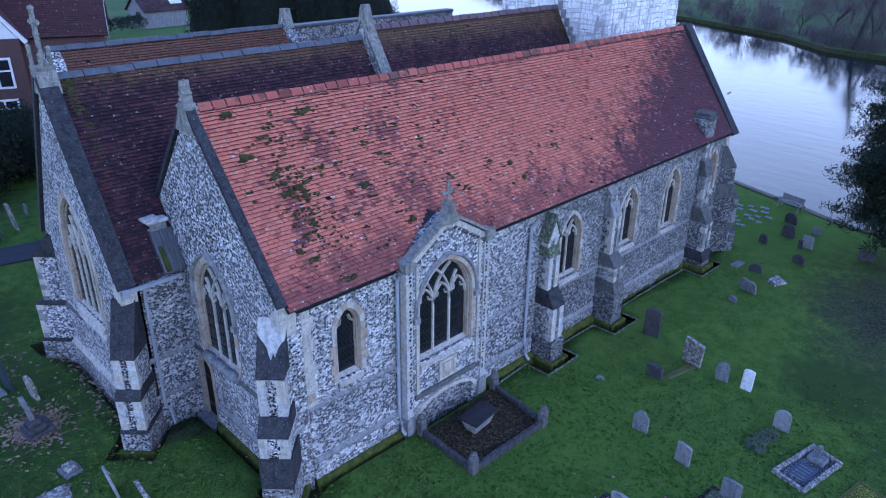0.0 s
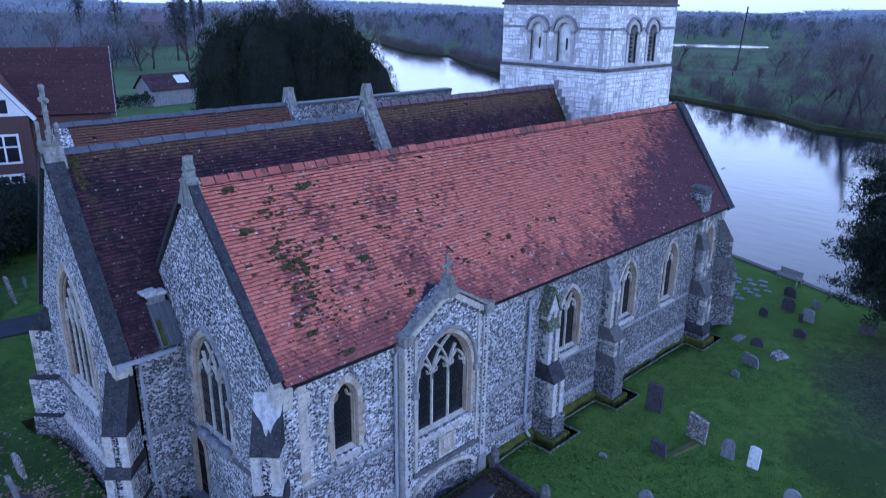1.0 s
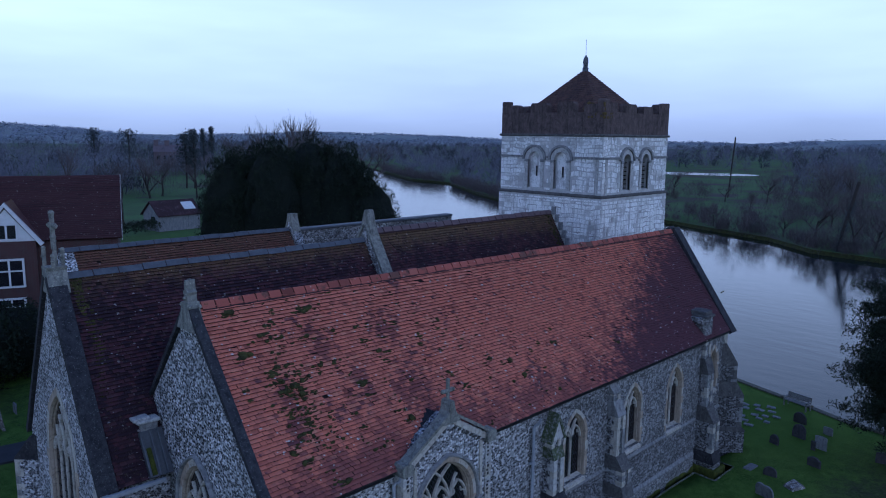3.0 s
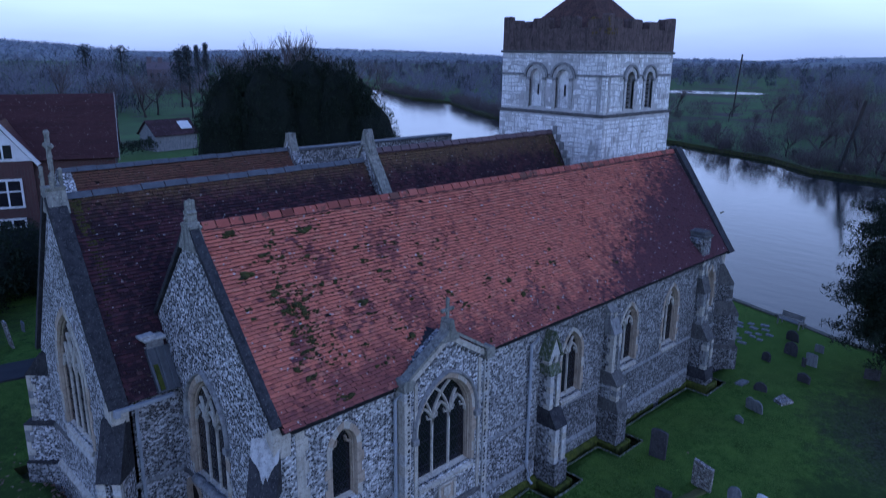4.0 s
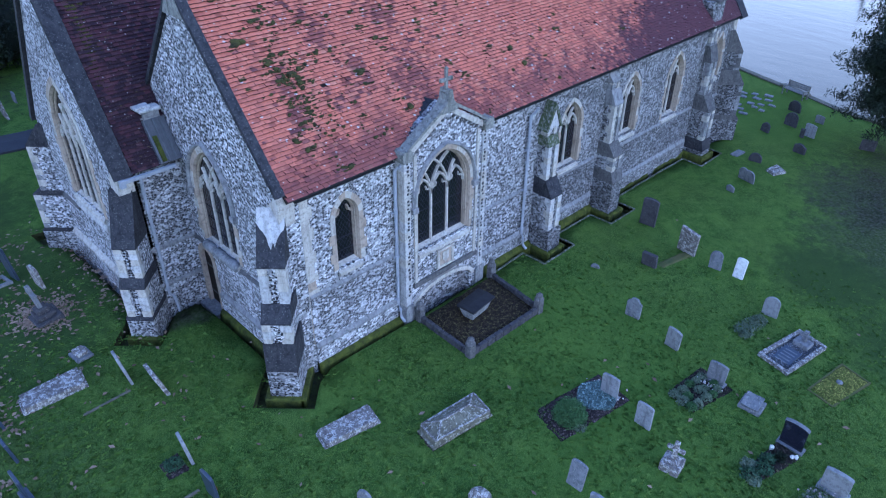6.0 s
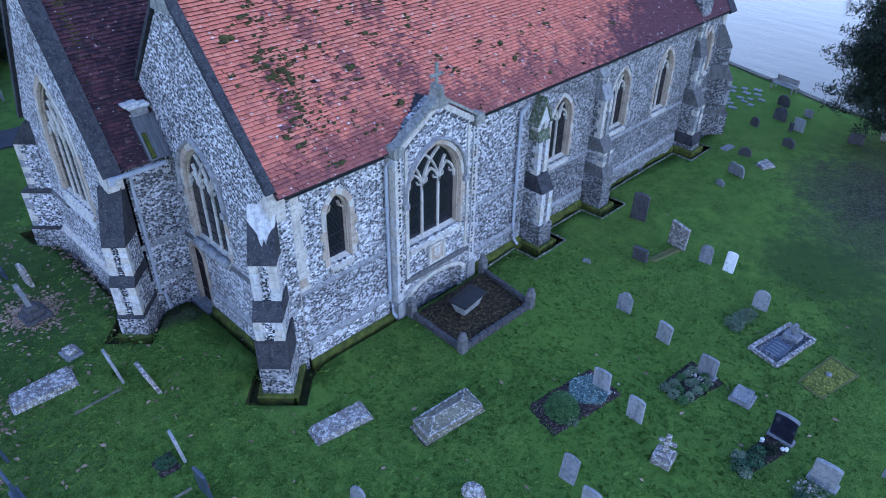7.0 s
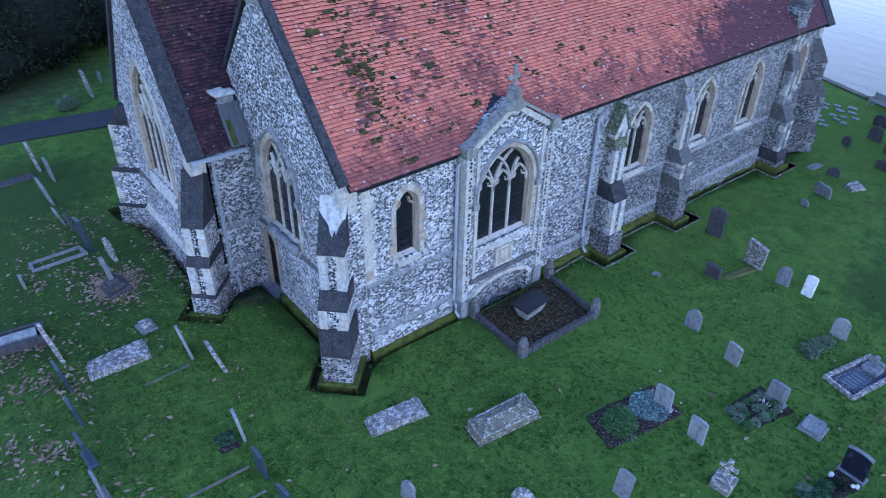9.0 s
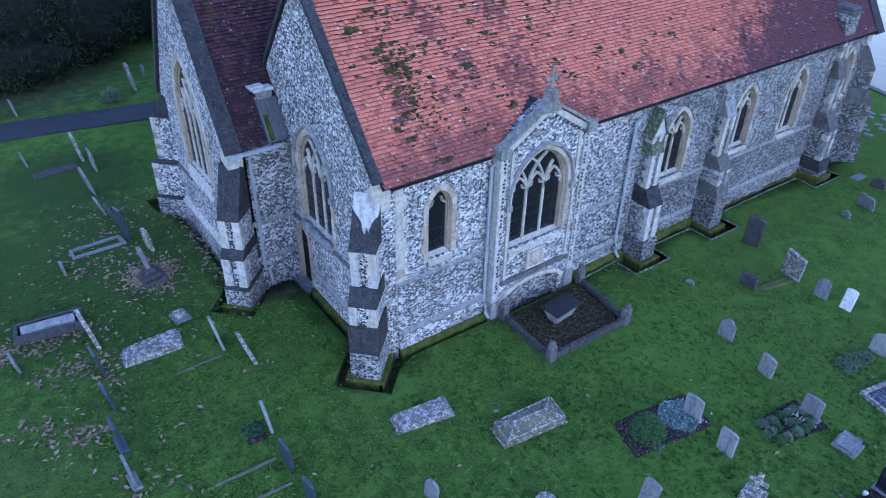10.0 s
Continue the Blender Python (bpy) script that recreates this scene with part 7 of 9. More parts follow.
        pts = np.array([(lean * h * t + rng.normal(0, 0.3), -lean * h * t + rng.normal(0, 0.3), h * t) for t in rng.uniform(0.3, 1.0, 40)])
        v, f = leaf_cloud(rng, pts, 3, 0.5, 0.2, 0.12)
        tagged(raw("branch_work", v, f, "twig", tree), kind="stuff")
    # ivy-clad tree at the water's edge
    tree = empty("ivy_tree", "leaning tree trunk thick with dark ivy at the water", "tree", "", pose(100.5, 17.0, -0.6))
    bm = bmesh.new()
    tube(bm, [(0, 0, -0.6), (0.6, -0.6, 4), (1.6, -1.6, 10)], 0.24, 8)
    part("trunk", bm, "bark", tree)
    rng = np.random.default_rng(5)
    t = rng.uniform(0.02, 0.85, 500) ** 1.3
    pts = np.stack([1.6 * t + rng.normal(0, 0.26, 500), -1.6 * t + rng.normal(0, 0.26, 500), 9 * t], 1)
    v, f = leaf_cloud(rng, pts, 4, 0.11, 0.22)
    tagged(raw("ivy", v, f, "far_green", tree), kind="stuff")


build_bare_trees()


def in_river(x, y):
    loop = NEAR_BANK + FAR_BANK
    hit = False
    for (xa, ya), (xb, yb) in zip(loop, loop[1:] + loop[:1]):
        if (ya > y) != (yb > y) and x < (xb - xa) * (y - ya) / (yb - ya) + xa:
            hit = not hit
    return hit


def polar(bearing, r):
    return VIEWPOINT[0] + r * math.cos(radians(bearing)), VIEWPOINT[1] + r * math.sin(radians(bearing))


def twig_puffs(rng, trees, clumps, per, length, thin):
    """Leafless crowns: each tree is a handful of clumps of fine upward twigs."""
    tr = np.array(trees)     # x, y, height, width
    k = len(tr)
    c = np.repeat(tr, clumps, 0)
    n = k * clumps
    a = rng.uniform(0, 2 * math.pi, n)
    rad = c[:, 3] * 0.5 * rng.random(n) ** 0.5
    up = rng.random(n)
    z = c[:, 2] * (0.12 + 0.80 * up * (1 - 0.35 * (rad / (c[:, 3] * 0.5)) ** 2))
    p = np.stack([c[:, 0] + rad * np.cos(a), c[:, 1] + rad * np.sin(a), z - 0.45], 1)
    size = np.repeat(c[:, 3], per)
    p = np.repeat(p, per, 0) + rng.normal(0, 1, (n * per, 3)) * (0.11 * size)[:, None]
    p[:, 2] = np.maximum(p[:, 2], -0.4)
    return leaf_cloud(rng, p, 1, length, 0.05, thin, 0.7)


def build_far_woods():
    rng = np.random.default_rng(77)
    # scrub and bushes along the far bank
    bush = []
    for (xa, ya), (xb, yb) in zip(FAR_BANK[1:], FAR_BANK[2:]):
        d = math.hypot(xb - xa, yb - ya)
        for k in range(int(min(d, 100) * 2.2)):
            t = rng.random()
            s = abs(rng.normal(0, 2.2)) - 0.4
            x, y = xa + (xb - xa) * t + s * 0.9, ya + (yb - ya) * t - s * 0.25
            open_bank = math.sin(x * 0.23 + y * 0.19) < -0.35 or 43 < y < 60
            if in_river(x, y) or (open_bank and rng.random() < 0.6):
                continue
            h = rng.uniform(1.2, 4.2)
            bush.append((x, y, h, h * rng.uniform(0.9, 1.5)))
    v, f = twig_puffs(rng, bush, 14, 16, 0.42, 0.10)
    tagged(raw("bank_scrub", v, f, "twig"), "brown leafless scrub along the far river bank", "scrub", kind="stuff")
    # soft brown thickets on the far meadow
    near = []
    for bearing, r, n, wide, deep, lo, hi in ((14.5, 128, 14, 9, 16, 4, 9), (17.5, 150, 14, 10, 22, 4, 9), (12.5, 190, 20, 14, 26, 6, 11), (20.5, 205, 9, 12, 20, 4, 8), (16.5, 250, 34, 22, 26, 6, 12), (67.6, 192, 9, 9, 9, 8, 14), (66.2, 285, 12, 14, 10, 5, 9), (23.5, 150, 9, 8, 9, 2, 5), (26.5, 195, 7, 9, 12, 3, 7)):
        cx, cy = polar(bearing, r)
        for k in range(n):
            x, y, h = cx + rng.normal(0, deep * 0.5), cy + rng.normal(0, wide * 0.6), rng.uniform(lo, hi)
            if not in_river(x, y):
                near.append((x, y, h, h * rng.uniform(0.5, 0.85)))
    v, f = twig_puffs(rng, near, 26, 16, 0.6, 0.07)
    tagged(raw("meadow_thicket", v, f, "twig"), "soft brown leafless thickets on the far meadow", "thicket", kind="stuff")
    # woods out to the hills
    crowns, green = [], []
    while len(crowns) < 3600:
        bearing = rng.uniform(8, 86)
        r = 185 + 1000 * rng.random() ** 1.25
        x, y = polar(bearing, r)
        if in_river(x, y) or in_river(x - 8, y - 6):
            continue
        clump = math.sin(x * 0.021) + math.sin(y * 0.027 + 1.3) + 0.6 * math.sin((x + y) * 0.051) + 0.4 * math.sin((x - y) * 0.09)
        if bearing < 30:
            if r < (225 if bearing < 19.5 else 395) or (bearing > 19.5 and r < 520 and clump < 0.4) or (bearing < 19.5 and r < 330 and clump < -0.2):
                continue
            h = rng.uniform(6, 13)
        elif bearing < 52:
            if r < 178:
                continue
            h = rng.uniform(5, 11) if r > 260 else rng.uniform(3, 7)
        elif bearing < 68.5:
            if r < 270 or (r < 360 and clump < 0.5):
                continue
            h = rng.uniform(6, 13)
        else:
            if r > 700:
                continue
            h = rng.uniform(8, 16.5)
        h *= 0.75 + 0.25 * rng.random()
        w = h * rng.uniform(0.5, 0.95)
        (green if rng.random() < 0.10 else crowns).append((x, y, h, w))
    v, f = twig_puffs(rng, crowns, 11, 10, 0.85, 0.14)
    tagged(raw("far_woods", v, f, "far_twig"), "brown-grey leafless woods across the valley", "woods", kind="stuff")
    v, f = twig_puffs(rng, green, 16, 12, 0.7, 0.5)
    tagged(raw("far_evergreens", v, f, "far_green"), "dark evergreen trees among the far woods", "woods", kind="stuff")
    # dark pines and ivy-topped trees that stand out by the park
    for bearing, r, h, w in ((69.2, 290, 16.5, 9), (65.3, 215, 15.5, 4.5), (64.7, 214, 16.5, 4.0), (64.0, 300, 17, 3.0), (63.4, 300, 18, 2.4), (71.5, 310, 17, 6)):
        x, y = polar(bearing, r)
        tree = empty("pine_tree", "dark evergreen tree beyond the park", "tree", "park evergreens", pose(x, y, -0.4))
        bm = bmesh.new()
        tube(bm, [(0, 0, -0.3), (0.2, 0, h * 0.5), (0.1, 0.2, h * 0.92)], 0.3, 6)
        part("trunk", bm, "bark", tree)
        n = 260
        p = np.stack([rng.normal(0, w * 0.24, n), rng.normal(0, w * 0.24, n), h * (1 - 0.62 * rng.random(n))], 1)
        p[:, :2] *= (1.15 - 0.6 * (p[:, 2:3] / h - 0.58) / 0.42)
        v, f = leaf_cloud(rng, p, 6, 0.4, 0.35)
        tagged(raw("crown", v, f, "far_green", tree), kind="stuff")


build_far_woods()


def build_mansion():
    """Large brick house with tall chimneys, far off across the park."""
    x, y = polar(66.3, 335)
    m = pose(x, y, -1.4, 0, 0, -24)
    house = empty("mansion", "distant red brick mansion with tall chimneys", "house", "", m)
    bm = bmesh.new()
    box(bm, (-7, -5, 0), (7, 5, 8.6))
    box(bm, (7, -4, 0), (17, 4, 6.5))
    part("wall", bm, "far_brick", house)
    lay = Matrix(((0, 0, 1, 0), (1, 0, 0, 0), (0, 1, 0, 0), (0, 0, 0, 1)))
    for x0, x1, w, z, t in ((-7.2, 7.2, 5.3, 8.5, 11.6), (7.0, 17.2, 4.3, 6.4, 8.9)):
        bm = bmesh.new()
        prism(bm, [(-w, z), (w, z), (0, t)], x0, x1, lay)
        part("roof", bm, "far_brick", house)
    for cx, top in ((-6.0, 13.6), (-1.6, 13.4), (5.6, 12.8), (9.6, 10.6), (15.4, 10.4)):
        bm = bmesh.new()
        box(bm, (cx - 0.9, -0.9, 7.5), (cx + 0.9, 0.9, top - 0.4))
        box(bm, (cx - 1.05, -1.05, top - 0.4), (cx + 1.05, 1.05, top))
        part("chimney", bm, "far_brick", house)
    for k in range(5):
        for z in (1.4, 5.0):
            bm = bmesh.new()
            box(bm, (-5.8 + 2.7 * k, -5.06, z), (-4.6 + 2.7 * k, -4.98, z + 2.0))
            part("window", bm, "glass", house)
    bm = bmesh.new()
    box(bm, (-9, -12.2, 0), (20, -11.8, 3.0))
    part("garden_wall", bm, "grave_pale", house, "pale garden wall")


build_mansion()


def build_hills():
    """Low wooded hills on the horizon."""
    marks = [(6, 30), (13.6, 29), (17, 25), (20, 19), (22, 15), (24, 17), (27, 19), (31, 15), (36, 13), (41, 19), (44, 23), (48, 27), (50.5, 29), (51.5, 27), (53, 30), (56, 31), (60, 26), (63, 24), (67, 24), (70, 27), (74, 35), (77, 41), (86, 47)]
    vs, fs = [], []
    n, depth = 0, 14
    az = 2.0
    rng = np.random.default_rng(9)
    clumps = []
    while az < 90:
        h = float(np.interp(az, [m[0] for m in marks], [m[1] for m in marks]))
        for k in range(depth):
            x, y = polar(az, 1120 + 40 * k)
            t = math.sin(min(1.0, k / 11) * math.pi / 2)
            z = -2 + (h - 10) * t + (2.5 * noise.noise((x * 0.008, y * 0.008, 0.0)) if k else 0)
            vs.append((x, y, z))
            field = noise.noise((x * 0.004, y * 0.004, 5.0)) > 0.22
            if k and not field:
                for q in range(2):
                    clumps.append((x + rng.normal(0, 9), y + rng.normal(0, 9), z + rng.uniform(-1.0, 2.0)))
        if n:
            b = (n - 1) * depth
            fs += [(b + k, b + k + 1, b + k + depth + 1, b + k + depth) for k in range(depth - 1)]
        n += 1
        az += 0.2
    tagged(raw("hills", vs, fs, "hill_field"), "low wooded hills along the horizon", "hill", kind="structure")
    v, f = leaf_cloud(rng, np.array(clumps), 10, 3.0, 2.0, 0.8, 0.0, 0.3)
    tagged(raw("hill_woods", v, f, "hill_wood"), "woods on the far hills, tinted blue-grey to stand in for haze", "woods", kind="stuff")


build_hills()


def build_house():
    """Brick house with a tiled roof and a white-boarded gable, beyond the churchyard."""
    turn = math.degrees(math.atan2(0.36, -0.933)) - 180
    m = pose(13.3, 44.4, -0.1, 0, 0, turn)      # local x runs along the ridge to the west end, -y to the churchyard
    house = empty("house", "red brick house with steep tiled roof and white gables", "house", "", m)
    bm = bmesh.new()
    prism(bm, [(-4.6, 0), (4.6, 0), (4.6, 7.6), (0, 11.6), (-4.6, 7.6)], -26.0, -0.3, Matrix(((0, 0, 1, 0), (1, 0, 0, 0), (0, 1, 0, 0), (0, 0, 0, 1))))
    part("wall", bm, "brick", house, "old red brick wall")
    bm = bmesh.new()
    for s in (-1, 1):
        prism(bm, [(s * 5.0, 7.45), (0, 11.8), (0, 11.62), (s * 4.85, 7.38)], -26.2, 0.0, Matrix(((0, 0, 1, 0), (1, 0, 0, 0), (0, 1, 0, 0), (0, 0, 0, 1))))
    roof = part("roof", bm, "house_tile", house, "steep mottled red-brown tile roof")
    for k in range(34):
        bm = bmesh.new()
        t = k / 34
        y, z = -5.0 + 5.0 * t, 7.47 + 4.35 * t
        box(bm, (-26.2, y - 0.02, z), (0.02, y + 0.14, z + 0.05))
        part("tile_course", bm, "house_tile", roof)
    bm = bmesh.new()
    for s in (-1, 1):
        prism(bm, [(s * 5.05, 7.25), (0, 11.6), (0, 11.86), (s * 5.05, 7.55)], 0.0, 0.07, Matrix(((0, 0, 1, 0), (1, 0, 0, 0), (0, 1, 0, 0), (0, 0, 0, 1))))
    part("verge", bm, "grave_lichen", house, "verge tiles white with lichen")
    # gabled bays
    for gx in (-7.3, -18.0):
        front = -5.35
        fm = Matrix(((1, 0, 0, gx), (0, 0, -1, front), (0, 1, 0, 0), (0, 0, 0, 1)))
        bm = bmesh.new()
        prism(bm, [(-1.75, 0), (1.75, 0), (1.75, 7.5), (0, 9.85), (-1.75, 7.5)], -3.5, 0.0, fm)
        bay = part("gabled_bay", bm, "brick", house, "projecting brick bay")
        bm = bmesh.new()
        prism(bm, [(-1.72, 7.52), (1.72, 7.52), (0, 9.8)], 0.0, 0.04, fm)
        part("gable_boarding", bm, "white_paint", bay, "white boarded gable")
        bm = bmesh.new()
        for s in (-1, 1):
            prism(bm, [(s * 2.05, 7.15), (0, 9.95), (0, 10.25), (s * 2.25, 7.3)], -0.2, 0.18, fm)
        part("bargeboard", bm, "white_paint", bay)
        bm = bmesh.new()
        for s in (-1, 1):
            prism(bm, [(s * 2.2, 7.2), (0, 10.1), (0, 10.22), (s * 2.25, 7.35)], -4.2, -0.2, fm)
        part("bay_roof", bm, "rust", bay)
        for u0, u1, v0, v1, lights in ((-0.62, 0.62, 7.7, 8.7, 2), (-0.85, 0.85, 4.35, 6.2, 2), (-0.8, 0.8, 2.0, 3.4, 2)):
            bm = bmesh.new()
            box(bm, (u0, v0, 0.02), (u1, v1, 0.07), fm)
            win = part("window", bm, "glass", bay, "dark glazed casement in white frame")
            bm = bmesh.new()
            for a, b in (((u0 - 0.1, v0 - 0.1), (u0 + 0.04, v1 + 0.1)), ((u1 - 0.04, v0 - 0.1), (u1 + 0.1, v1 + 0.1)), ((u0, v0 - 0.12), (u1, v0 + 0.02)), ((u0, v1 - 0.04), (u1, v1 + 0.1)), ((-0.06, v0), (0.06, v1))):
                box(bm, (*a, 0.0), (*b, 0.12), fm)
            if v1 - v0 > 1.2:
                box(bm, (u0, (v0 + v1) / 2 + 0.1, 0.0), (u1, (v0 + v1) / 2 + 0.2, 0.115), fm)
            part("window_frame", bm, "white_paint", win)
    return house


build_house()


def build_shed():
    m = pose(41.2, 99.0, -0.4, 0, 0, 6)
    shed = empty("shed", "grey timber shed with red tiled roof and a rooflight", "shed", "", m)
    lay = Matrix(((0, 0, 1, 0), (1, 0, 0, 0), (0, 1, 0, 0), (0, 0, 0, 1)))
    bm = bmesh.new()
    prism(bm, [(-2.4, 0), (2.4, 0), (2.4, 2.6), (0, 4.5), (-2.4, 2.6)], -3.6, 3.6, lay)
    part("wall", bm, "grave_grey", shed, "weathered grey boarding")
    bm = bmesh.new()
    for s in (-1, 1):
        prism(bm, [(s * 2.8, 2.35), (0, 4.6), (0, 4.75), (s * 2.8, 2.5)], -3.9, 3.9, lay)
    roof = part("roof", bm, "house_tile", shed, "red tiled roof")
    # white paint on this pane stands in for reflected sky
    bm = bmesh.new()
    prism(bm, [(-1.9, 3.25), (-0.6, 4.3), (-0.6, 4.36), (-1.9, 3.31)], 1.2, 3.2, lay)
    part("rooflight", bm, "white_paint", roof, "rooflight painted white for its sky reflection")
    bm = bmesh.new()
    box(bm, (-3.66, -1.2, 0.9), (-3.6, -0.1, 2.3))
    part("window", bm, "glass", shed)


build_shed()


def hedge(name, a, b, width, height, label, seed, mat="shrub"):
    rng = np.random.default_rng(seed)
    a, b = np.array(a, float), np.array(b, float)
    n = int(np.linalg.norm(b - a) * 60)
    t = rng.random((n, 1))
    p = a + (b - a) * t
    p = np.c_[p, np.zeros(n)] + np.c_[rng.uniform(-width, width, n), rng.uniform(-width, width, n), height * rng.random(n) ** 0.6]
    v, f = leaf_cloud(rng, p, 6, 0.16, 0.12)
    tagged(raw(name, v, f, mat), label, "hedge", kind="stuff")


hedge("hedge", (-3.0, 41.0), (11.5, 39.0), 0.7, 1.7, "clipped dark hedge in front of the house", 61)
hedge("hedge", (28.0, 92.0), (37.0, 95.0), 0.9, 1.8, "dark hedge beside the shed", 62, "yew")


def build_outhouse():
    m = pose(3.0, 44.5, 0.0, 0, 0, 20)
    lay = Matrix(((0, 0, 1, 0), (1, 0, 0, 0), (0, 1, 0, 0), (0, 0, 0, 1)))
    out = empty("outhouse", "low brick outhouse with a moss-covered roof", "outhouse", "", m)
    bm = bmesh.new()
    prism(bm, [(-2.0, 0), (2.0, 0), (2.0, 3.4), (-2.0, 1.9)], -5.0, 5.0, lay)
    part("wall", bm, "brick", out)
    bm = bmesh.new()
    prism(bm, [(-2.4, 1.75), (2.1, 3.45), (2.1, 3.6), (-2.4, 1.9)], -5.3, 5.3, lay)
    part("roof", bm, "moss_bed", out, "roof thick with yellow-green moss")


build_outhouse()

# ================= graves and small things in the churchyard =================


def outline_of(style, w, h):
    """The face of a headstone, width along the first axis."""
    a = w / 2
    if style == "round":
        return [(-a, -0.25), (a, -0.25), (a, h * 0.915)] + [(a * math.cos(t), h * 0.915 + h * 0.085 * math.sin(t)) for t in np.linspace(0.25, math.pi - 0.25, 9)] + [(-a, h * 0.915)]
    if style == "full":
        return [(-a, -0.25), (a, -0.25)] + [(a * math.cos(t), h - a + a * math.sin(t)) for t in np.linspace(0, math.pi, 11)]
    if style == "gothic":
        return [(-a, -0.25), (a, -0.25)] + arch(0, a, 0, h * 0.66, h, 5, False)
    if style == "shoulder":
        return [(-a, -0.25), (a, -0.25), (a, h * 0.72), (a * 0.86, h * 0.80), (a * 0.62, h * 0.82)] + [(a * 0.62 * math.cos(t), h * 0.82 + h * 0.18 * math.sin(t)) for t in np.linspace(0.3, math.pi - 0.3, 7)] + [(-a * 0.62, h * 0.82), (-a * 0.86, h * 0.80), (-a, h * 0.72)]
    if style == "slant":
        return [(-a, -0.25), (a, -0.25), (a, h * 0.95), (a * 0.4, h), (-a * 0.5, h), (-a, h * 0.9)]
    return [(-a, -0.25), (a, -0.25), (a, h), (-a, h)]


FACE = Matrix(((0, 0, 1, 0), (1, 0, 0, 0), (0, 1, 0, 0), (0, 0, 0, 1)))   # stone faces east and west
STONE_LABEL = {"grave_grey": "weathered grey headstone standing in the grass", "grave_pale": "pale headstone standing in the grass", "grave_white": "clean white military headstone standing in the grass",
               "grave_dark": "dark weathered headstone standing in the grass", "grave_lichen": "lichen-covered leaning headstone in the grass", "slate": "dark slate headstone standing in the grass", "granite": "polished black granite headstone with pale edges"}


def stone_at(x, y, w, h, style="round", mat="grave_grey", lean=0.0, tilt=0.0, turn=0.0, thick=0.09, base=False, edge=None, label=""):
    """A headstone. lean: degrees towards its back, tilt: to its side."""
    place = pose(x, y, ground_z(x, y) - 0.01, tilt, lean, turn)
    bm = bmesh.new()
    prism(bm, outline_of(style, w, h), -thick / 2, thick / 2, FACE)
    es = [e for e in bm.edges if e.calc_face_angle(0) > 0.6]
    bmesh.ops.bevel(bm, geom=es, offset=0.012, segments=1, affect="EDGES")
    label = label or STONE_LABEL[mat]
    if abs(lean) + abs(tilt) > 7 and "leaning" not in label:
        label = label.replace("headstone standing", "headstone leaning")
    if not base and edge is None:
        ob = put("headstone", bm, mat)
        ob.matrix_basis = place
        return tagged(ob, label, "headstone", "churchyard headstones")
    top = empty("headstone", label, "headstone", "churchyard headstones", place)
    part("slab", bm, mat, top)
    if base:
        bm = bmesh.new()
        box(bm, (-thick - 0.03, -w / 2 - 0.05, -0.2), (thick + 0.05, w / 2 + 0.05, 0.10), None, 0.015)
        part("base", bm, mat if edge is None else edge, top, "low stone base")
    if edge is not None:
        bm = bmesh.new()
        rim = outline_of(style, w + 0.02, h + 0.01)
        for p, q in zip(rim[1:], rim[2:] + rim[:1]):
            d = math.hypot(q[0] - p[0], q[1] - p[1])
            if d > 1e-3 and min(p[1], q[1]) > -0.2:
                n = (-(q[1] - p[1]) / d * 0.012, (q[0] - p[0]) / d * 0.012)
                prism(bm, [p, q, (q[0] - n[0], q[1] - n[1]), (p[0] - n[0], p[1] - n[1])], -thick / 2 - 0.004, thick / 2 + 0.004, FACE)
        part("rim", bm, edge, top, "pale rough edge")
    return top


# headstones: x, y, width, height, outline, stone, lean, tilt, turn
SOUTH_LAWN = [
    (15.3, -2.5, 0.66, 1.3, "round", "grave_dark", -5, 3, 6), (14.6, -4.65, 0.78, 1.25, "square", "grave_lichen", -14, 9, -8), (14.36, -5.96, 0.46, 0.75, "full", "grave_grey", 4, -3, 10),
    (14.43, -6.83, 0.39, 0.84, "round", "grave_white", 3, 1, 0), (9.68, -5.4, 0.53, 0.8, "shoulder", "grave_grey", -3, 2, 4), (9.25, -7.13, 0.5, 0.95, "round", "grave_pale", -13, 8, -6),
    (13.14, -8.6, 0.52, 0.8, "full", "grave_pale", -2, -1, 8), (5.65, -8.3, 0.5, 0.86, "round", "grave_pale", -2, 0, -2), (2.61, -8.2, 0.46, 0.92, "round", "grave_grey", 5, 2, 2),
]
EAST_ROW = [
    (-3.81, 3.3, 0.74, 1.08, "gothic", "grave_pale", -10, -3, -6), (-3.26, 2.24, 0.86, 0.82, "slant", "grave_lichen", -16, -4, -3), (-3.97, -0.68, 0.52, 0.92, "round", "grave_pale", -7, 0, -8),
    (-4.12, -2.17, 0.5, 0.95, "round", "slate", -4, 0, 3), (-4.12, -3.47, 0.46, 0.85, "round", "slate", -4, 0, 8), (-1.66, -5.04, 0.44, 0.72, "gothic", "grave_grey", 0, 3, 12),
    (-6.97, 5.42, 0.66, 1.5, "shoulder", "grave_lichen", -9, 0, 5), (-7.11, 4.0, 0.6, 0.98, "square", "slate", -8, 0, 4), (-7.24, 2.54, 0.6, 0.82, "round", "slate", -8, 0, 4),
    (-9.13, 5.55, 0.5, 0.58, "round", "grave_grey", -8, 0, 6), (-6.95, 9.92, 0.5, 0.4, "round", "grave_grey", -4, 0, 2), (-4.49, 10.84, 0.5, 1.42, "square", "slate", -7, 0, 12),
]
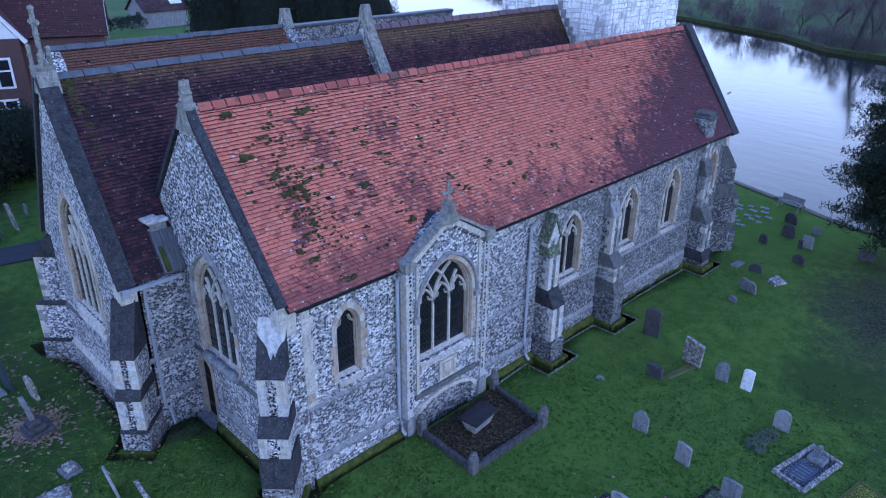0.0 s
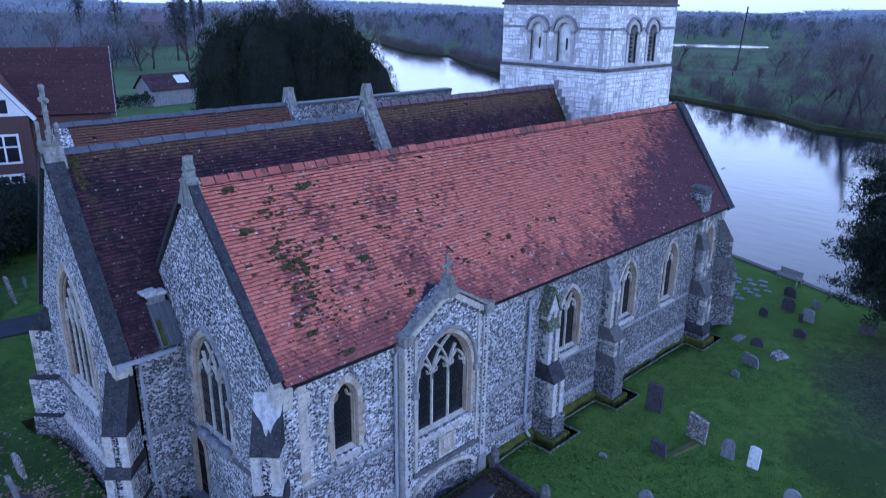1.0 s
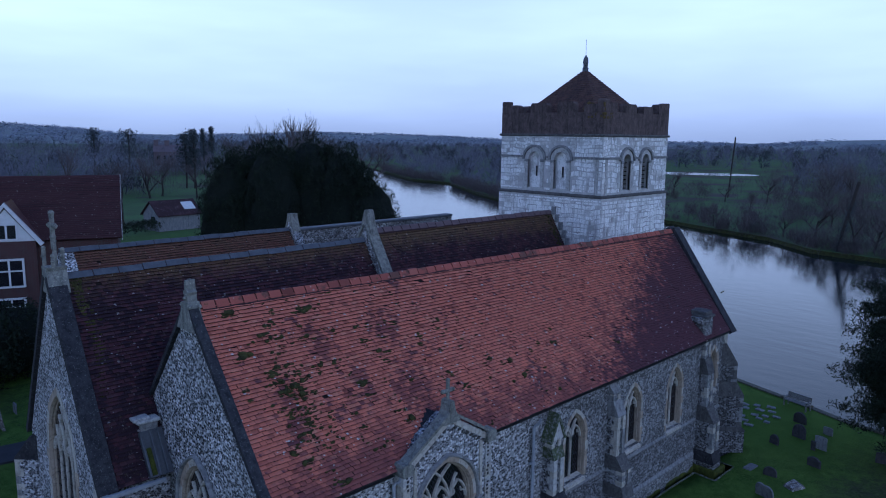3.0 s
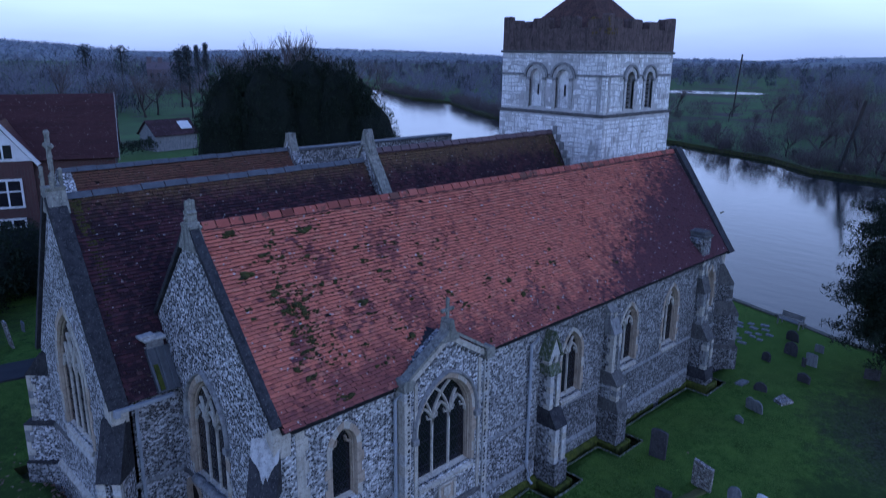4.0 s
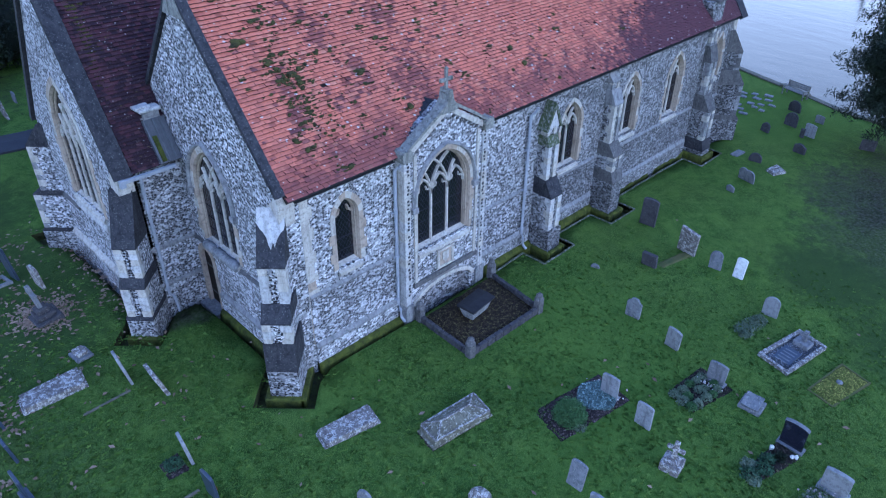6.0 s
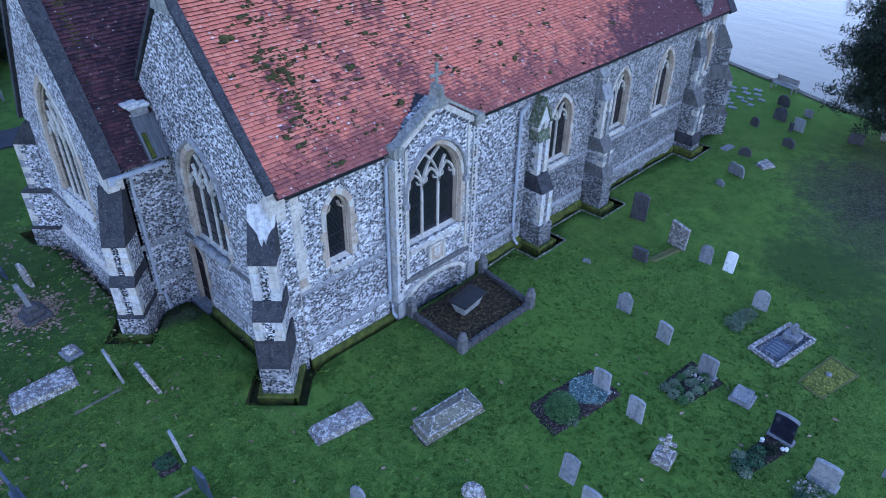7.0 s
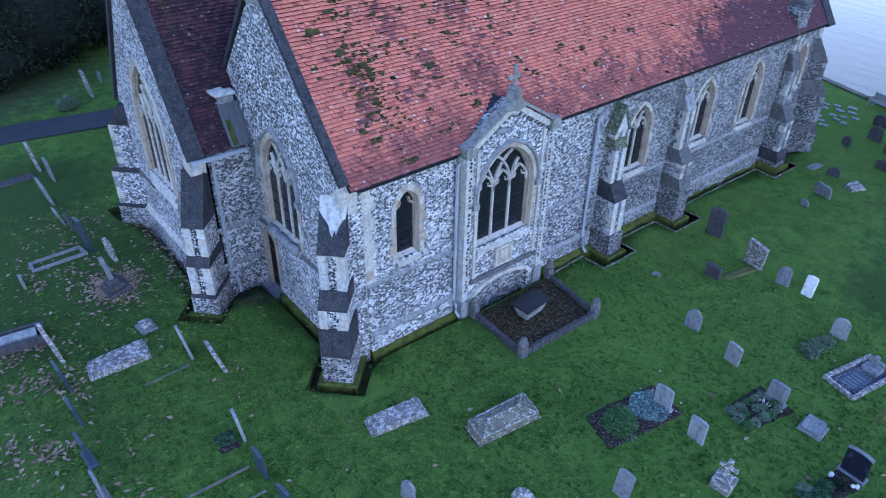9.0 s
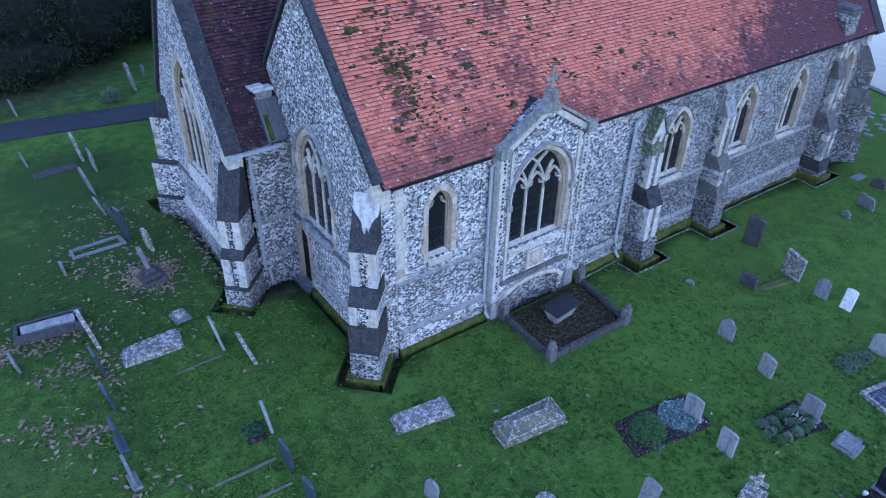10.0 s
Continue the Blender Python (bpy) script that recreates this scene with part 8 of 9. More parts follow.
PATH_SIDE = [
    (-4.0, 9.79, 0.55, 0.88, "round", "grave_lichen", -6, 0, 7), (-4.7, 15.3, 0.62, 1.3, "shoulder", "grave_grey", -12, 0, 6), (-4.36, 18.7, 0.66, 1.36, "round", "grave_lichen", -8, 0, 0),
    (-4.1, 17.4, 0.6, 1.05, "round", "grave_grey", -6, 0, 3), (-6.53, 19.4, 0.6, 0.58, "round", "grave_grey", -9, 0, 2), (-4.55, 12.5, 0.55, 0.85, "shoulder", "grave_dark", -14, 0, 4),
    (-4.75, 13.4, 0.55, 0.75, "round", "grave_grey", -16, 0, 4), (0.04, 26.0, 0.7, 1.5, "round", "grave_lichen", -8, 0, 0), (-5.93, 25.6, 0.55, 0.85, "round", "grave_grey", -8, 0, 4),
    (-8.4, 25.9, 0.55, 0.6, "round", "grave_dark", -4, 0, 4), (1.1, 28.0, 0.5, 0.6, "round", "grave_grey", 0, 0, 0),
]
RIVER_SIDE = [
    (24.25, -2.91, 0.6, 0.46, "full", "grave_dark", -4, 2, 6), (22.03, -3.53, 0.84, 0.58, "gothic", "grave_grey", -12, 4, -14), (20.55, -3.49, 0.4, 0.3, "shoulder", "grave_grey", -4, 0, -12),
    (28.16, -1.64, 0.5, 0.5, "full", "grave_dark", 4, 0, -20), (29.85, -2.26, 0.72, 0.72, "full", "grave_dark", 8, -4, -14), (31.93, -1.61, 0.72, 0.66, "full", "grave_dark", -5, 0, -14),
    (29.13, -3.55, 0.6, 0.72, "round", "grave_pale", -3, 0, -12), (31.36, -3.21, 0.48, 0.46, "round", "grave_grey", -5, 0, -6), (26.85, -3.97, 0.62, 0.52, "shoulder", "grave_dark", -9, 4, -10),
    (28.8, -3.3, 0.2, 0.5, "square", "grave_dark", -4, 0, -10), (29.64, -6.2, 0.7, 0.6, "round", "grave_dark", -8, 0, 20), (31.2, -7.2, 0.6, 0.8, "round", "grave_lichen", -4, 0, 10),
]


def build_headstones():
    for x, y, w, h, style, mat, lean, tilt, turn in SOUTH_LAWN + EAST_ROW + PATH_SIDE + RIVER_SIDE:
        stone_at(x, y, w, h, style, mat, lean, tilt, turn, 0.12 if mat in ("grave_lichen", "grave_dark") else 0.085)
    # stones with bases
    stone_at(-7.44, 0.9, 0.56, 0.92, "square", "slate", -4, 0, 4, 0.08, True)
    stone_at(-7.5, -0.45, 0.5, 0.88, "square", "grave_grey", -4, 0, 3, 0.08, True)
    stone_at(8.72, -8.88, 0.56, 0.85, "round", "grave_grey", -4, 2, 2, 0.09, True)
    stone_at(5.92, -7.0, 0.54, 0.88, "round", "grave_pale", -3, 0, 4, 0.09, True)
    stone_at(7.93, -11.52, 0.62, 1.02, "round", "granite", -8, 0, -2, 0.10, True, "grave_grey")
    stone_at(7.22, -12.9, 0.66, 0.90, "round", "grave_pale", -10, 0, 0, 0.12, True)
    stone_at(2.25, -9.15, 0.5, 0.88, "round", "grave_pale", -3, 0, 4, 0.09)
    stone_at(8.6, -14.2, 0.6, 0.8, "round", "grave_grey", -4, 0, 0, 0.1)
    stone_at(12.77, -4.15, 0.58, 0.56, "square", "grave_dark", -8, 0, 2, 0.16)
    stone_at(11.15, -2.85, 0.34, 0.16, "full", "grave_grey", 0, 0, 20, 0.08)
    for x, y, rad, sx in ((-1.39, 24.9, 0.34, 1.7),):
        rng = np.random.default_rng(9)
        d = rng.normal(0, 1, (260, 3))
        d /= np.linalg.norm(d, axis=1)[:, None]
        p = d * (0.5, 0.36, 0.36) + (x, y, 0.3)
        v, f = leaf_cloud(rng, p, 6, 0.07, 0.05)
        tagged(raw("clipped_bush", v, f, "sage"), "small clipped grey-green bush beside the path", "bush")


build_headstones()


def boulder_stone(x, y, size, label):
    """A rough rounded boulder set up as a grave marker."""
    bm = bmesh.new()
    got = bmesh.ops.create_icosphere(bm, subdivisions=3, radius=1.0)
    for v in got["verts"]:
        d = v.co.copy()
        k = 1 + 0.22 * noise.noise(d * 1.6 + Vector((x, y, 0))) + 0.06 * noise.noise(d * 5)
        v.co = Vector((d.x * size * 0.55 * k, d.y * size * 0.85 * k, max(d.z, -0.5) * size * 0.75 * k + size * 0.28))
    ob = put("boulder_marker", bm, "grave_lichen", smooth=True)
    ob.location = (x, y, ground_z(x, y))
    tagged(ob, label, "headstone", "churchyard headstones")


boulder_stone(0.55, -6.85, 0.42, "rough lichened boulder set up as a grave marker")


def pebbles(x, y, sx, sy, n, seed, label):
    """Loose pale pebbles strewn over a grave bed."""
    rng = np.random.default_rng(seed)
    bm = bmesh.new()
    for px, py in np.c_[rng.normal(0, sx, n), rng.normal(0, sy, n)]:
        got = bmesh.ops.create_icosphere(bm, subdivisions=1, radius=rng.uniform(0.02, 0.045), matrix=pose(px, py, 0.085))
    ob = put("pebbles", bm, "pebble")
    ob.location = (x, y, ground_z(x, y))
    tagged(ob, label, "pebbles", kind="stuff")


pebbles(6.02, -6.78, 0.13, 0.24, 55, 3, "pink and white pebbles at the foot of a headstone")
pebbles(8.50, -8.85, 0.11, 0.20, 40, 4, "white pebbles at the foot of a headstone")
pebbles(6.75, -12.75, 0.25, 0.2, 40, 5, "white pebbles among grave plants")


def ledger(corners, height, mat, name, label, hipped=False, category="tomb slab"):
    """A stone slab lying on the grass; corners on the ground, in order."""
    cx, cy = sum(c[0] for c in corners) / 4, sum(c[1] for c in corners) / 4
    z = ground_z(cx, cy)
    thing = empty(name, label, category, "", pose(cx, cy, z))
    loc = [Vector((x - cx, y - cy, 0)) for x, y in corners]
    def ring(f, zz):
        return [bm.verts.new((p.x * f, p.y * f, zz)) for p in loc]
    bm = bmesh.new()
    rows = [ring(1.06, -0.1), ring(1.06, 0.05), ring(0.98, 0.07), ring(0.98, height - 0.03), ring(0.95, height)]
    if hipped:
        rows.append(ring(0.88, height + 0.015))
    for lo, hi in zip(rows, rows[1:]):
        for k in range(4):
            bm.faces.new((lo[k], lo[(k + 1) % 4], hi[(k + 1) % 4], hi[k]))
    if not hipped:
        bm.faces.new(rows[-1])
    else:
        top = rows[-1]
        a, b = (loc[0] + loc[3]) / 2 * 0.5, (loc[1] + loc[2]) / 2 * 0.5
        r0, r1 = bm.verts.new((a.x, a.y, height + 0.17)), bm.verts.new((b.x, b.y, height + 0.17))
        for f in ((top[0], top[1], r1, r0), (top[2], top[3], r0, r1), (top[1], top[2], r1), (top[3], top[0], r0)):
            bm.faces.new(f)
    bmesh.ops.recalc_face_normals(bm, faces=bm.faces[:])
    part("slab", bm, mat, thing)
    if hipped:
        bm = bmesh.new()
        tube(bm, [r0_ for r0_ in ((a.x, a.y, height + 0.17), (b.x, b.y, height + 0.17))], 0.03, 6)
        for e, cs in ((a, (0, 3)), (b, (1, 2))):
            for c in cs:
                tube(bm, [(e.x, e.y, height + 0.17), (loc[c].x * 0.88, loc[c].y * 0.88, height + 0.02)], 0.025, 6)
        part("raised_ribs", bm, "grave_lichen", thing, "pale worn ribs of the coped top")
        rim = [(p.x * 0.955, p.y * 0.955) for p in loc]
        for k in range(4):
            bm = bmesh.new()
            tube(bm, [(*rim[k], height + 0.005), (*rim[(k + 1) % 4], height + 0.005)], 0.028, 6)
            part("edge_roll", bm, "grave_lichen", thing)
        skirt = [(p.x * 1.17, p.y * 1.17) for p in loc]
        flat_bed(skirt, 0.035, "bark_chip", thing, "bare_earth", 5, 0.02, "bare brown earth round the tomb")
    return thing




def kerb_ring(corners, wide, height, mat, thing, name="kerb"):
    """Kerb stones along a ring of corners, butted end to end."""
    n = len(corners)
    c = sum((Vector((*p, 0)) for p in corners), Vector()) / n
    for k in range(n):
        a, b = Vector((*corners[k], 0)), Vector((*corners[(k + 1) % n], 0))
        d = (b - a).normalized()
        s = Vector((-d.y, d.x, 0))
        if s.dot(c - a) < 0:
            s = -s
        bm = bmesh.new()
        quad = [a, b, b + s * wide - d * wide * 0.98, a + s * wide + d * wide * 0.98]
        lo = [bm.verts.new((p.x, p.y, -0.12)) for p in quad]
        hi = [bm.verts.new((p.x, p.y, height)) for p in quad]
        bm.faces.new(lo[::-1])
        bm.faces.new(hi)
        for i in range(4):
            bm.faces.new((lo[i], lo[(i + 1) % 4], hi[(i + 1) % 4], hi[i]))
        bmesh.ops.recalc_face_normals(bm, faces=bm.faces[:])
        part(name, bm, mat, thing)


def flat_bed(corners, z, mat, thing, name, seed=1, bumps=0.03, label=""):
    """An uneven fill inside a grave plot."""
    bm = bmesh.new()
    n = 9
    a, b, c, d = (Vector((*p, 0)) for p in corners)
    grid = [[bm.verts.new(a.lerp(b, i / n).lerp(d.lerp(c, i / n), j / n) + Vector((0, 0, z + bumps * noise.noise((i * 0.9, j * 0.9, seed)) - (0.06 if i in (0, n) or j in (0, n) else 0)))) for j in range(n + 1)] for i in range(n + 1)]
    for i in range(n):
        for j in range(n):
            bm.faces.new((grid[i][j], grid[i + 1][j], grid[i + 1][j + 1], grid[i][j + 1]))
    bmesh.ops.recalc_face_normals(bm, faces=bm.faces[:])
    if sum(f.normal.z for f in bm.faces) < 0:
        bmesh.ops.reverse_faces(bm, faces=bm.faces[:])
    return part(name, bm, mat, thing, label, True)

ledger([(-1.19, -2.86), (0.41, -3.14), (0.56, -2.48), (-1.07, -2.27)], 0.18, "grave_lichen", "ledger_stone", "flat lichen-spotted ledger stone in the grass")
ledger([(0.89, -4.87), (2.83, -5.14), (3.0, -4.33), (1.02, -4.14)], 0.26, "mossy_tomb", "coped_tomb", "low coped tomb slab with raised ribs", True)
ledger([(-6.5, 3.87), (-4.84, 3.77), (-4.74, 4.59), (-6.43, 4.55)], 0.22, "grave_lichen", "ledger_stone", "raised pale ledger stone spotted with lichen")
ledger([(23.43, -4.21), (24.13, -4.46), (24.51, -3.86), (23.68, -3.74)], 0.12, "grave_lichen", "ledger_stone", "small lichened ledger stone")
ledger([(24.1, -2.1), (24.8, -2.15), (24.8, -1.8), (24.1, -1.75)], 0.06, "grave_grey", "ledger_stone", "small flat grey stone in the grass")


def shift(corners):
    cx, cy = sum(c[0] for c in corners) / len(corners), sum(c[1] for c in corners) / len(corners)
    return [(x - cx, y - cy) for x, y in corners], pose(cx, cy, ground_z(cx, cy))


def small_plant(x, y, rad, height, mat, name, label, seed, n=90, leaf=0.06, category="plant"):
    rng = np.random.default_rng(seed)
    d = rng.normal(0, 1, (n, 3))
    d /= np.linalg.norm(d, axis=1)[:, None]
    d[:, 2] = np.abs(d[:, 2])
    p = d * (rad, rad, height) * (0.72 + 0.28 * rng.random((n, 1)))
    v, f = leaf_cloud(rng, p, 5, leaf, rad * 0.12)
    ob = raw(name, v, f, mat)
    ob.location = (x, y, ground_z(x, y) + 0.02)
    return tagged(ob, label, category, "grave plants")


def build_plots():
    # railed-in family plot against the bay, with a tomb
    plot, place = shift([(4.27, -2.98), (7.54, -3.05), (7.85, -0.62), (4.35, -0.62)])
    enc = empty("grave_enclosure", "walled family plot with stone corner posts and mossy soil", "grave enclosure", "", place)
    flat_bed([(x * 0.97, y * 0.97) for x, y in plot], 0.13, "mossy_soil", enc, "soil", 3, 0.05, "dark mossy soil")
    for k in (0, 1, 3):
        a, b = Vector((*plot[k], 0)), Vector((*plot[(k + 1) % 4], 0))
        d = (b - a).normalized()
        s = Vector((-d.y, d.x, 0))
        n = int((b - a).length / 0.33)
        for i in range(n):
            bm = bmesh.new()
            m = Matrix.Translation(a.lerp(b, (i + 0.5) / n)) @ Matrix((d, s, Vector((0, 0, 1)))).transposed().to_4x4()
            w = (b - a).length / n / 2 - 0.006
            box(bm, (-w, -0.075, -0.2), (w, 0.075, 0.24 + random.uniform(-0.015, 0.02)), m, 0.02)
            part("kerb_stone", bm, "grave_dark", enc)
    for x, y in plot:
        bm = bmesh.new()
        m = pose(x, y, 0)
        box(bm, (-0.13, -0.13, -0.2), (0.13, 0.13, 0.5), m, 0.03)
        lathe(bm, [(0.16, 0.5), (0.17, 0.56), (0.11, 0.66), (0.12, 0.72), (0.04, 0.8)], 8, m)
        part("post", bm, "string", enc, "weathered stone corner post with a blunt cap")
    tomb = empty("chest_tomb", "small chest tomb with dark lid and grey tapering sides", "tomb", "", Matrix.Translation((5.85, -1.72, 0.06)) @ Matrix.Rotation(radians(6), 4, "Z") @ Matrix.Scale(0.74, 4))
    bm = bmesh.new()
    lo, hi = [(-0.55, -0.26), (0.55, -0.26), (0.55, 0.26), (-0.55, 0.26)], [(-0.72, -0.4), (0.72, -0.4), (0.72, 0.4), (-0.72, 0.4)]
    va, vb = [bm.verts.new((x, y, 0.0)) for x, y in lo], [bm.verts.new((x, y, 0.56)) for x, y in hi]
    for k in range(4):
        bm.faces.new((va[k], va[(k + 1) % 4], vb[(k + 1) % 4], vb[k]))
    bm.faces.new(va[::-1])
    bm.faces.new(vb)
    part("chest", bm, "dull", tomb)
    bm = bmesh.new()
    box(bm, (-0.80, -0.48, 0.56), (0.80, 0.48, 0.66), None, 0.02)
    prism(bm, [(-0.48, 0.66), (0.48, 0.66), (0.0, 0.71)], -0.80, 0.80, FACE)
    part("lid", bm, "black_stone", tomb, "blackened coped lid")
    # bark plot with a round shrub and a bed of blue-green chips
    plot, place = shift([(3.44, -7.12), (6.22, -7.53), (6.46, -6.27), (3.76, -5.82)])
    bed = empty("grave_plot", "grave plot of dark bark with blue-green stone chips", "grave plot", "", place)
    flat_bed(plot, 0.055, "bark_chip", bed, "mulch", 4, 0.03)
    bm = bmesh.new()
    ring = [bm.verts.new((0.62 + 0.62 * (1 + 0.1 * math.sin(3 * a)) * math.cos(a), -0.1 + 0.55 * (1 + 0.08 * math.cos(4 * a)) * math.sin(a), 0.115)) for a in np.linspace(0, 2 * math.pi, 25)[:-1]]
    bm.faces.new(ring)
    out = bmesh.ops.extrude_face_region(bm, geom=bm.faces[:])
    bmesh.ops.translate(bm, vec=(0, 0, -0.09), verts=[g for g in out["geom"] if isinstance(g, bmesh.types.BMVert)])
    bmesh.ops.recalc_face_normals(bm, faces=bm.faces[:])
    part("chip_bed", bm, "gravel_blue", bed, "oval bed of blue-green chips")
    small_plant(4.38, -6.72, 0.45, 0.56, "bush", "round_shrub", "round dense green shrub on the grave plot", 71, 1500, 0.042, "shrub")
    small_plant(4.3, -7.12, 0.2, 0.14, "sage", "low_plant", "low pale green plant at the shrub's foot", 72, 60, 0.05)
    # dark soil plot with many grey-green tufts
    plot, place = shift([(7.03, -9.09), (8.85, -9.44), (9.06, -8.27), (7.25, -8.05)])
    bed = empty("grave_plot", "grave plot of dark soil planted with grey-green tufts", "grave plot", "", place)
    flat_bed(plot, 0.055, "soil", bed, "soil", 5, 0.03)
    rng = random.Random(12)
    for k in range(15):
        u, v = 0.1 + 0.17 * (k % 5) + rng.uniform(-0.04, 0.04), 0.18 + 0.3 * (k // 5) + rng.uniform(-0.06, 0.06)
        x, y = 7.03 + 1.82 * u + 0.2 * v, -9.09 - 0.35 * u + 1.04 * v
        small_plant(x, y, rng.uniform(0.13, 0.19), rng.uniform(0.15, 0.22), "sage" if k % 3 else "bush", "tuft", "rounded grey-green tuft planted in dark soil", 80 + k, 130, 0.035)
    # kerbed grave with a small cross
    plot, place = shift([(10.6, -10.29), (12.73, -10.65), (12.97, -9.67), (10.87, -9.23)])
    kerbed = empty("kerbed_grave", "kerbed grave with pale stone edging and grey gravel", "grave", "", place)
    kerb_ring(plot, 0.12, 0.13, "grave_lichen", kerbed)
    flat_bed([(x * 0.9, y * 0.9) for x, y in plot], 0.06, "gravel_grey", kerbed, "gravel", 6, 0.015)
    bm = bmesh.new()
    box(bm, (-0.75, -0.28, 0.0), (0.05, 0.28, 0.13), pose(0, 0, 0, 0, -6, -8), 0.01)
    plaque = part("plaque", bm, "slate", kerbed, "slanting dark inscription slab")
    bm = bmesh.new()
    for k in range(5):
        box(bm, (-0.68 + k * 0.14, -0.2, 0.131), (-0.63 + k * 0.14, 0.2, 0.134), pose(0, 0, 0, 0, -6, -8))
    part("inscription", bm, "grave_grey", plaque, "worn lines of lettering")
    bm = bmesh.new()
    box(bm, (0.35, -0.25, 0.0), (0.75, 0.25, 0.22), pose(0, 0, 0, 0, 0, -8), 0.02)
    box(bm, (0.5, -0.07, 0.2), (0.62, 0.07, 0.62), pose(0, 0, 0, 0, 0, -8), 0.015)
    box(bm, (0.51, -0.2, 0.4), (0.61, 0.2, 0.5), pose(0, 0, 0, 0, 0, -8), 0.015)
    part("cross", bm, "grave_grey", kerbed, "small pale stone cross on a block")
    # mossy flat plot
    plot, place = shift([(10.26, -11.78), (12.12, -12.21), (12.39, -11.25), (10.47, -10.95)])
    mossy = empty("mossy_grave", "flat grave covered in yellow-green moss", "grave", "", place)
    flat_bed(plot, 0.06, "moss_bed", mossy, "moss", 7, 0.03)
    kerb_ring(plot, 0.06, 0.035, "straw", mossy)
    bm = bmesh.new()
    lathe(bm, [(0.09, 0.02), (0.10, 0.07), (0.06, 0.1)], 8, pose(0.1, 0.02, 0.02))
    part("flower_holder", bm, "grave_grey", mossy, "small pale stone flower holder")
    # bed before the black stone
    plot, place = shift([(5.89, -11.4), (7.71, -11.9), (7.86, -11.21), (6.06, -10.93)])
    bed = empty("grave_plot", "planted grave plot before a black headstone", "grave plot", "", place)
    flat_bed(plot, 0.055, "soil", bed, "soil", 8, 0.04)
    for k, (x, y, r, mat) in enumerate(((6.15, -11.2, 0.26, "shrub"), (6.45, -11.0, 0.2, "sage"), (6.6, -11.35, 0.24, "shrub"), (6.95, -11.3, 0.22, "shrub"), (7.25, -11.5, 0.2, "yew"), (6.05, -11.35, 0.18, "sage"))):
        small_plant(x, y, r, r * 0.9, mat, "low_plant", "low dark plant on the grave", 100 + k, 80, 0.05)
    for k, (x, y) in enumerate(((7.52, -11.72), (7.60, -11.80), (7.42, -11.2))):
        bm = bmesh.new()
        bmesh.ops.create_icosphere(bm, subdivisions=1, radius=0.07 if k > 1 else 0.03, matrix=pose(0, 0, 0.1))
        lathe(bm, [(0.05, -0.02), (0.06, 0.06), (0.04, 0.09)], 7)
        ob = put("white_flowers", bm, "flower_white")
        ob.location = (x, y, ground_z(x, y) + 0.03)
        tagged(ob, "small pot of white flowers on the grave", "flowers", "grave flowers")
    small_plant(6.6, -12.85, 0.5, 0.14, "sage", "low_plant", "low grey plants and stones on a grave", 120, 150, 0.05)
    small_plant(6.3, -12.7, 0.2, 0.2, "shrub", "low_plant", "low green plant on a grave", 121, 80, 0.05)
    # patch of winter plants before a headstone
    for k, (x, y, r) in enumerate(((11.75, -8.35, 0.32), (12.15, -8.45, 0.34), (12.55, -8.5, 0.26), (11.5, -8.5, 0.2))):
        small_plant(x, y, r, 0.16, "sage", "winter_plant", "straggling grey winter plants on a grave", 130 + k, 90, 0.05)
    small_plant(-4.38, -0.62, 0.24, 0.2, "shrub", "low_plant", "low dark plant in a bare patch beside a headstone", 140, 110, 0.05)
    plot, place = shift([(-4.72, -1.0), (-4.12, -1.05), (-4.1, -0.25), (-4.7, -0.3)])
    bed = empty("grave_plot", "small bare patch of brown leaf mould", "grave plot", "", place)
    flat_bed(plot, 0.035, "bark_chip", bed, "mould", 9, 0.02)
    plot, place = shift([(12.95, -4.62), (14.55, -5.0), (14.62, -4.62), (13.0, -4.3)])
    mound = empty("grave_mound", "low mound of straw-coloured dead grass", "grave", "", place)
    flat_bed(plot, 0.05, "straw", mound, "mound", 10, 0.03)
    small_plant(-4.05, -2.0, 0.09, 0.12, "flower_red", "red_flowers", "faded red flowers beside a slate headstone", 150, 30, 0.04, "flowers")
    # cross on a square plinth
    cross = empty("cross_monument", "broken stone cross on a square stepped plinth", "grave cross", "", pose(4.93, -9.62, ground_z(4.9, -9.6), 0, 0, 8))
    bm = bmesh.new()
    box(bm, (-0.26, -0.26, -0.1), (0.26, 0.26, 0.28), None, 0.02)
    box(bm, (-0.18, -0.18, 0.28), (0.18, 0.18, 0.36), None, 0.03)
    part("plinth", bm, "grave_lichen", cross)
    bm = bmesh.new()
    box(bm, (-0.055, -0.065, 0.34), (0.055, 0.065, 0.98), None, 0.02)
    box(bm, (-0.05, -0.24, 0.66), (0.05, 0.24, 0.77), None, 0.02)
    part("cross", bm, "grave_lichen", cross)
    # open-book memorial
    book = empty("book_memorial", "small slanting book-shaped stone memorial", "memorial", "", pose(8.62, -10.1, ground_z(8.6, -10.1), 0, 0, 4))
    bm = bmesh.new()
    box(bm, (-0.3, -0.32, -0.1), (0.3, 0.32, 0.12), None, 0.02)
    part("base", bm, "grave_grey", book)
    for s in (-1, 1):
        bm = bmesh.new()
        box(bm, (-0.25, 0.01 if s > 0 else -0.27, 0.14), (0.22, 0.27 if s > 0 else -0.01, 0.21), pose(0, 0, 0.1, s * 6, -24, 0), 0.01)
        part("page", bm, "grave_grey", book)
    # square footstone, fallen fragments
    block = empty("square_stone", "small square block on a flat stone base", "memorial", "", pose(-4.42, 5.25, 0.05, 0, 0, 6))
    bm = bmesh.new()
    box(bm, (-0.26, -0.3, -0.08), (0.26, 0.3, 0.09), None, 0.02)
    part("base", bm, "grave_grey", block)
    bm = bmesh.new()
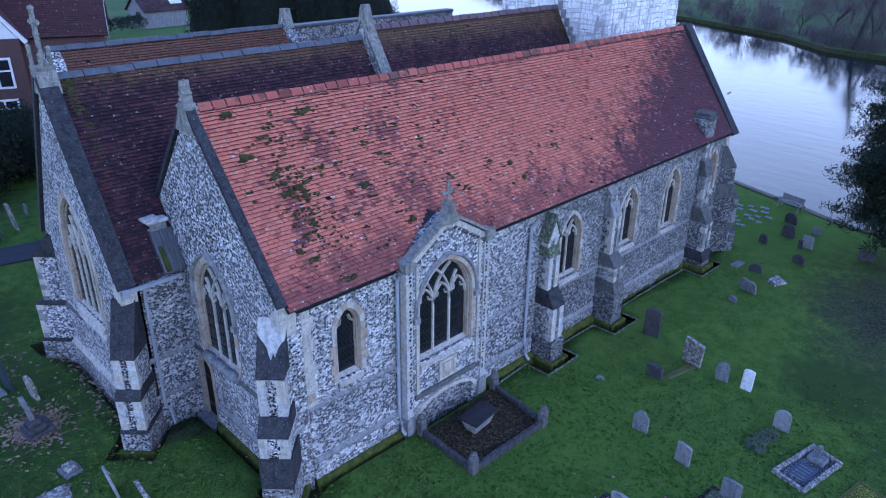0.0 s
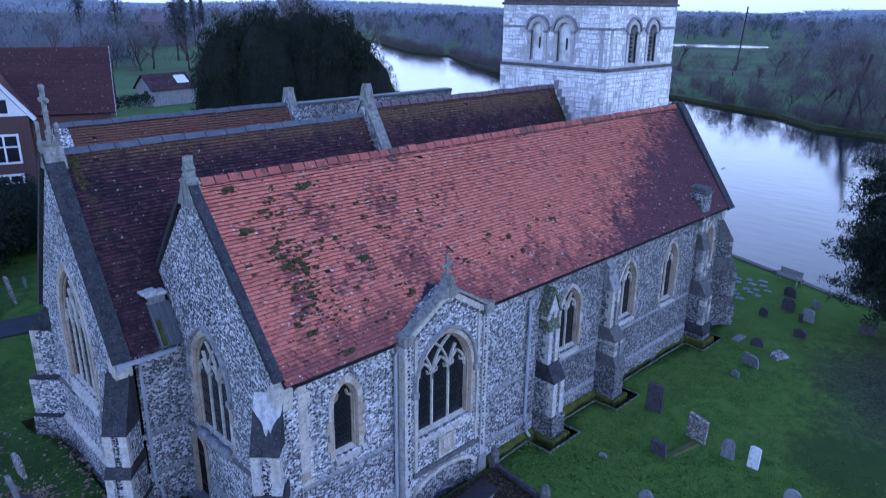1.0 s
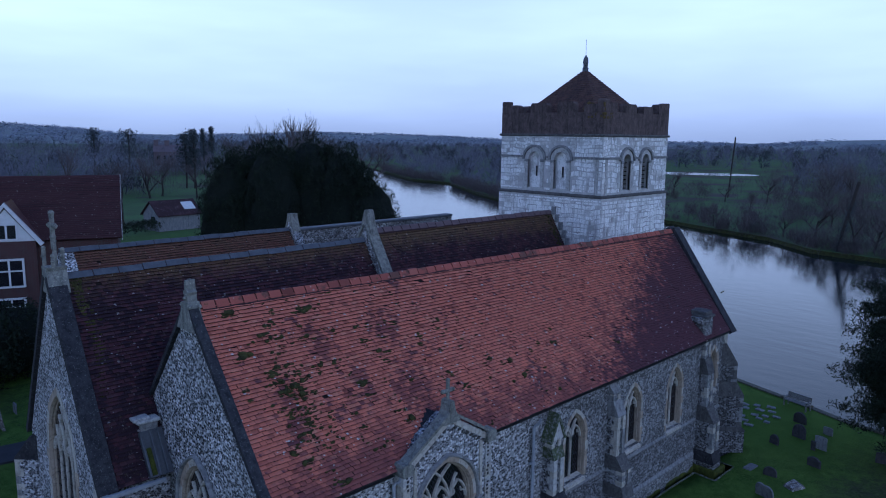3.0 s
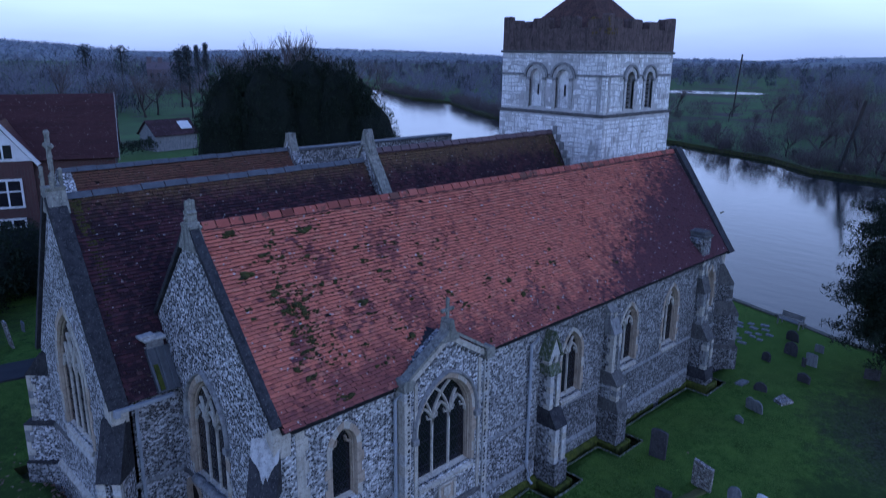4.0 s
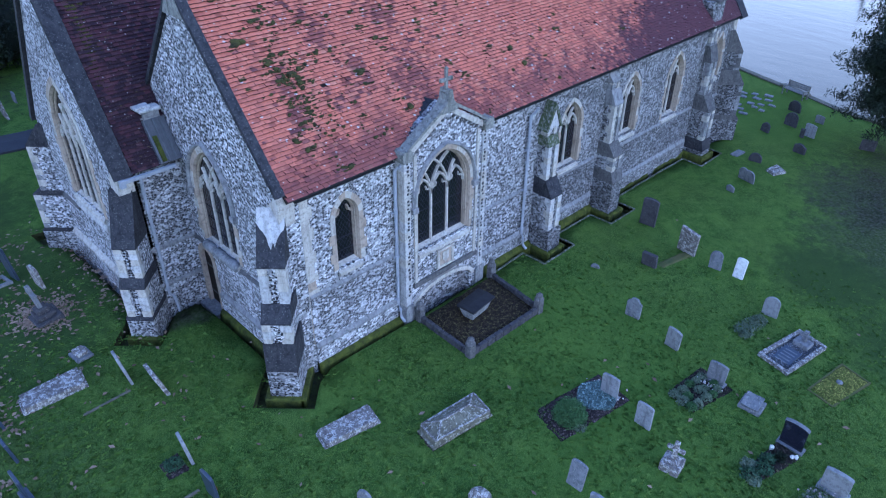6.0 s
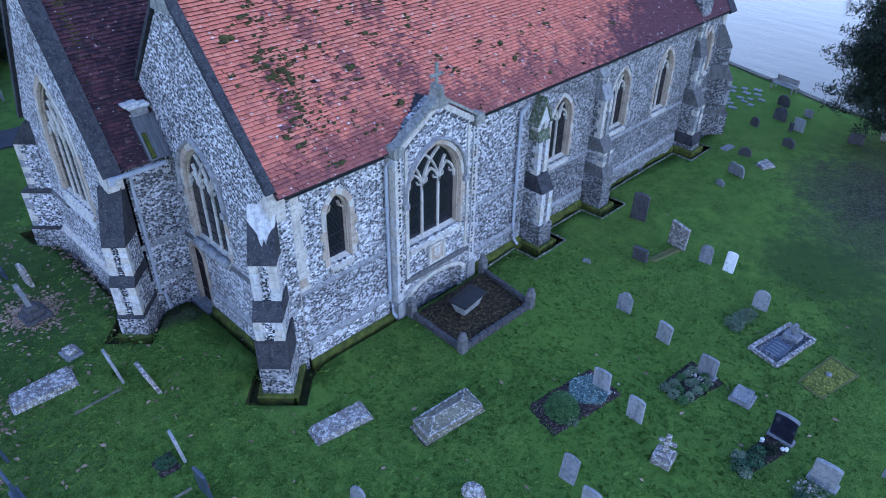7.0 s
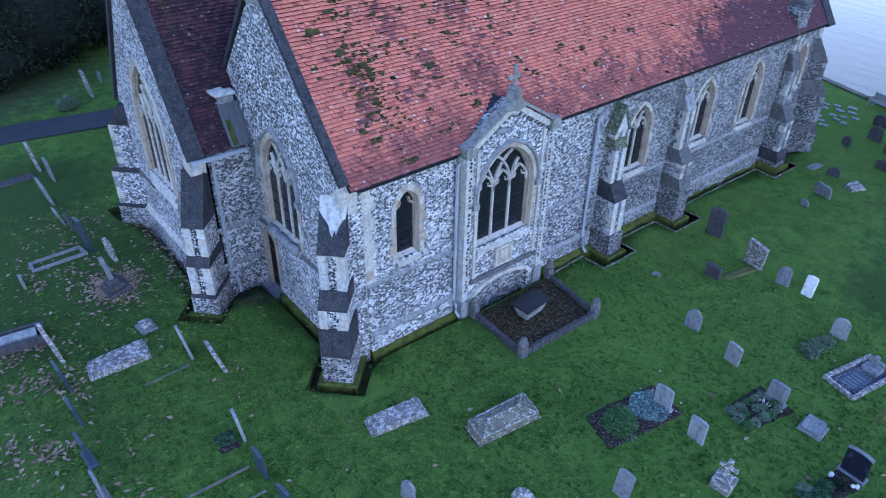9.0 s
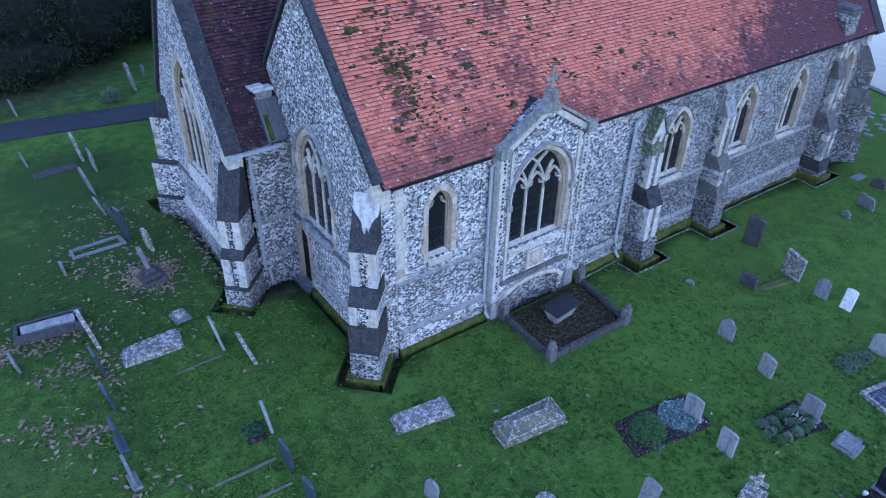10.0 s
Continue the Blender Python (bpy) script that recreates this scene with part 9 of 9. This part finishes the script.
    box(bm, (-0.17, -0.2, 0.09), (0.17, 0.2, 0.24), None, 0.03)
    part("block", bm, "grave_lichen", block)
    # cross monument among fallen leaves
    mon = empty("cross_monument", "tall stone cross leaning on a stepped rock base among leaves", "grave cross", "", pose(-4.5, 7.85, 0.04, 0, -9, 4))
    bm = bmesh.new()
    box(bm, (-0.42, -0.42, -0.1), (0.42, 0.42, 0.16), None, 0.03)
    box(bm, (-0.3, -0.3, 0.16), (0.3, 0.3, 0.34), None, 0.03)
    box(bm, (-0.2, -0.2, 0.34), (0.2, 0.2, 0.52), None, 0.03)
    part("steps", bm, "grave_dark", mon)
    bm = bmesh.new()
    box(bm, (-0.07, -0.08, 0.5), (0.07, 0.08, 1.45), None, 0.02)
    box(bm, (-0.065, -0.3, 1.05), (0.065, 0.3, 1.19), None, 0.02)
    part("cross", bm, "grave_grey", mon)
    # kerbed tomb with a tall stone at its head
    plot, place = shift([(-9.0, 6.65), (-7.1, 6.35), (-6.95, 7.2), (-8.9, 7.4)])
    tomb = empty("kerbed_tomb", "dark kerbed tomb with a raised lichened slab", "tomb", "", place)
    kerb_ring(plot, 0.11, 0.30, "grave_dark", tomb)
    flat_bed([(x * 0.9, y * 0.9) for x, y in plot], 0.05, "soil", tomb, "soil", 12, 0.03)
    bm = bmesh.new()
    prism(bm, [(-0.27, 0.0), (0.27, 0.0), (0.20, 0.30), (0.0, 0.40), (-0.20, 0.30)], -0.74, 0.78, pose(-0.02, 0, 0, 0, 0, -7) @ FACE)
    part("slab", bm, "grave_pale", tomb, "raised pale coped slab")
    # grassy kerbed plot, edging strips in the lawn
    plot, place = shift([(-6.53, 10.49), (-4.64, 10.56), (-4.77, 11.21), (-6.52, 11.13)])
    grave = empty("kerbed_grave", "sunken kerbed grave overgrown with grass", "grave", "", place)
    kerb_ring(plot, 0.1, 0.08, "grave_grey", grave)
    ledger([(-6.4, 17.7), (-4.7, 17.95), (-4.75, 18.4), (-6.45, 18.2)], 0.05, "grave_dark", "ledger_stone", "sunken ledger stone in the lawn")
    for k, (a, b) in enumerate((((-5.9, -1.72), (-4.3, -1.78)), ((-5.2, -2.66), (-4.3, -2.72)), ((-5.35, 2.73), (-4.0, 2.76)))):
        bm = bmesh.new()
        box(bm, (0, -0.035, -0.04), (math.dist(a, b), 0.035, 0.055), pose(0, 0, 0, 0, 0, math.degrees(math.atan2(b[1] - a[1], b[0] - a[0]))), 0.01)
        ob = put("edging_strip", bm, "timber")
        ob.location = (*a, ground_z(*a))
        tagged(ob, "thin pale timber edging sunk in the lawn", "edging", "edging strips")
    # memorial tablets near the river, bench
    rng = random.Random(4)
    for k, (x, y) in enumerate(((32.9, 2.3), (32.6, 1.7), (32.9, 1.1), (32.3, 0.7), (32.5, 0.1), (31.8, -0.4), (30.7, -0.3), (29.6, 0.25), (32.0, 1.4), (30.6, 1.1), (31.3, 0.6), (31.9, 2.2), (30.1, 0.7), (31.0, 1.9), (31.5, 0.1), (33.2, 0.4), (30.9, 0.2), (32.4, 2.7))):
        bm = bmesh.new()
        a, b = rng.uniform(0.10, 0.17), rng.uniform(0.14, 0.25)
        box(bm, (-a, -b, -0.1), (a, b, 0.07), None, 0.02)
        ob = put("memorial_tablet", bm, "grave_pale")
        ob.matrix_basis = pose(x, y, ground_z(x, y), rng.uniform(-5, 5), rng.uniform(-5, 5), rng.uniform(-12, 12))
        tagged(ob, "small pale memorial tablet lying in the grass", "memorial", "memorial tablets")
    bench = empty("bench", "silvered wooden park bench facing the river", "bench", "", pose(34.25, -0.62, ground_z(34.2, -0.6), 0, 0, -104) @ Matrix.Scale(0.84, 4))
    for k in range(4):
        bm = bmesh.new()
        box(bm, (-0.85, -0.25 + k * 0.13, 0.42), (0.85, -0.14 + k * 0.13, 0.46))
        part("seat_slat", bm, "bench", bench)
    for k in range(3):
        bm = bmesh.new()
        box(bm, (-0.85, 0.30 + k * 0.02, 0.54 + k * 0.125), (0.85, 0.34 + k * 0.02, 0.65 + k * 0.125))
        part("back_slat", bm, "bench", bench)
    for x in (-0.8, 0.8):
        for y, h in ((-0.22, 0.62), (0.3, 0.95)):
            bm = bmesh.new()
            box(bm, (x - 0.04, y - 0.04, -0.05), (x + 0.04, y + 0.04, h), None, 0.01)
            part("leg", bm, "bench", bench)
        bm = bmesh.new()
        box(bm, (x - 0.045, -0.28, 0.6), (x + 0.045, 0.32, 0.65), None, 0.01)
        part("armrest", bm, "bench", bench)


build_plots()


def build_litter():
    """Fallen leaves, roof moss and grass tufts."""
    rng = np.random.default_rng(5)
    pts = []
    for cx, cy, sx, sy, n in ((-4.5, 8.0, 0.5, 0.55, 620), (-8.2, 1.6, 0.5, 0.35, 70), (-9.0, 2.6, 0.5, 0.3, 45), (-8.0, 6.25, 0.9, 0.3, 130), (-9.4, 6.6, 0.5, 0.4, 110), (-6.0, 8.5, 2.2, 2.3, 90), (-7.6, -1.0, 0.7, 0.5, 45), (-7.9, 4.7, 0.45, 0.25, 75), (-6.9, 4.0, 0.3, 0.5, 60), (-5.8, 9.9, 0.8, 0.8, 90), (-5.0, 3.0, 3.5, 4.0, 110), (-2.4, 8.8, 0.25, 2.2, 160), (0.5, -3.0, 6.0, 3.0, 40), (7.0, -9.5, 2.6, 2.0, 24), (-4.6, 12.6, 0.9, 1.0, 120)):
        pts += list(np.c_[rng.normal(cx, sx, n), rng.normal(cy, sy, n)])
    vs, fs = [], []
    for x, y in pts:
        if -0.3 < x and y > -0.4 or (-2.0 < x and y > 5.3):
            continue
        a, s = rng.uniform(0, 6.28), rng.uniform(0.05, 0.115)
        z = ground_z(x, y) + 0.025
        b = len(vs)
        ca, sa = math.cos(a) * s, math.sin(a) * s
        vs += [(x - ca, y - sa, z), (x + sa * 0.5, y - ca * 0.5, z + rng.uniform(0, 0.04)), (x + ca, y + sa, z + 0.01), (x - sa * 0.5, y + ca * 0.5, z + rng.uniform(0, 0.03))]
        fs.append((b, b + 1, b + 2, b + 3))
    tagged(raw("fallen_leaves", vs, fs, "dead_leaf"), "scattered pale brown fallen leaves on the lawn", "leaves", kind="stuff")
    # short grass tufts where the lawn is nearest
    n = 110000
    x, y = rng.uniform(-11, 24, n), rng.uniform(-15, 13, n)
    r = np.hypot(x - VIEWPOINT[0], y - VIEWPOINT[1])
    inside = ((x > -0.9) & (y > -0.55)) | ((x > -2.6) & (y > 4.3)) | ((np.abs(x + 0.7) < 0.9) & (np.abs(y + 0.7) < 1.0)) | ((x > 9.8) & (y > -1.5)) | ((x > 4.1) & (x < 8.0) & (y > -3.2))
    rim = np.clip(np.minimum.reduce([x + 11, 24 - x, y + 15, 13 - y]) / 3.0, 0, 1)
    keep = ~inside & (r < 26) & (rng.random(n) < np.clip(2.2 - r / 12, 0.0, 1) * rim)
    x, y = x[keep], y[keep]
    vs = np.empty((len(x), 5, 3))
    z = np.array([ground_z(a, b) for a, b in zip(x, y)])
    ang, s, h = rng.uniform(0, 6.28, len(x)), rng.uniform(0.02, 0.05, len(x)), rng.uniform(0.03, 0.085, len(x))
    ox, oy = rng.normal(0, 0.03, len(x)), rng.normal(0, 0.03, len(x))
    for k, (du, dh) in enumerate(((-1, 0), (1, 0), (0.2, 1), (-1.6, 0.8), (1.7, 0.7))):
        vs[:, k] = np.stack([x + np.cos(ang) * s * du + ox * dh, y + np.sin(ang) * s * du + oy * dh, z - 0.005 + h * dh], 1)
    base = np.arange(len(x))[:, None] * 5
    fs = np.concatenate([base + [0, 1, 2], base + [0, 1, 3], base + [0, 1, 4]]).tolist()
    tagged(raw("grass_tufts", vs.reshape(-1, 3), fs, "tuft"), "short damp lawn grass", "grass", kind="stuff")
    # moss cushions on the red roof
    spots = []
    def on_roof(x, t):
        return Vector((x, -0.25 + t * 3.95, 5.97 + t * 4.5))
    kinds = ((1.9, 0.50, 0.36, 0.13, 84), (1.7, 0.30, 0.36, 0.12, 44), (2.7, 0.26, 0.6, 0.10, 22), (3.4, 0.60, 1.2, 0.20, 26), (8.0, 0.74, 3.0, 0.12, 80), (11.5, 0.55, 4.5, 0.22, 190), (16.0, 0.66, 3.6, 0.2, 70), (5.0, 0.40, 2.2, 0.2, 50), (4.5, 0.8, 2.5, 0.1, 30))
    for cx, ct, sx, st, n in kinds:
        for k in range(n):
            at = on_roof(max(0.7, rng.normal(cx, sx)), float(np.clip(rng.normal(ct, st), 0.04, 0.95)))
            big = rng.random() < (0.10 if cx < 4 else 0.3)
            for j in range(5 if big else rng.integers(1, 4)):
                spots.append((at + Vector((rng.normal(0, 0.09), rng.normal(0, 0.03), rng.normal(0, 0.035))), (rng.uniform(0.04, 0.068) if big else rng.uniform(0.02, 0.046)) * (1.45 if cx > 6 else 1.0)))
    bm = bmesh.new()
    up = Vector((0, -0.74, 0.66))
    lie = Matrix((Vector((1, 0, 0)), Vector((0, 0.66, 0.75)), up)).transposed()
    for p, s in spots:
        got = bmesh.ops.create_icosphere(bm, subdivisions=1, radius=1.0)
        for v in got["verts"]:
            d = v.co.copy()
            k = 1 + 0.8 * noise.noise(d * 2.6 + p * 5)
            v.co = p + lie @ Vector((d.x * s * 1.5 * k, d.y * s * 1.1 * k, d.z * s * 0.5 * k)) + up * 0.018
    # moss along the foot of the chancel gable coping and over the nave roof
    for k in range(420):
        t = rng.random() ** 0.8
        x = -1.42 + abs(rng.normal(0, 0.16)) + 0.25 * max(0, noise.noise((t * 9, 0.5, 0.0)))
        spots.append((Vector((x, 5.22 + 3.38 * t, 5.13 + 5.7 * t)), rng.uniform(0.02, 0.055)))
    for k in range(150):
        t = rng.random()
        x = 22.0 - abs(rng.normal(0, 0.5)) * (1.3 - t)
        spots.append((Vector((x, 5.0 + 3.6 * t, 5.15 + 6.0 * t)), rng.uniform(0.03, 0.07)))
    for p, s in spots[-570:]:
        got = bmesh.ops.create_icosphere(bm, subdivisions=1, radius=1.0)
        for v in got["verts"]:
            d = v.co.copy()
            v.co = p + lie @ Vector((d.x * s * 1.3, d.y * s * 1.2, d.z * s * 0.6)) + up * 0.03
    tagged(put("roof_moss", bm, "moss_dark"), "dark moss cushions scattered over the red roof tiles", "moss", kind="stuff")


MAT["tuft"] = leaf_material("grass_blades", (0.058, 0.114, 0.021), (0.165, 0.250, 0.053), 0.03)
build_litter()
